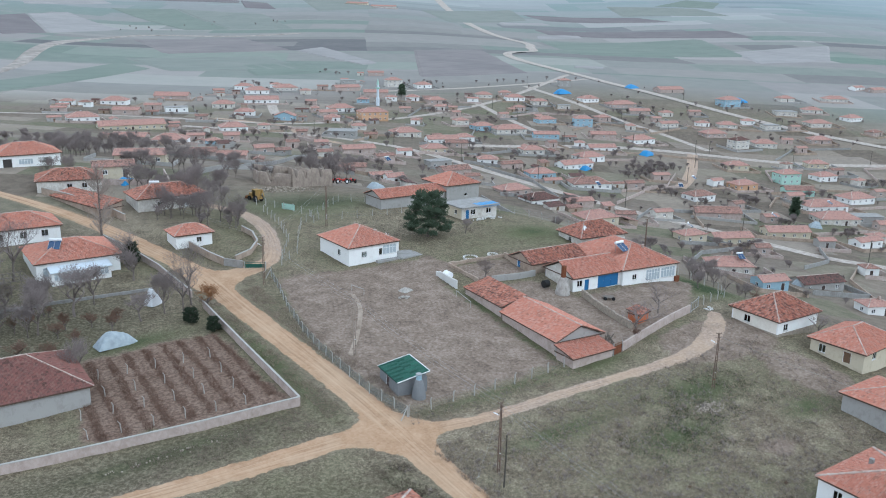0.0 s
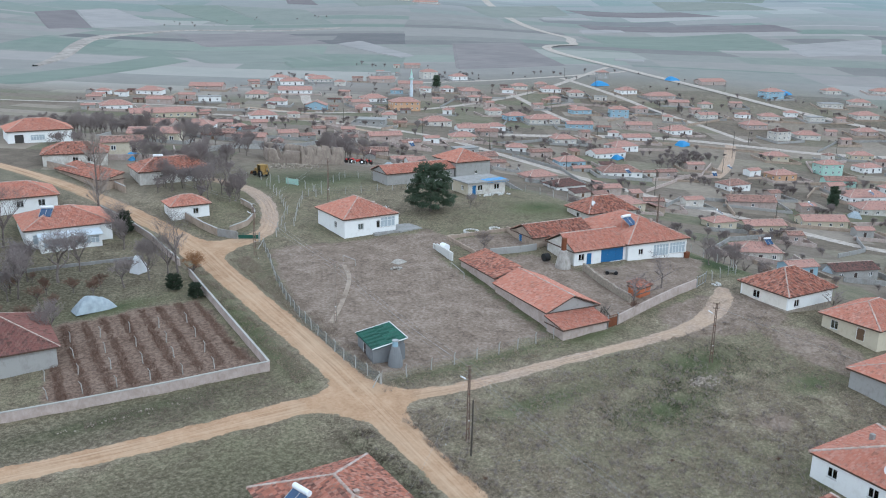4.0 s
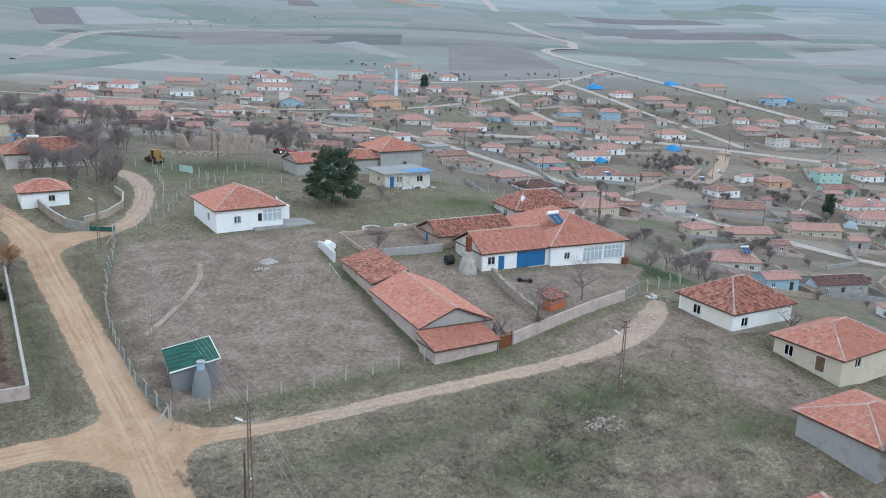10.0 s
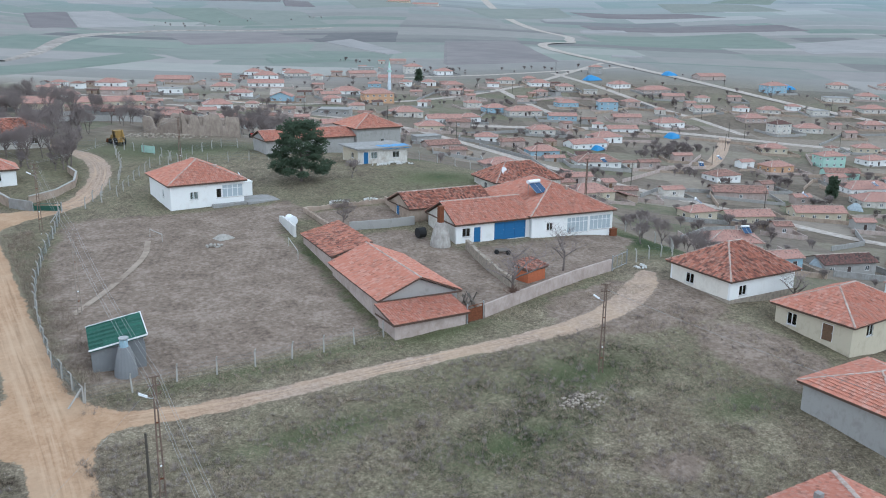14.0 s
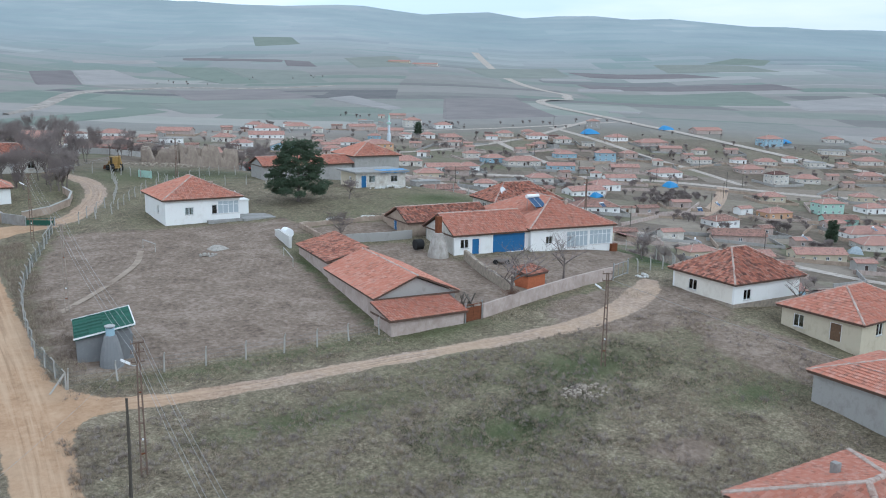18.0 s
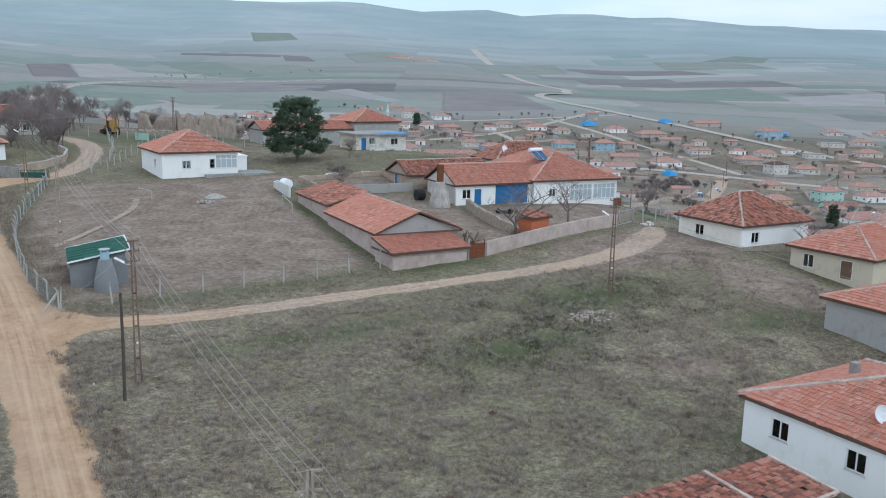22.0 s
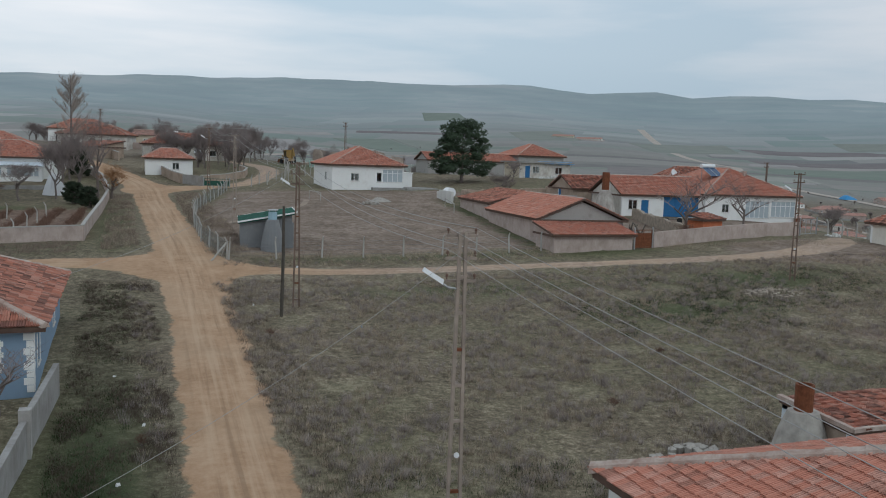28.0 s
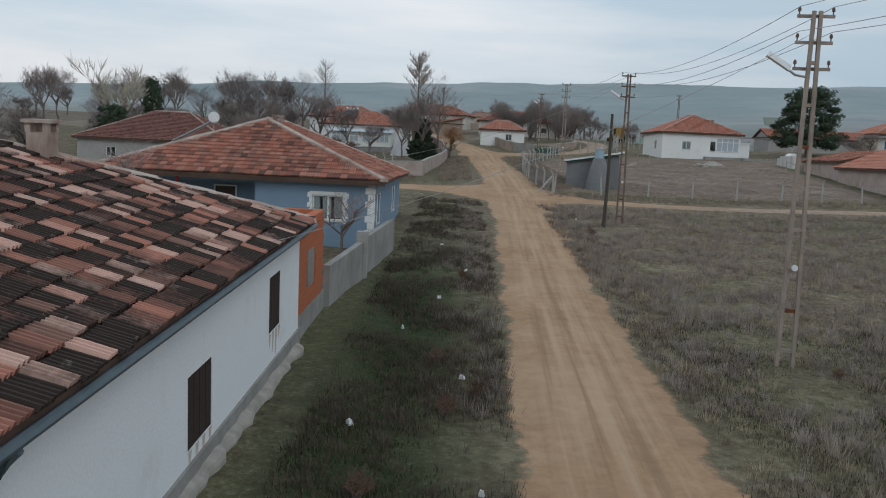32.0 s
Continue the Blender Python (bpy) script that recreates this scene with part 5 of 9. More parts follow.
for lx in (55.1, 55.55):
    part("lid_leg", MB().box(lx, 83.35, 4.55, lx + 0.05, 83.45, 4.74), M["steel"], ck_ob)

# right-hand row
house("old_white_house", "white house with patchy weathered hipped tile roof on a stone footing", 113.3, 71.2, 123.2, 79.8, 1.45, 4.4, "hip", 2.7, 0.45, "white", "tile_worn",
      {"w": [(2.3, 1.2, 1.1, 1.15, "win")], "s": [(1.4, 1.1, 1.05, 1.1, "win")]}, seed=21, walls={"w": "white_warm"}, loose=0.5, plinth="stone", yaw=-1.5)
house("cream_house", "cream plastered house with faded orange hipped roof", 114.7, 58.6, 124.9, 66.8, 0.8, 3.25, "hip", 2.2, 0.45, "cream", "tile",
      {"w": [(1.3, 1.1, 0.6, 1.25, "win"), (5.1, 1.2, 0.2, 1.7, "wood")], "s": [(2.4, 1.1, 0.9, 1.2, "win")]}, seed=22, loose=0.3, yaw=2.5)
house("grey_shed_house", "windowless grey plastered outbuilding with orange tile roof", 101.4, 45.4, 110.1, 53.5, 0.1, 2.6, "hip", 1.5, 0.4, "grey", "tile", {}, seed=23, category="outbuilding")
sh = house("satellite_house", "white house with mortar-edged tile roof and a satellite dish", 80.6, 33.6, 91.5, 43.7, -0.85, 1.85, "hip", 1.75, 0.3, "white", "tile",
           {"w": [(1.75, 1.05, 0.95, 1.05, "win"), (6.0, 1.05, 0.95, 1.05, "win")]}, seed=24, fluted=True, loose=0.3, cap=0.2, caps=True, tw=0.23, tl=0.33)
chimney(sh, 0.2, 2.6, 2.7, 4.3, 0.42, "concrete", False)
rh = house("low_white_house", "low blue-white house with patchy sooty tile roof", 65.9, 35.7, 72.1, 38.8, -0.9, 1.05, "shed_y", 0.2, 0.08, "white_blue", "tile_worn",
           {"s": [(1.5, 0.5, 0.75, 0.75, "win"), (2.9, 1.1, 0.05, 1.65, "door_dark")]}, seed=25, fluted=True, loose=0.8, gone=0.01, tw=0.23, tl=0.32, fascia=False, walls={"w": "earth"})
house("low_store", "low blue-white store with leaning wooden door", 72.25, 35.3, 76.3, 38.7, -0.9, 0.9, "shed_y", 0.2, 0.08, "white_blue", "tile_worn", {"s": [(1.4, 1.0, 0.05, 1.6, "wood")]}, seed=26, fluted=True, fascia=False, loose=0.8, gone=0.02, category="shed")
for hx, hw, hd, hz in ((69.0, 3.18, 1.63, 1.05), (74.275, 2.1, 1.78, 0.9)):
    yc = 37.25 if hx < 70 else 37.0
    ed_ = MB()
    for i in range(9):
        q = -hw + 2 * hw * i / 9
        ed_.beam((hx + q, yc - hd, hz + 0.08 + 0.02 * (i % 2)), (hx + q + 2 * hw / 9 * 1.02, yc - hd, hz + 0.09 + 0.02 * ((i + 1) % 2)), 0.16, 0.13)
    for sx in (-1, 1):
        for i in range(6):
            f0, f1 = i / 6, (i + 1.03) / 6
            ed_.beam((hx + sx * hw, yc - hd + 2 * hd * f0, hz + 0.1 + 0.2 * f0), (hx + sx * hw, yc - hd + 2 * hd * f1, hz + 0.11 + 0.2 * f1), 0.17 + 0.03 * (i % 2), 0.14)
    solo("roof_edging", ed_, M["mortar"], "uneven pale mortar edging round the low tile roof", "edging")
ov2 = solo("rubble_oven", MB().lathe((65.3, 37.2, -1.4), [(1.15, 0), (1.05, 1.0), (0.75, 2.1), (0.5, 2.75), (0, 2.8)], 18), M["white_stone"], "conical rubble-stone oven with a rusty pipe", "oven")
part("pipe", MB().lathe((65.3, 37.2, 1.1), [(0.3, 0), (0.3, 1.15), (0.24, 1.15), (0.24, 0.5), (0, 0.5)], 18), M["rust"], ov2, "rusty open steel pipe")
nh = house("corner_house", "white house with mortar-capped orange tile roof at the street", 55.6, 20.5, 66.2, 33.3, -0.85, 1.65, "hip", 1.75, 0.35, "white", "tile", {"w": [(5.5, 1.1, 0.9, 1.1, "win")]}, seed=27, fluted=True, loose=0.25, cap=0.2, caps=True, tw=0.23, tl=0.33)

# street houses on the other side
lw = house("street_house", "white street house with dark weathered tiles and shuttered openings", 30.6, 20.7, 41.2, 34.7, -0.75, 1.9, "hip", 1.9, 0.25, "white_street", "tile_old",
           {"e": [(6.3, 1.1, 0.45, 1.05, "shut"), (11.1, 0.95, 0.85, 1.1, "shut")]}, seed=28, loose=0.45, cap=0.13, plinth="concrete", fascia=False, pieces=(1, 12.5, 2.9), caps=True, tw=0.27, tl=0.38, fluted=True)
chimney(lw, 1.5, 3.2, 2.6, 4.5, 0.38)
lw.matrix_world = pose(35.9, 27.7, -0.75, 2.3, 0, 0)
gut = MB().tube([(5.61, -7.3, 2.55), (5.61, 7.25, 2.58)], 0.055, 8)
part("gutter", gut, M["gutter"], lw)
part("downpipe", MB().tube([(5.6, -5.6, 2.5), (5.38, -5.6, 2.2), (5.38, -5.6, 0.0)], 0.055, 8), M["gutter"], lw)

bl = house("blue_house", "blue-painted house with patchy orange hipped tile roof", 30.4, 49.9, 41.25, 63.6, 0.05, 2.62, "hip", 2.3, 0.45, "blue", "tile_worn",
           {"s": [(0.2, 5.9, 0.1, 2.15, "open"), (8.4, 1.25, 0.9, 1.0, "winc")], "e": [(1.4, 0.9, 0.75, 1.15, "win"), (9.0, 1.0, 0.8, 1.1, "win")]}, seed=29, fluted=True, loose=0.25, cap=0.16, caps=True)
chimney(bl, 0.4, -1.6, 3.6, 4.9, 0.35)
for x in (30.75, 33.4):
    part("porch_post", MB().box(x - 35.83 - 0.05, -7.0, 0.0, x - 35.83 + 0.05, -6.9, 2.4), M["red_paint"], bl)

# white painted corners and window surrounds of the blue house
for i in range(9):
    w = 0.34 if i % 2 else 0.24
    qm = MB().box(5.425 - w, -6.875, 0.05 + i * 0.28, 5.452, -6.85, 0.31 + i * 0.28).box(5.425, -6.849, 0.05 + i * 0.28, 5.452, -6.85 + w, 0.31 + i * 0.28)
    part("corner_quoin", qm, M["white"], bl, "white painted corner block")
for x0, z0, w, h in ((2.975, 0.9, 1.25, 1.0),):
    sm = MB()
    for i in range(6):
        e = 0.2 if i % 2 else 0.13
        sm.box(x0 - e, -6.873, z0 - 0.1 + i * 0.2, x0 - 0.002, -6.852, z0 + 0.1 + i * 0.2 - 0.01).box(x0 + w + 0.002, -6.873, z0 - 0.1 + i * 0.2, x0 + w + e, -6.852, z0 + 0.1 + i * 0.2 - 0.01)
    sm.box(x0 - 0.12, -6.875, z0 + h + 0.002, x0 + w + 0.12, -6.852, z0 + h + 0.14)
    part("window_surround", sm, M["white"], bl, "white toothed window surround")
for y0, z0, w, h in ((-5.45, 0.75, 0.9, 1.15), (2.15, 0.8, 1.0, 1.1)):
    sm = MB()
    for i in range(6):
        e = 0.2 if i % 2 else 0.13
        sm.box(5.428, y0 - e, z0 - 0.1 + i * 0.22, 5.448, y0 - 0.002, z0 + 0.11 + i * 0.22).box(5.428, y0 + w + 0.002, z0 - 0.1 + i * 0.22, 5.448, y0 + w + e, z0 + 0.11 + i * 0.22)
    part("window_surround", sm, M["white"], bl, "white toothed window surround")
pr_ = MB().box(-5.4, -6.98, 0.85, -0.3, -6.93, 0.9)
for i in range(24):
    pr_.box(-5.35 + i * 0.21, -6.97, 0.1, -5.32 + i * 0.21, -6.94, 0.85)
part("porch_rail", pr_, M["gutter"], bl, "grey-blue porch railing")
part("porch_back", MB().box(-5.15, -5.3, -0.3, 0.75, -5.2, 2.45).box(0.75, -6.6, -0.3, 0.85, -5.2, 2.45), M["blue"], bl)
part("porch_floor", MB().box(-5.15, -6.6, -0.3, 0.75, -5.3, 0.05), M["concrete"], bl)
part("porch_ceiling", MB().box(-5.15, -6.6, 2.46, 0.85, -5.2, 2.5), M["grey_wood"], bl)
add_window(bl, pose(-3.9, -5.38, 0.95), 1.3, 1.1, 2, curtain=True)
add_door(bl, pose(-1.4, -5.42, 0.05), 0.95, 2.0, "door_dark", 3)
# rust stains under the shutters of the street house
for y0, w, z0 in ((-0.7, 1.1, 0.45), (4.1, 0.95, 0.85)):
    for k in range(4):
        y = y0 + w * (0.05 + 0.28 * k)
        ln = 0.25 + 0.16 * ((k * 7) % 3)
        part("rust_stain", MB().prism([(5.302, y, z0 - ln), (5.302, y + 0.05, z0 - ln * 0.8), (5.302, y + 0.12, z0), (5.302, y - 0.02, z0)], [(5.304, y, z0 - ln), (5.304, y + 0.05, z0 - ln * 0.8), (5.304, y + 0.12, z0), (5.304, y - 0.02, z0)]), M["stain"], lw, "brown rust run")

# left-hand gardens
house("garden_house", "low grey-walled house with weathered dark red hipped roof in the orchard", 4.9, 104.0, 20.4, 116.8, 0.9, 3.7, "hip", 3.1, 0.4, "grey", "tile_red", {"s": [(3, 1, .9, 1, "win")]}, seed=31)
l1 = house("porch_house", "white house with orange hipped roof and glazed front porch", 22.6, 148.4, 36.0, 160.5, 4.3, 7.5, "hip", 2.3, 0.4, "white", "tile", {"s": [(1, 3, .7, 1.6, "glaz"), (8, 3, .7, 1.6, "glaz")]}, seed=32)
pr = house("glazed_porch", "glazed porch with pale blue-grey sheet roof", 24.4, 145.8, 33.8, 148.2, 4.2, 6.3, "none", 0, .2, "white", "tile", {"s": [(.4, 4.0, .7, 1.2, "glaz"), (5.0, 4.0, .7, 1.2, "glaz")]}, category="porch")
part("porch_roof", MB().prism([(-4.9, -1.5, 2.1), (4.9, -1.5, 2.1), (4.9, 1.3, 2.55), (-4.9, 1.3, 2.55)], [(-4.9, -1.5, 2.17), (4.9, -1.5, 2.17), (4.9, 1.3, 2.62), (-4.9, 1.3, 2.62)]), M["white_blue"], pr)
house("upper_house", "white house with orange hipped roof up the street", 17.5, 167.6, 30.4, 177.0, 6.3, 9.2, "hip", 2.1, .4, "white", "tile", {"s": [(2, 1.2, 1, 1.2, "win"), (6, 1.2, 1, 1.2, "win"), (9.6, 1.2, 1, 1.2, "win")]}, seed=33)
house("small_white_house", "small white house with orange hipped roof beside the lane", 47.4, 153.4, 54.3, 158.6, 5.3, 7.9, "hip", 1.5, .4, "white", "tile", {"s": [(3.9, 1.0, .9, 1.0, "win")], "w": []}, seed=34)
house("terrace_house", "large white house with orange hipped roof and terrace windows", 28.5, 227.5, 43.0, 238.0, 10.0, 13.2, "hip", 2.4, .4, "white", "tile", {"s": [(5.0, 3.2, .8, 1.3, "glaz"), (10.5, 1.2, 1, 1.2, "win"), (1.5, 2.0, .1, 2.2, "hole")]}, seed=35)
house("faded_house", "old white house with broken weathered roof by the street", 33.0, 197.5, 46.0, 206.0, 8.9, 11.7, "hip", 2.0, .4, "white_old", "tile_worn", {"s": [(6, 1.1, .9, 1.1, "win"), (9, 1.1, .9, 1.1, "win")], "w": [(3, .9, .9, 1, "win")]}, seed=36, loose=.8, gone=.03, yaw=-12)
house("street_stable", "long low stable with loose orange tiles along the street", 37.0, 176.5, 41.5, 195.5, 7.6, 9.3, "shed_x", 1.1, .3, "earth", "tile_worn", {}, seed=37, loose=1.0, gone=.03, yaw=18, category="stable")
house("tree_house_c", "old house with faded tile roof among bare trees", 47.5, 177.5, 62.0, 186.5, 7.3, 10.2, "hip", 2.1, .4, "white_old", "tile_worn", {"s": [(4, 1.1, .9, 1.1, "win"), (9, 1.1, .9, 1.1, "win"), (11.5, 1.1, .9, 1.1, "win")]}, seed=38, loose=.5).name = "orchard_house"

fl = house("flat_house", "small cream house with flat weathered roof and blue tarp", 104.4, 141.8, 113.6, 148.0, 6.5, 9.15, "none", 0, .3, "white_old", "tile", {"s": [(.9, 1.0, .1, 2.0, "door_blue"), (2.3, 1.2, .9, 1.1, "winc"), (6.4, 1.3, .8, 1.1, "win")], "w": [(3.4, .9, .9, .9, "win")]}, walls={"w": "cream"})
part("roof_slab", MB().box(-5.1, -3.7, 2.5, 5.1, 3.7, 2.75), M["concrete"], fl)
tp = MB()
for i in range(10):
    for j in range(5):
        q = [(-0.4 + (i + a) * 0.54, -3.75 + (j + b) * 0.55, 2.78 + 0.05 * math.sin((i + a) * 2.1 + (j + b) * 1.3) - (0.35 if j + b == 0 else 0)) for a, b in ((0, 0), (1, 0), (1, 1), (0, 1))]
        tp.face(q)
solo("roof_tarp", tp, M["tarp_blue"], "crumpled blue tarp over the roof edge", "tarp", m=fl.matrix_world.copy())
house("long_barn", "long grey barn with low orange tile roof", 94.6, 158.6, 111.6, 165.5, 6.2, 9.0, "gable_x", 1.4, .35, "grey", "tile", {}, seed=41, category="barn")
house("grey_house", "tall unpainted grey house with orange hipped roof", 111.8, 158.0, 121.0, 167.6, 5.2, 10.3, "hip", 2.2, .4, "grey", "tile", {"s": [(5, .8, 2.2, .7, "win")]}, seed=42)



# ---- walls round the yards ----
def wall_run(name, label, pts, height, thick, mat, cap=None, step=3.0, group="", bumpy=0.0, seed=5):
    """A free-standing yard wall that follows the ground, in bays; cap: the material of a coping."""
    rng = random.Random(seed)
    root = thing(name, pose(pts[0][0], pts[0][1], gz(*pts[0])), label, "wall", group)
    inv = root.matrix_world.inverted()
    for (ax, ay), (bx, by) in zip(pts, pts[1:]):
        length = math.hypot(bx - ax, by - ay)
        n = max(1, int(round(length / step)))
        for i in range(n):
            p, q = Vector((ax, ay, 0)).lerp(Vector((bx, by, 0)), i / n), Vector((ax, ay, 0)).lerp(Vector((bx, by, 0)), (i + 1) / n)
            s = Vector((q.y - p.y, p.x - q.x, 0)).normalized() * thick / 2
            z0, z1 = gz(p.x, p.y), gz(q.x, q.y)
            m = 6 if bumpy else 1
            mb, cp = MB(), MB()
            for j in range(m):
                a, b = p.lerp(q, j / m), p.lerp(q, (j + 1) / m)
                za, zb = z0 + (z1 - z0) * j / m, z0 + (z1 - z0) * (j + 1) / m
                ha, hb = height + rng.uniform(-bumpy, bumpy), height + rng.uniform(-bumpy, bumpy)
                lo = [a - s, b - s, b + s, a + s]
                zz = [za, zb, zb, za]
                hh = [za + ha, zb + hb, zb + hb, za + ha]
                mb.prism([Vector((v.x, v.y, z - 0.5)) for v, z in zip(lo, zz)], [Vector((v.x, v.y, z)) for v, z in zip(lo, hh)])
                if cap:
                    k = 1.25
                    lo2 = [a - s * k, b - s * k, b + s * k, a + s * k]
                    cp.prism([Vector((v.x, v.y, z + 0.002)) for v, z in zip(lo2, hh)], [Vector((v.x, v.y, z + 0.09)) for v, z in zip(lo2, hh)])
            part("wall_bay", mb, M[mat], root).matrix_parent_inverse = inv
            if cap:
                part("coping", cp, M[cap], root).matrix_parent_inverse = inv
    return root


wall_run("garden_wall", "long rendered garden wall with pale coping along the street", [(-20, 97), (0, 94.2), (10, 92.8), (20, 91.4), (30, 89.9), (41.3, 88.7), (41.7, 100), (42.2, 113), (42.6, 126)], 1.15, 0.22, "pink", "fence_post", 3.2)
wall_run("garden_wall", "rendered wall between house garden and street", [(42.5, 131), (41.5, 145), (39.6, 155), (36.9, 164)], 1.1, 0.22, "pink", "fence_post", 3.2)
wall_run("front_wall", "long low rendered wall along the farm's front", [(88.1, 79.7), (95, 81.4), (102, 83.1), (108.6, 84.5)], 1.35, 0.25, "pink", None, 3.4)
wall_run("stone_wall", "crumbling dry stone wall inside the farmyard", [(98.2, 98.6), (97.2, 95), (96.0, 90), (95.2, 84.6)], 1.1, 0.4, "stone", None, 2.5, bumpy=0.12)
wall_run("yard_wall", "grey rendered wall behind the barn", [(88.2, 110.6), (93.4, 109.4), (96.8, 109.2)], 1.1, 0.22, "grey", None, 3)
wall_run("pit_wall", "low mud wall round the sheep pen", [(86.2, 112), (86.3, 121), (92, 120), (97.6, 119)], 0.6, 0.35, "earth", None, 3, bumpy=0.1)
wall_run("pen_wall", "low mud wall beside the old barn", [(97.6, 119), (97.6, 116)], 0.9, 0.3, "earth", None, 3, bumpy=0.08)
wall_run("lane_wall", "pale rendered wall curving round the lane", [(52.2, 142.0), (54.6, 139.2)], 1.35, 0.25, "concrete", None, 3)
wall_run("lane_wall", "curved rendered wall along the climbing lane", [(54.7, 143.0), (58.5, 145), (61.5, 149), (62.6, 154), (62, 158)], 1.0, 0.25, "earth", "fence_post", 3)
wall_run("lane_wall", "rendered wall from the small house to the gate", [(49.8, 153.2), (51.0, 146.5), (52.2, 142.2)], 1.3, 0.25, "earth", "fence_post", 3)
wall_run("street_wall", "grey concrete wall beside the unpaved street", [(41.15, 38.9), (41.5, 43.8)], 1.15, 0.2, "concrete", None, 5)
wall_run("street_wall", "grey concrete wall running up to the blue house", [(41.55, 44.2), (42.0, 50.0)], 1.25, 0.2, "concrete", None, 6)
solo("wall_pier", MB().box(41.35, 43.8, -0.8, 41.7, 44.2, 1.15), M["grey"], "dark concrete pier in the street wall", "pier")
frng = random.Random(71)
ledge, prev = MB(), None
for i in range(49):
    y = 20 + i * 0.3
    w, h, z = 0.15 + frng.uniform(-0.06, 0.07), 0.13 + frng.uniform(-0.04, 0.04), gz(41.4, 20 + i * 0.3)
    ring = [(41.24, y, z + h + 0.06), (41.24 + w * 0.8, y, z + h), (41.24 + w, y, z + h * 0.5), (41.24 + w * 1.05, y, z - 0.3)]
    if prev:
        for q in range(3):
            ledge.face([prev[q], prev[q + 1], ring[q + 1], ring[q]])
    prev = ring
solo("street_footing", ledge, M["white_stone"], "rough crumbling concrete footing along the street house", "footing", kind="structure")
wall_run("far_yard_wall", "grey rendered wall on the slope behind the houses", [(66, 205), (84, 224), (100, 232), (112, 226)], 1.3, 0.25, "grey", None, 6)
wall_run("stable_wall", "rendered yard wall along the upper street", [(43.6, 173), (40.8, 183), (36.6, 192), (33.0, 198)], 1.4, 0.25, "earth", "fence_post", 4)
wall_run("porch_yard_wall", "low concrete wall along the garden path", [(12, 139), (24, 138.6), (38, 137)], 0.5, 0.2, "concrete", None, 4)

# brick extension of the street house, with separate bricks on the street side
bx = thing("brick_extension", pose(41.1, 34.9, -0.62, 1.5, 0, 0), "unplastered red brick extension with a blocked window", "extension")
core = part("wall", MB().box(-0.25, 0, -0.6, -0.03, 3.8, 2.72).box(-3.2, 3.58, -0.6, -0.26, 3.8, 2.72), M["brick"], bx)
part("footing", MB().box(-0.28, -0.05, -0.7, 0.02, 3.85, 0.55), M["concrete"], bx, "grey cement base")
part("window_blocks", MB().box(-0.06, 1.45, 1.05, 0.012, 2.25, 1.95), M["concrete"], bx, "window closed with grey blocks")
brick_me = MB().box(0, 0.006, 0.006, 0.032, 0.294, 0.189).data("brick", M["brick"])
for r in range(11):
    for c in range(-1, 13):
        y0 = c * 0.3 + (0.15 if r % 2 else 0.0)
        z0 = 0.56 + r * 0.195
        if y0 < 0 or y0 + 0.3 > 3.8 or (1.25 < y0 + 0.15 < 2.45 and 1.0 < z0 + 0.1 < 2.0):
            continue
        b = part("brick", brick_me, None, core)
        b.location = (-0.03, y0, z0)

# blocked white stack beside the barn
bs = thing("block_stack", pose(80.9, 111.0, gz(81, 112), 0, 0, -6), "stacked pale building blocks beside the barn", "blocks")
blk = MB().box(0, 0.008, 0.006, 0.28, 0.592, 0.232).data("block", M["block"])
for r in range(6):
    for c in range(12):
        if r == 5 and c > 9:
            continue
        b = part("block", blk, None, bs)
        b.location = (0.04 * (c % 3 == 1) + 0.02 * (r % 2), c * 0.6 + (0.05 if r % 2 else 0), r * 0.238)


# ---- gates ----
def bar_gate(name, label, a, b, height, mat, bars, sheet=None):
    root = thing(name, pose(a[0], a[1], gz(*a), 0, 0, math.degrees(math.atan2(b[1] - a[1], b[0] - a[0]))), label, "gate")
    w = math.hypot(b[0] - a[0], b[1] - a[1])
    fr = MB().box(0, -0.03, 0.1, 0.06, 0.03, height).box(w - 0.06, -0.03, 0.1, w, 0.03, height).box(0.06, -0.03, 0.1, w - 0.06, 0.03, 0.16).box(0.06, -0.03, height - 0.06, w - 0.06, 0.03, height)
    part("gate_frame", fr, M[mat], root)
    for i in range(bars):
        x = w * (i + 1) / (bars + 1)
        part("bar", MB().box(x - 0.03, -0.02, 0.16, x + 0.03, 0.02, height - 0.06), M[mat], root)
    if sheet:
        part("sheet", MB().box(0.1, -0.01, 0.18, w - 0.1, 0.01, height - 0.3), M[sheet], root)
    for x in (-0.12, w + 0.02):
        part("gate_post", MB().box(x, -0.06, -0.4, x + 0.1, 0.06, height + 0.2), M["steel"], root)
    return root


bar_gate("yard_gate", "open-barred blue-grey steel gate at the end of the track", (108.8, 84.4), (112.0, 85.6), 1.6, "steel", 2)
bar_gate("barn_gate", "rusty red sheet-metal gate beside the barn", (86.0, 79.3), (87.9, 79.6), 1.7, "rust", 1, "rust")
bar_gate("lane_gate", "dark green sheet-metal gate closing the lane", (54.8, 138.9), (58.0, 137.2), 1.1, "green_metal", 3, "green_metal")


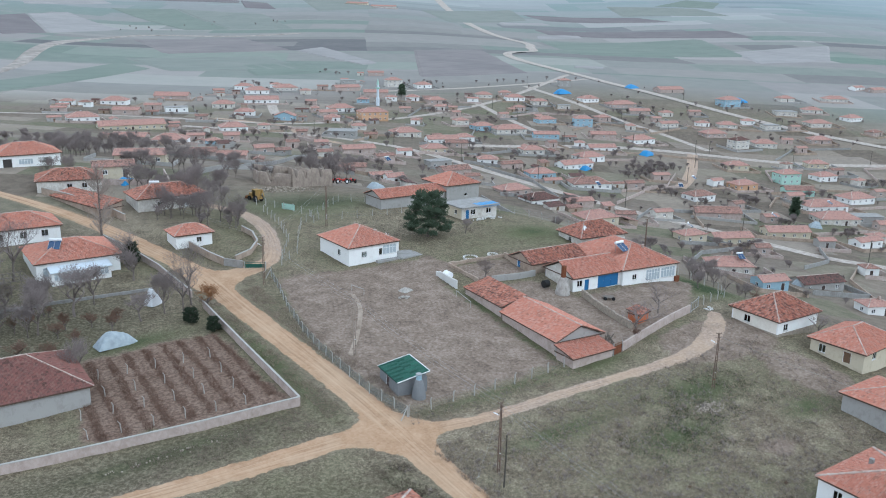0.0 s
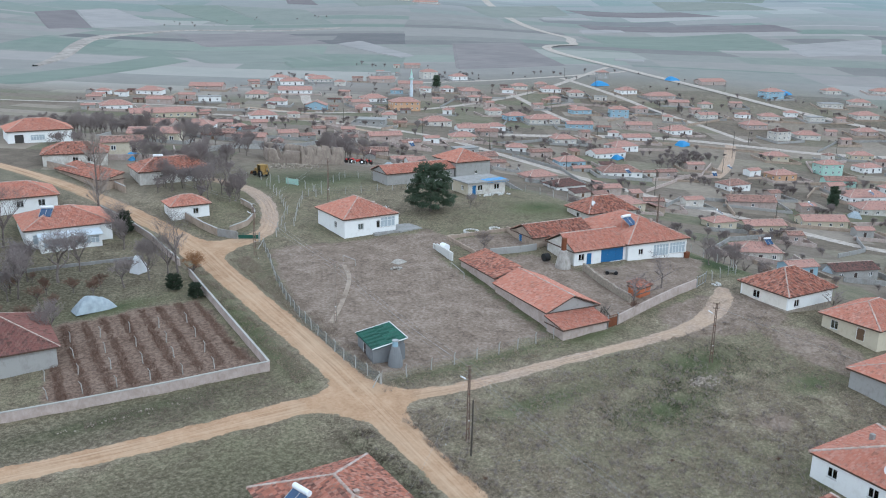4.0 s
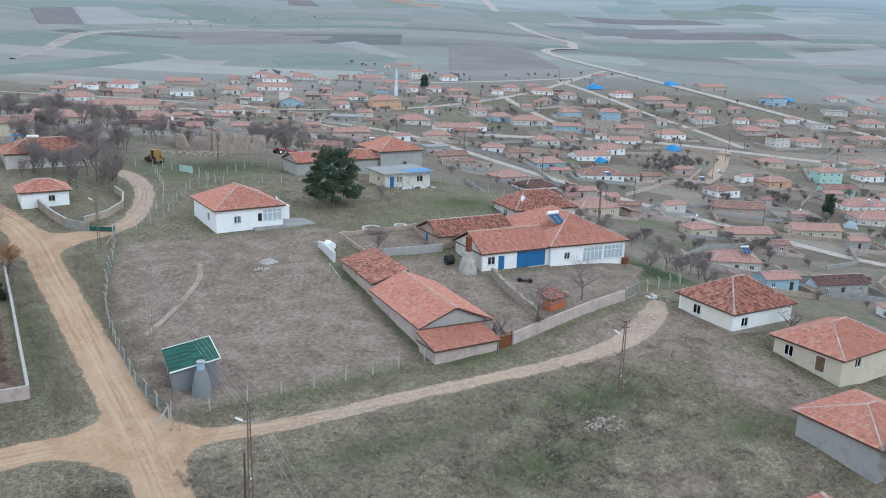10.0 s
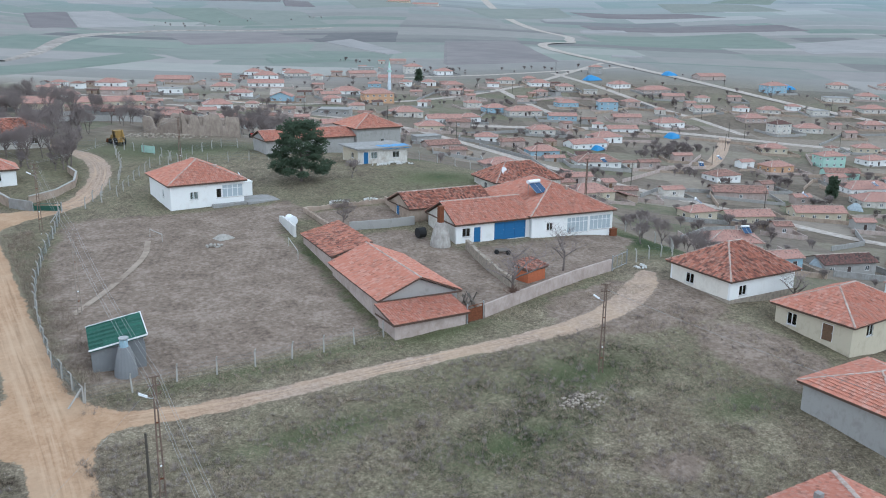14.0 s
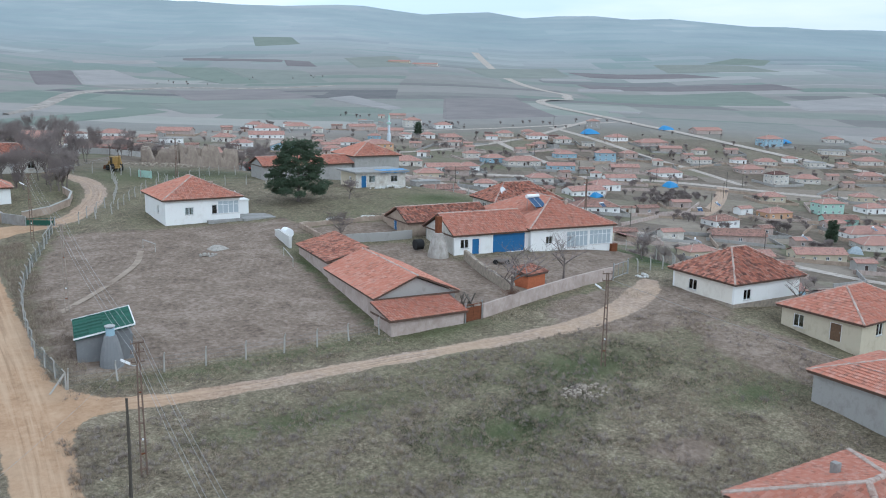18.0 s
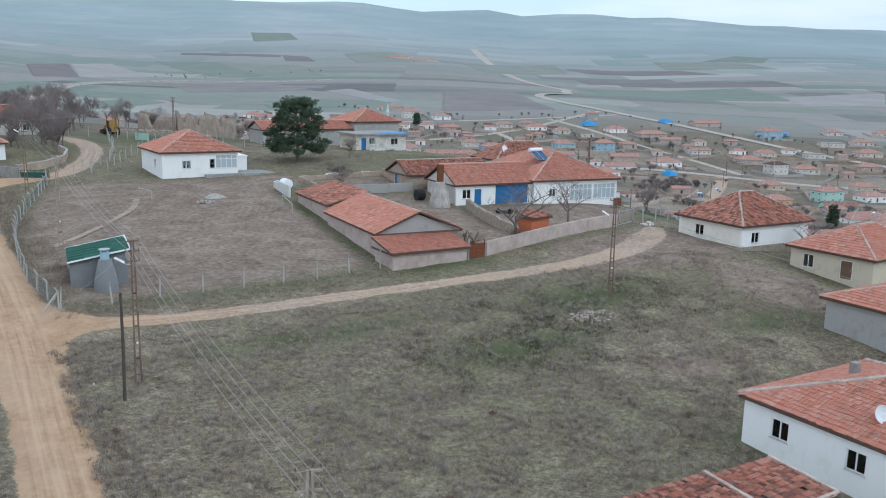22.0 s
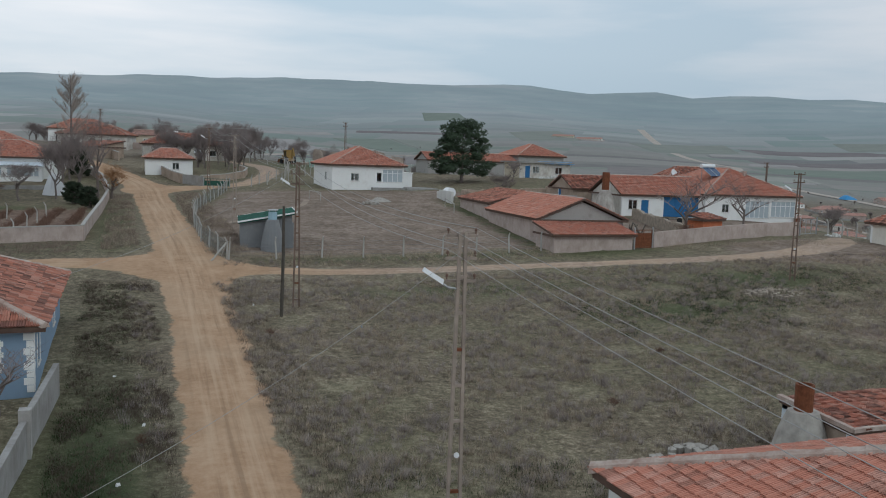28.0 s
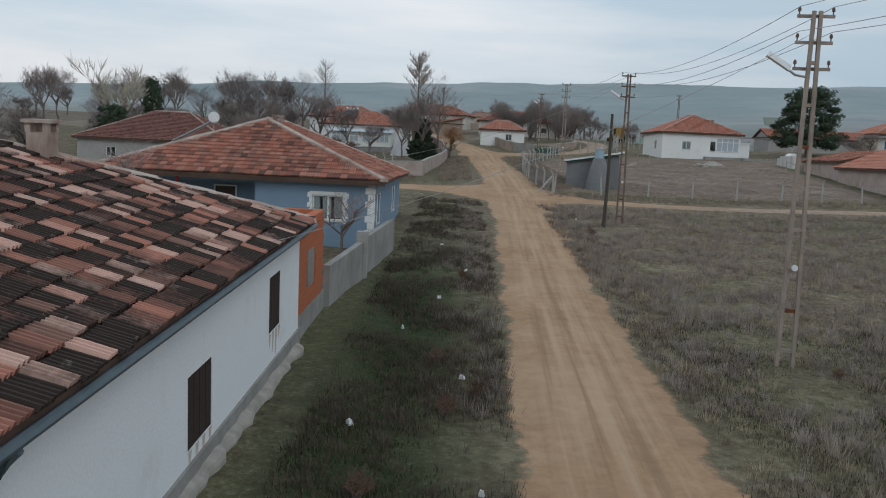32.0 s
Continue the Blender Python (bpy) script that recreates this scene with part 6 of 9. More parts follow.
# ---- fences ----
post_me = MB()
post_me.prism([(-0.06, -0.06, -0.3), (0.06, -0.06, -0.3), (0.06, 0.06, -0.3), (-0.06, 0.06, -0.3)], [(-0.05, -0.05, 1.35), (0.05, -0.05, 1.35), (0.05, 0.05, 1.35), (-0.05, 0.05, 1.35)])
post_me.prism([(-0.05, -0.05, 1.352), (0.05, -0.05, 1.352), (0.05, 0.05, 1.352), (-0.05, 0.05, 1.352)], [(-0.24, -0.04, 1.65), (-0.15, -0.04, 1.69), (-0.15, 0.04, 1.69), (-0.24, 0.04, 1.65)])
post_me = post_me.data("fence_post", M["fence_post"])
stake_me = MB().tube([(0, 0, -0.3), (0.01, 0, 1.0)], [0.06, 0.045], 5).data("stake", M["grey_wood"])


def fence(name, label, pts, gap, wires=4, height=1.35, me=None, group="", mesh_wire=False, seed=2):
    rng = random.Random(seed)
    root = thing(name, pose(pts[0][0], pts[0][1], gz(*pts[0])), label, "fence", group)
    inv = root.matrix_world.inverted()
    tops = []
    for (ax, ay), (bx, by) in zip(pts, pts[1:]):
        n = max(1, int(round(math.hypot(bx - ax, by - ay) / gap)))
        for i in range(n + (1 if (bx, by) == pts[-1] else 0)):
            x, y = ax + (bx - ax) * i / n, ay + (by - ay) * i / n
            tops.append(Vector((x, y, gz(x, y))))
            p = part("post", me or post_me, None, root)
            p.matrix_parent_inverse = inv
            p.matrix_basis = pose(x, y, tops[-1].z, rng.uniform(-4, 4), rng.uniform(-4, 4), math.degrees(math.atan2(by - ay, bx - ax)) + 90 + rng.uniform(-8, 8))
    if mesh_wire:
        sheet = MB()
        for a, b in zip(tops, tops[1:]):
            sheet.face([a + Vector((0, 0, 0.08)), b + Vector((0, 0, 0.08)), b + Vector((0, 0, height - 0.05)), a + Vector((0, 0, height - 0.05))])
        part("wire_mesh", sheet, M["wire_mesh"], root).matrix_parent_inverse = inv
    for k in range(wires):
        h = height * (k + 1) / wires - 0.04
        mb = MB()
        for a, b in zip(tops, tops[1:]):
            mid = (a + b) / 2 + Vector((0, 0, h - 0.03))
            mb.tube([a + Vector((0, 0, h)), mid, b + Vector((0, 0, h))], 0.008, 3, False)
        part("wire", mb, M["fence_wire"], root).matrix_parent_inverse = inv
    return root


fence("yard_fence", "leaning concrete fence posts with wire along the yard", [(57.2, 133), (55.3, 125), (53.2, 117), (51.6, 109), (50.7, 102), (50.3, 95), (50.2, 87), (51.5, 80.0)], 2.6, 3, mesh_wire=True, seed=1)
fence("yard_fence", "concrete posts and wire fence along the side track", [(51.6, 79.9), (58.7, 80.5), (68.5, 80.2), (77.5, 80.4)], 3.2, 4, seed=2)
fence("back_fence", "concrete posts and wire fence behind the white house", [(57.5, 136), (61, 137), (66, 141), (70, 149), (74, 156), (80, 156.5), (90, 154.5), (100, 153)], 3.0, 3, seed=3)
fence("crest_fence", "concrete posts and wire fence along the slope's edge", [(117, 150), (124, 143), (130, 132), (131, 118), (129, 104), (127, 93), (122, 88), (114, 86)], 3.2, 3, seed=4)
fence("ruin_fence", "wire fence up to the ruined stone house", [(66, 176), (72, 174), (77, 166), (79, 158)], 2.6, 3, seed=5)
fence("lane_fence", "wire fence beside the climbing lane", [(62.5, 140), (67.5, 148), (70, 158), (71, 168)], 2.8, 3, seed=6)
fence("meadow_fence", "wire fence below the green meadow", [(76, 157.8), (90, 170), (98, 166)], 3.2, 3, seed=7)
gp_ = thing("green_panel", pose(75.5, 168.6, gz(75.5, 168.6), 0, 0, -62), "green mesh fence panel beside the meadow", "panel")
part("mesh", MB().box(0, -0.02, 0.1, 3.4, 0.02, 1.3), M["teal"], gp_)
vg = [(18 + 3.6 * i + 0.4 * j, 95.5 + 5.2 * j - 0.55 * i) for i in range(6) for j in range(4)]
rng1 = random.Random(8)
for x, y in vg:
    st = solo("vine_stake", MB().tube([(0, 0, -0.3), (0.02, 0, 1.2), (0.22, 0.02, 1.55)], [0.07, 0.06, 0.05], 5), M["fence_post"], "bent pale post among the dry vines", "stake", "vine stakes", m=pose(x, y, gz(x, y), rng1.uniform(-5, 5), rng1.uniform(-5, 5), rng1.uniform(150, 210)))


# ---- power line ----
def power_pole(x, y, height, yaw, lamp=True, arms=2, steel="pole", name="power_pole", label="rust-streaked lattice steel power pole with a street lamp"):
    root = thing(name, pose(x, y, gz(x, y), 0, 0, yaw), label, "power pole", "street power poles")
    b, t = 0.18, 0.07
    for s in (-1, 1):
        leg = MB()
        leg.prism([(s * b - 0.038, -0.08, -0.5), (s * b + 0.038, -0.08, -0.5), (s * b + 0.038, 0.08, -0.5), (s * b - 0.038, 0.08, -0.5)], [(s * t - 0.04, -0.05, height), (s * t + 0.04, -0.05, height), (s * t + 0.04, 0.05, height), (s * t - 0.04, 0.05, height)])
        part("leg", leg, M[steel], root)
    n = int(height / 0.95)
    for i in range(n):
        z = 0.4 + i * (height - 0.6) / n
        w = b + (t - b) * (z / height)
        part("rung", MB().box(-w + 0.03, -0.045, z - 0.04, w - 0.03, 0.045, z + 0.04), M["rust"] if i % 4 == 1 else M[steel], root)
    for k in range(arms):
        z = height - 0.1 - k * 0.58
        arm = part("crossarm", MB().box(-0.4, 0.07, z - 0.035, 0.4, 0.13, z + 0.035), M[steel], root)
        for xx in (-0.36, 0.36):
            part("insulator", MB().lathe((xx, 0.1, z + 0.04), [(0.015, 0), (0.015, 0.06), (0.038, 0.07), (0.038, 0.12), (0.02, 0.16), (0, 0.16)], 8), M["insulator"], arm)
    if lamp:
        z = height - 1.35
        arm = part("lamp_arm", MB().tube([(-0.1, 0, z - 0.1), (-0.35, 0, z - 0.06), (-0.55, 0, z + 0.08)], 0.03, 6), M["steel"], root)
        hd = MB()
        hd.prism([(-1.0, -0.12, z + 0.34), (-0.5, -0.1, z + 0.02), (-0.5, 0.1, z + 0.02), (-1.0, 0.12, z + 0.34)], [(-0.95, -0.09, z + 0.44), (-0.46, -0.07, z + 0.14), (-0.46, 0.07, z + 0.14), (-0.95, 0.09, z + 0.44)])
        part("lamp_head", hd, M["tank"], arm, "white street lamp head")
    part("reflector", MB().tube([(0, -0.12, 2.35), (0, -0.16, 2.35)], 0.07, 10), M["tank"], root)
    return root


POLES = {"c": (52.4, 35.6, 8.1, -8), "a": (53.8, 65.0, 8.4, 0), "b": (90.6, 65.4, 7.9, -30), "p": (54.1, 97.8, 8.3, 0), "g": (54.6, 130, 8.4, 0), "n": (78.1, 152.7, 8.5, 0), "f": (128, 112, 8.4, 0), "s": (50.5, -2, 8.2, 0), "u": (40.5, 180, 8.3, 20)}
for key, (x, y, h, yaw) in POLES.items():
    power_pole(x, y, h, yaw, key in "cabg", 3 if key in "cagps" else 2, "pole" if key in "csp" else "rust_pole")
wp = thing("wooden_pole", pose(52.5, 62.4, gz(52.5, 62.4), 0.3, 0.5, 0), "dark weathered wooden pole beside the track", "pole")
part("shaft", MB().tube([(0, 0, -0.5), (0.03, 0, 3), (0, 0, 6.1)], [0.1, 0.09, 0.07], 8), M["pole_wood"], wp)


def top_of(key, dx=0.0, k=0, dz=0.1):
    x, y, h, yaw = POLES[key]
    a = radians(yaw)
    return Vector((x + dx * math.cos(a), y + dx * math.sin(a), gz(x, y) + h + dz - k * 0.55))


def overhead(label, spans, sag=0.5, r=0.009, mat="cable_pale", name="overhead_line"):
    root = thing(name, pose(*spans[0][0]), label, "cable")
    inv = root.matrix_world.inverted()
    for a, b in spans:
        mb = MB()
        mb.tube([a.lerp(b, i / 14) - Vector((0, 0, sag * 4 * (i / 14) * (1 - i / 14))) for i in range(15)], r, 4, False)
        part("wire", mb, M[mat], root).matrix_parent_inverse = inv


for a, b in (("s", "c"), ("c", "a"), ("a", "p"), ("p", "g")):
    overhead("four thin sagging bare power lines between street poles", [(top_of(a, dx, k), top_of(b, dx, k)) for dx, k in ((-0.36, 0), (0.36, 0), (-0.36, 1), (0.36, 1))], 0.55, 0.007 if a == "s" else 0.009)
overhead("single service cable from the lamp pole to the houses", [(top_of("b", 0, 1), Vector((107, 36, gz(107, 36) + 4.5)))], 0.6, 0.014)
overhead("service cable dropping from pole to the blue house", [(top_of("a", 0, 1), Vector((41.0, 55.0, 3.4)))], 0.5, 0.008)
overhead("service cable from street pole to the houses down the street", [(top_of("c", 0, 1), Vector((41.25, 30.8, 2.1)))], 0.4, 0.006)
overhead("power lines from the gate pole to the back pole", [(top_of("g", dx, 0), top_of("n", dx, 0)) for dx in (-0.5, 0.5)], 0.6)
overhead("power lines climbing the upper street", [(top_of("g", dx, 0), top_of("u", dx, 0)) for dx in (-0.5, 0.5)], 0.8)


# ---- dishes, heaters and clutter ----
def dish(x, y, z, yaw, r=0.4, label="round white satellite dish on a bent steel arm"):
    root = thing("satellite_dish", pose(x, y, z, 0, 0, yaw), label, "satellite dish")
    tilt = pose(0, 0, 0.55, 65)
    bowl = MB().lathe((0, 0, 0), [(0.0, 0.0), (r * 0.4, 0.015), (r * 0.75, 0.06), (r, 0.12), (r * 0.97, 0.135), (r * 0.73, 0.075), (r * 0.38, 0.03), (0, 0.018)], 20)
    b = part("bowl", bowl, M["dish"], root)
    b.matrix_local = tilt
    part("arm", MB().beam((0, -r * 0.95, 0.1), (0, -0.05, r * 1.25), 0.03).box(-0.04, -0.1, r * 1.2, 0.04, 0.02, r * 1.35), M["steel"], b)
    part("mast", MB().tube([(0, 0.05, -0.1), (0, 0.05, 0.55)], 0.025, 6), M["steel"], root)
    return root


def heater(x, y, z, yaw, label="solar water heater with blue panel and white tank on the roof"):
    root = thing("solar_heater", pose(x, y, z, 0, 0, yaw), label, "solar heater", "roof solar heaters")
    p = part("panel", MB().prism([(-0.95, -1.0, 0.25), (0.95, -1.0, 0.25), (0.95, 0.75, 1.25), (-0.95, 0.75, 1.25)], [(-0.95, -1.04, 0.32), (0.95, -1.04, 0.32), (0.95, 0.71, 1.32), (-0.95, 0.71, 1.32)]), M["panel"], root)
    for s in (-0.97, 0, 0.97):
        part("panel_rail", MB().beam((s, -1.03, 0.3), (s, 0.74, 1.31), 0.06), M["steel"], p)
    part("tank", MB().tube([(-1.0, 0.85, 1.5), (1.0, 0.85, 1.5)], 0.26, 14), M["tank"], root)
    for s in (-0.85, 0.85):
        part("leg", MB().beam((s, 0.85, -0.5), (s, 0.85, 1.3), 0.05).beam((s, -0.95, -0.1), (s, -0.95, 0.3), 0.05), M["steel"], root)
    return root


heater(112.2, 103.4, 7.9, 3)
heater(26.5, 152.5, 8.5, -25)
heater(52.5, 182.5, 10.9, -20)
heater(31.7, 57.5, 3.5, -74, "solar water heater with white tank on the blue house roof")
dish(82.0, 37.0, 2.22, -20, 0.46)
dish(117.2, 118.2, 7.6, 20, 0.7)
dish(56.6, 174.5, gz(56.6, 174.5) + 1.2, 0, 0.6)
dish(82.2, 136, 7.05, 60, 0.4, "small satellite dish on the annex roof")
tk = thing("water_tank", pose(82.1, 115.2, gz(82, 115)), "round white water tank behind the block stack", "tank")
part("shell", MB().tube([(0.2, -0.5, 0.95), (0.2, 1.0, 0.95)], 0.6, 16), M["tank"], tk)
part("stand", MB().box(-0.3, -0.4, 0, 0.7, 0.9, 0.4), M["grey_wood"], tk)


def tarp_heap(name, label, x, y, lx, ly, h, mat, yaw=0.0, seed=3):
    """Something bulky under a sheet: a lumpy hump with folds."""
    rng = np.random.default_rng(seed)
    n, m = 26, 18
    u, v = np.meshgrid(np.linspace(-1, 1, n), np.linspace(-1, 1, m), indexing="ij")
    e = np.maximum(np.abs(u) ** 3.5, np.abs(v) ** 3.0)
    z = h * (1 - e) * (0.85 + 0.15 * np.cos(u * 3 + 1)) + 0.05 * np.sin(u * 14 + 3 * v) * (1 - e) + rng.normal(0, 0.03, u.shape) * (1 - e)
    x2, y2 = u * lx / 2 * (1 - 0.12 * (1 - e)), v * ly / 2 * (1 - 0.12 * (1 - e))
    ix = np.arange(n * m).reshape(n, m)
    f = np.stack([ix[:-1, :-1], ix[1:, :-1], ix[1:, 1:], ix[:-1, 1:]], -1).reshape(-1, 4)
    ob = new(name, np_mesh(name, np.stack([x2, y2, z - 0.03], -1).reshape(-1, 3), f, M[mat]))
    ob.matrix_world = pose(x, y, gz(x, y), 0, 0, yaw)
    ob.data.polygons.foreach_set("use_smooth", np.ones(len(ob.data.polygons), bool))
    return tagged(ob, label, "tarp heap")


tarp_heap("covered_car", "grey tarp draped over a parked car in the garden", 27.6, 120.0, 5.8, 2.6, 2.1, "tarp_grey", 8)
tarp_heap("wrapped_bundle", "tall bundle wrapped in white plastic among bare shrubs", 36.4, 131.5, 2.4, 2.0, 2.7, "dish", 30, 9)
tarp_heap("sand_heap", "low heap of pale sand in the yard", 73.3, 114.9, 2.2, 1.8, 0.5, "white_stone", 20, 4)
tarp_heap("hay_tarp", "blue tarp over a hay heap by the barn", 52.0, 202.0, 5.0, 3.4, 1.6, "tarp_blue", 30, 5)
tarp_heap("firewood_heap", "heap of firewood under pale sheets near the ruin", 120.5, 205, 5.0, 4.0, 2.2, "tarp_grey", 10, 6)
rng2 = random.Random(12)
pg = thing("pergola", pose(16.5, 146.5, gz(16.5, 146.5), 0, 0, 4), "weathered wooden vine pergola in the house garden", "pergola")
for px in (-4, -1.4, 1.4, 4):
    for py in (-2.5, 2.5):
        part("post", MB().box(px - 0.07, py - 0.07, -0.4, px + 0.07, py + 0.07, 2.3), M["grey_wood"], pg)
for py in (-2.5, 0, 2.5):
    part("beam", MB().box(-4.3, py - 0.05, 2.3, 4.3, py + 0.05, 2.42), M["grey_wood"], pg)
for k_ in range(13):
    part("slat", MB().box(-4.2 + k_ * 0.7, -2.9, 2.422, -4.13 + k_ * 0.7, 2.9, 2.48), M["grey_wood"], pg)
for bx_, by_ in ((51.5, 80.0), (57.2, 133.0)):
    bc = thing("corner_brace", pose(bx_, by_, gz(bx_, by_), 0, 0, 20), "two slanting concrete props at the fence corner", "prop", "fence props")
    part("prop", MB().beam((-1.3, 0, -0.1), (-0.08, 0, 1.25), 0.1), M["fence_post"], bc)
    part("prop", MB().beam((0.08, 1.2, -0.1), (0, 0.1, 1.2), 0.1), M["fence_post"], bc)


def stones(name, label, x, y, rx, ry, n, size, mat="stone", category="stones"):
    """A scatter of angular stones, each its own part."""
    root = thing(name, pose(x, y, gz(x, y)), label, category)
    for i in range(n):
        a, q = rng2.uniform(0, math.tau), math.sqrt(rng2.random())
        px, py = x + math.cos(a) * q * rx, y + math.sin(a) * q * ry
        s = size * rng2.uniform(0.5, 1.3)
        mb = MB()
        lift = (1 - q) * size * 1.0
        ring = [(s * rng2.uniform(0.35, 0.7) * math.cos(t), s * rng2.uniform(0.35, 0.7) * math.sin(t)) for t in (0, 0.9, 2.0, 3.1, 4.1, 5.3)]
        r2 = [(u * rng2.uniform(0.8, 1.05), v * rng2.uniform(0.8, 1.05), lift + s * rng2.uniform(0.12, 0.28)) for u, v in ring]
        mb.prism([(u * 0.8, v * 0.8, lift - 0.12 - 0.1 * s) for u, v in ring], r2)
        top = (s * rng2.uniform(-0.15, 0.15), s * rng2.uniform(-0.15, 0.15), lift + s * rng2.uniform(0.36, 0.5))
        for e in range(6):
            mb.face([r2[e], r2[(e + 1) % 6], top])
        st = part("stone", mb, M[mat], root)
        st.location = (px - x, py - y, gz(px, py) - gz(x, y))
    return root


stones("rubble_heap", "low heap of grey rubble in the meadow", 86.0, 62.2, 2.3, 1.3, 70, 0.3)
stones("stone_pile", "pile of pale field stones beside the oven", 62.8, 39.4, 1.6, 1.0, 45, 0.35, "white_stone")
stones("roadside_stones", "broken blocks and stones at the roadside", 53.4, 29.3, 1.0, 1.6, 12, 0.3, "stone")
stones("broken_blocks", "heap of broken white blocks beside the street", 52.9, 27.0, 0.9, 0.9, 22, 0.3, "white_stone")
stones("verge_stones", "pale stones scattered along the garden wall", 26, 86.8, 9, 0.8, 36, 0.2, "stone")
stones("yard_stones", "stones and slabs lying in the yard", 71.2, 112.3, 1.3, 0.6, 16, 0.4, "white_stone")
stones("slope_stones", "broken stone lying in front of the flat house", 110, 140.2, 4.0, 0.8, 40, 0.4, "block")
stones("gate_stones", "pale stones beside the yard gate", 113.2, 84.2, 1.0, 0.7, 16, 0.35, "block")
for i, (x, y) in enumerate([(51.4, 65.4), (44.2, 41), (45.0, 46), (43.4, 37), (44.9, 33), (44.0, 52), (54.4, 128), (56.3, 59.4), (43.0, 30), (45.2, 27.5)]):
    q = 0.05 + 0.02 * (i % 3)
    solo("litter", MB().prism([(-q, -q * .6, -.02), (q, -q * .5, -.02), (q * .8, q * .6, -.02), (-q * .9, q * .5, -.02)], [(-q * .7, -q * .4, .05), (q * .6, -q * .3, .08), (q * .5, q * .4, .05), (-q * .6, q * .3, .07)]), M["tarp_blue"] if i == 7 else M["litter"],
         "crumpled plastic litter on the verge" if i != 7 else "blue plastic scrap in the meadow", "litter", m=pose(x, y, gz(x, y) + 0.02, 0, 0, i * 37))
for x, y, r in ((91.9, 121.9, 1.3), (96.3, 120.9, 0.9)):
    rg = thing("stone_ring", pose(x, y, gz(x, y)), "low ring of whitewashed stones in the grass", "ring", "stone rings")
    n = int(r * 14)
    for i in range(n):
        a = i * math.tau / n
        part("stone", MB().box(-0.16, -0.1, -0.1, 0.16, 0.1, 0.28), M["block"], rg).matrix_local = pose(r * math.cos(a), r * math.sin(a), 0, 0, 0, math.degrees(a) + 90)
br = thing("brick_coop", pose(98.6, 86.4, gz(98.6, 86.4), 0, 0, 12), "small red brick coop with old tiles on top", "coop")
part("wall", MB().box(-1.4, -1.0, -0.2, 1.4, 1.0, 1.45), M["brick"], br)
roof(br, "shed_y", -1.65, -1.25, 1.65, 1.25, 1.5, 0.45, "tile_worn", 1, loose=0.6, seed=77)
wl = thing("wood_stack", pose(88.2, 82.6, gz(88.2, 82.6)), "tangle of old timber behind the gate", "timber")
for i in range(14):
    part("log", MB().beam((rng2.uniform(-1, 1), rng2.uniform(-1, 1), 0.1), (rng2.uniform(-1, 1), rng2.uniform(-1, 1), rng2.uniform(0.6, 1.9)), 0.09), M["grey_wood"], wl)
pl_ = thing("old_trailer", pose(101.3, 95.5, gz(101, 95), 0, 0, -35), "grey wooden pallets and a plough frame by the garage", "farm gear")
for i in range(5):
    part("plank", MB().box(-0.9, -0.6 + i * 0.28, 0.35, 0.9, -0.4 + i * 0.28, 0.45), M["grey_wood"], pl_)
for s in (-0.7, 0.7):
    part("wheel", MB().tube([(s, -0.75, 0.3), (s, -0.6, 0.3)], 0.3, 14), M["rubber"], pl_)
ty = thing("black_tank", pose(95.0, 104.3, gz(95, 104)), "black round water tank beside the oven", "tank")
part("shell", MB().tube([(-0.5, 0, 0.7), (0.5, 0, 0.7)], 0.65, 16), M["rubber"], ty)
part("cradle", MB().box(-0.4, -0.4, -0.1, 0.4, 0.4, 0.1), M["grey_wood"], ty)
pb = thing("red_crate", pose(120.6, 97.6, gz(120.6, 97.6)), "faded red box standing by the veranda", "box")
part("body", MB().box(-0.5, -0.35, 0, 0.5, 0.35, 0.95), M["rust"], pb)
part("lid", MB().box(-0.53, -0.38, 0.952, 0.53, 0.38, 1.02), M["rust"], pb)
for pts in ([(65.6, 119.6), (66.4, 116.8)], [(79.2, 108.5), (78.4, 103.5)]):
    rl = thing("rail", pose(*pts[0], gz(*pts[0])), "pale bent pipe rail standing in the yard", "rail")
    a, b = Vector((0, 0, 0)), Vector((pts[1][0] - pts[0][0], pts[1][1] - pts[0][1], gz(*pts[1]) - gz(*pts[0])))
    part("pipe", MB().tube([a, a + Vector((0, 0, 1)), b + Vector((0, 0, 1)), b], 0.05, 6), M["fence_post"], rl)


# ---- machines near the ruin ----
def tractor(x, y, yaw):
    root = thing("tractor", pose(x, y, gz(x, y), 0, 0, yaw), "small red farm tractor parked on the grass", "tractor", "red farm machines")
    part("hood", MB().box(0.1, -0.35, 0.7, 1.6, 0.35, 1.25), M["red_paint"], root)
    part("fender", MB().box(-0.9, -0.85, 0.9, 0.0, -0.45, 1.3).box(-0.9, 0.45, 0.9, 0.0, 0.85, 1.3), M["red_paint"], root)
    part("seat", MB().box(-0.7, -0.25, 1.0, -0.3, 0.25, 1.5), M["rubber"], root)
    part("exhaust", MB().tube([(1.0, 0.2, 1.2), (1.0, 0.2, 2.0)], 0.05, 6), M["rust"], root)
    for px, r, w in ((-0.5, 0.68, 0.36), (1.35, 0.38, 0.22)):
        for s in (-1, 1):
            wh_ = part("wheel", MB().tube([(px, s * 0.6, r), (px, s * (0.6 + w), r)], r, 16), M["rubber"], root)
            part("rim", MB().tube([(px, s * (0.6 + w), r), (px, s * (0.62 + w), r)], r * 0.5, 12), M["tank"], wh_)
    return root


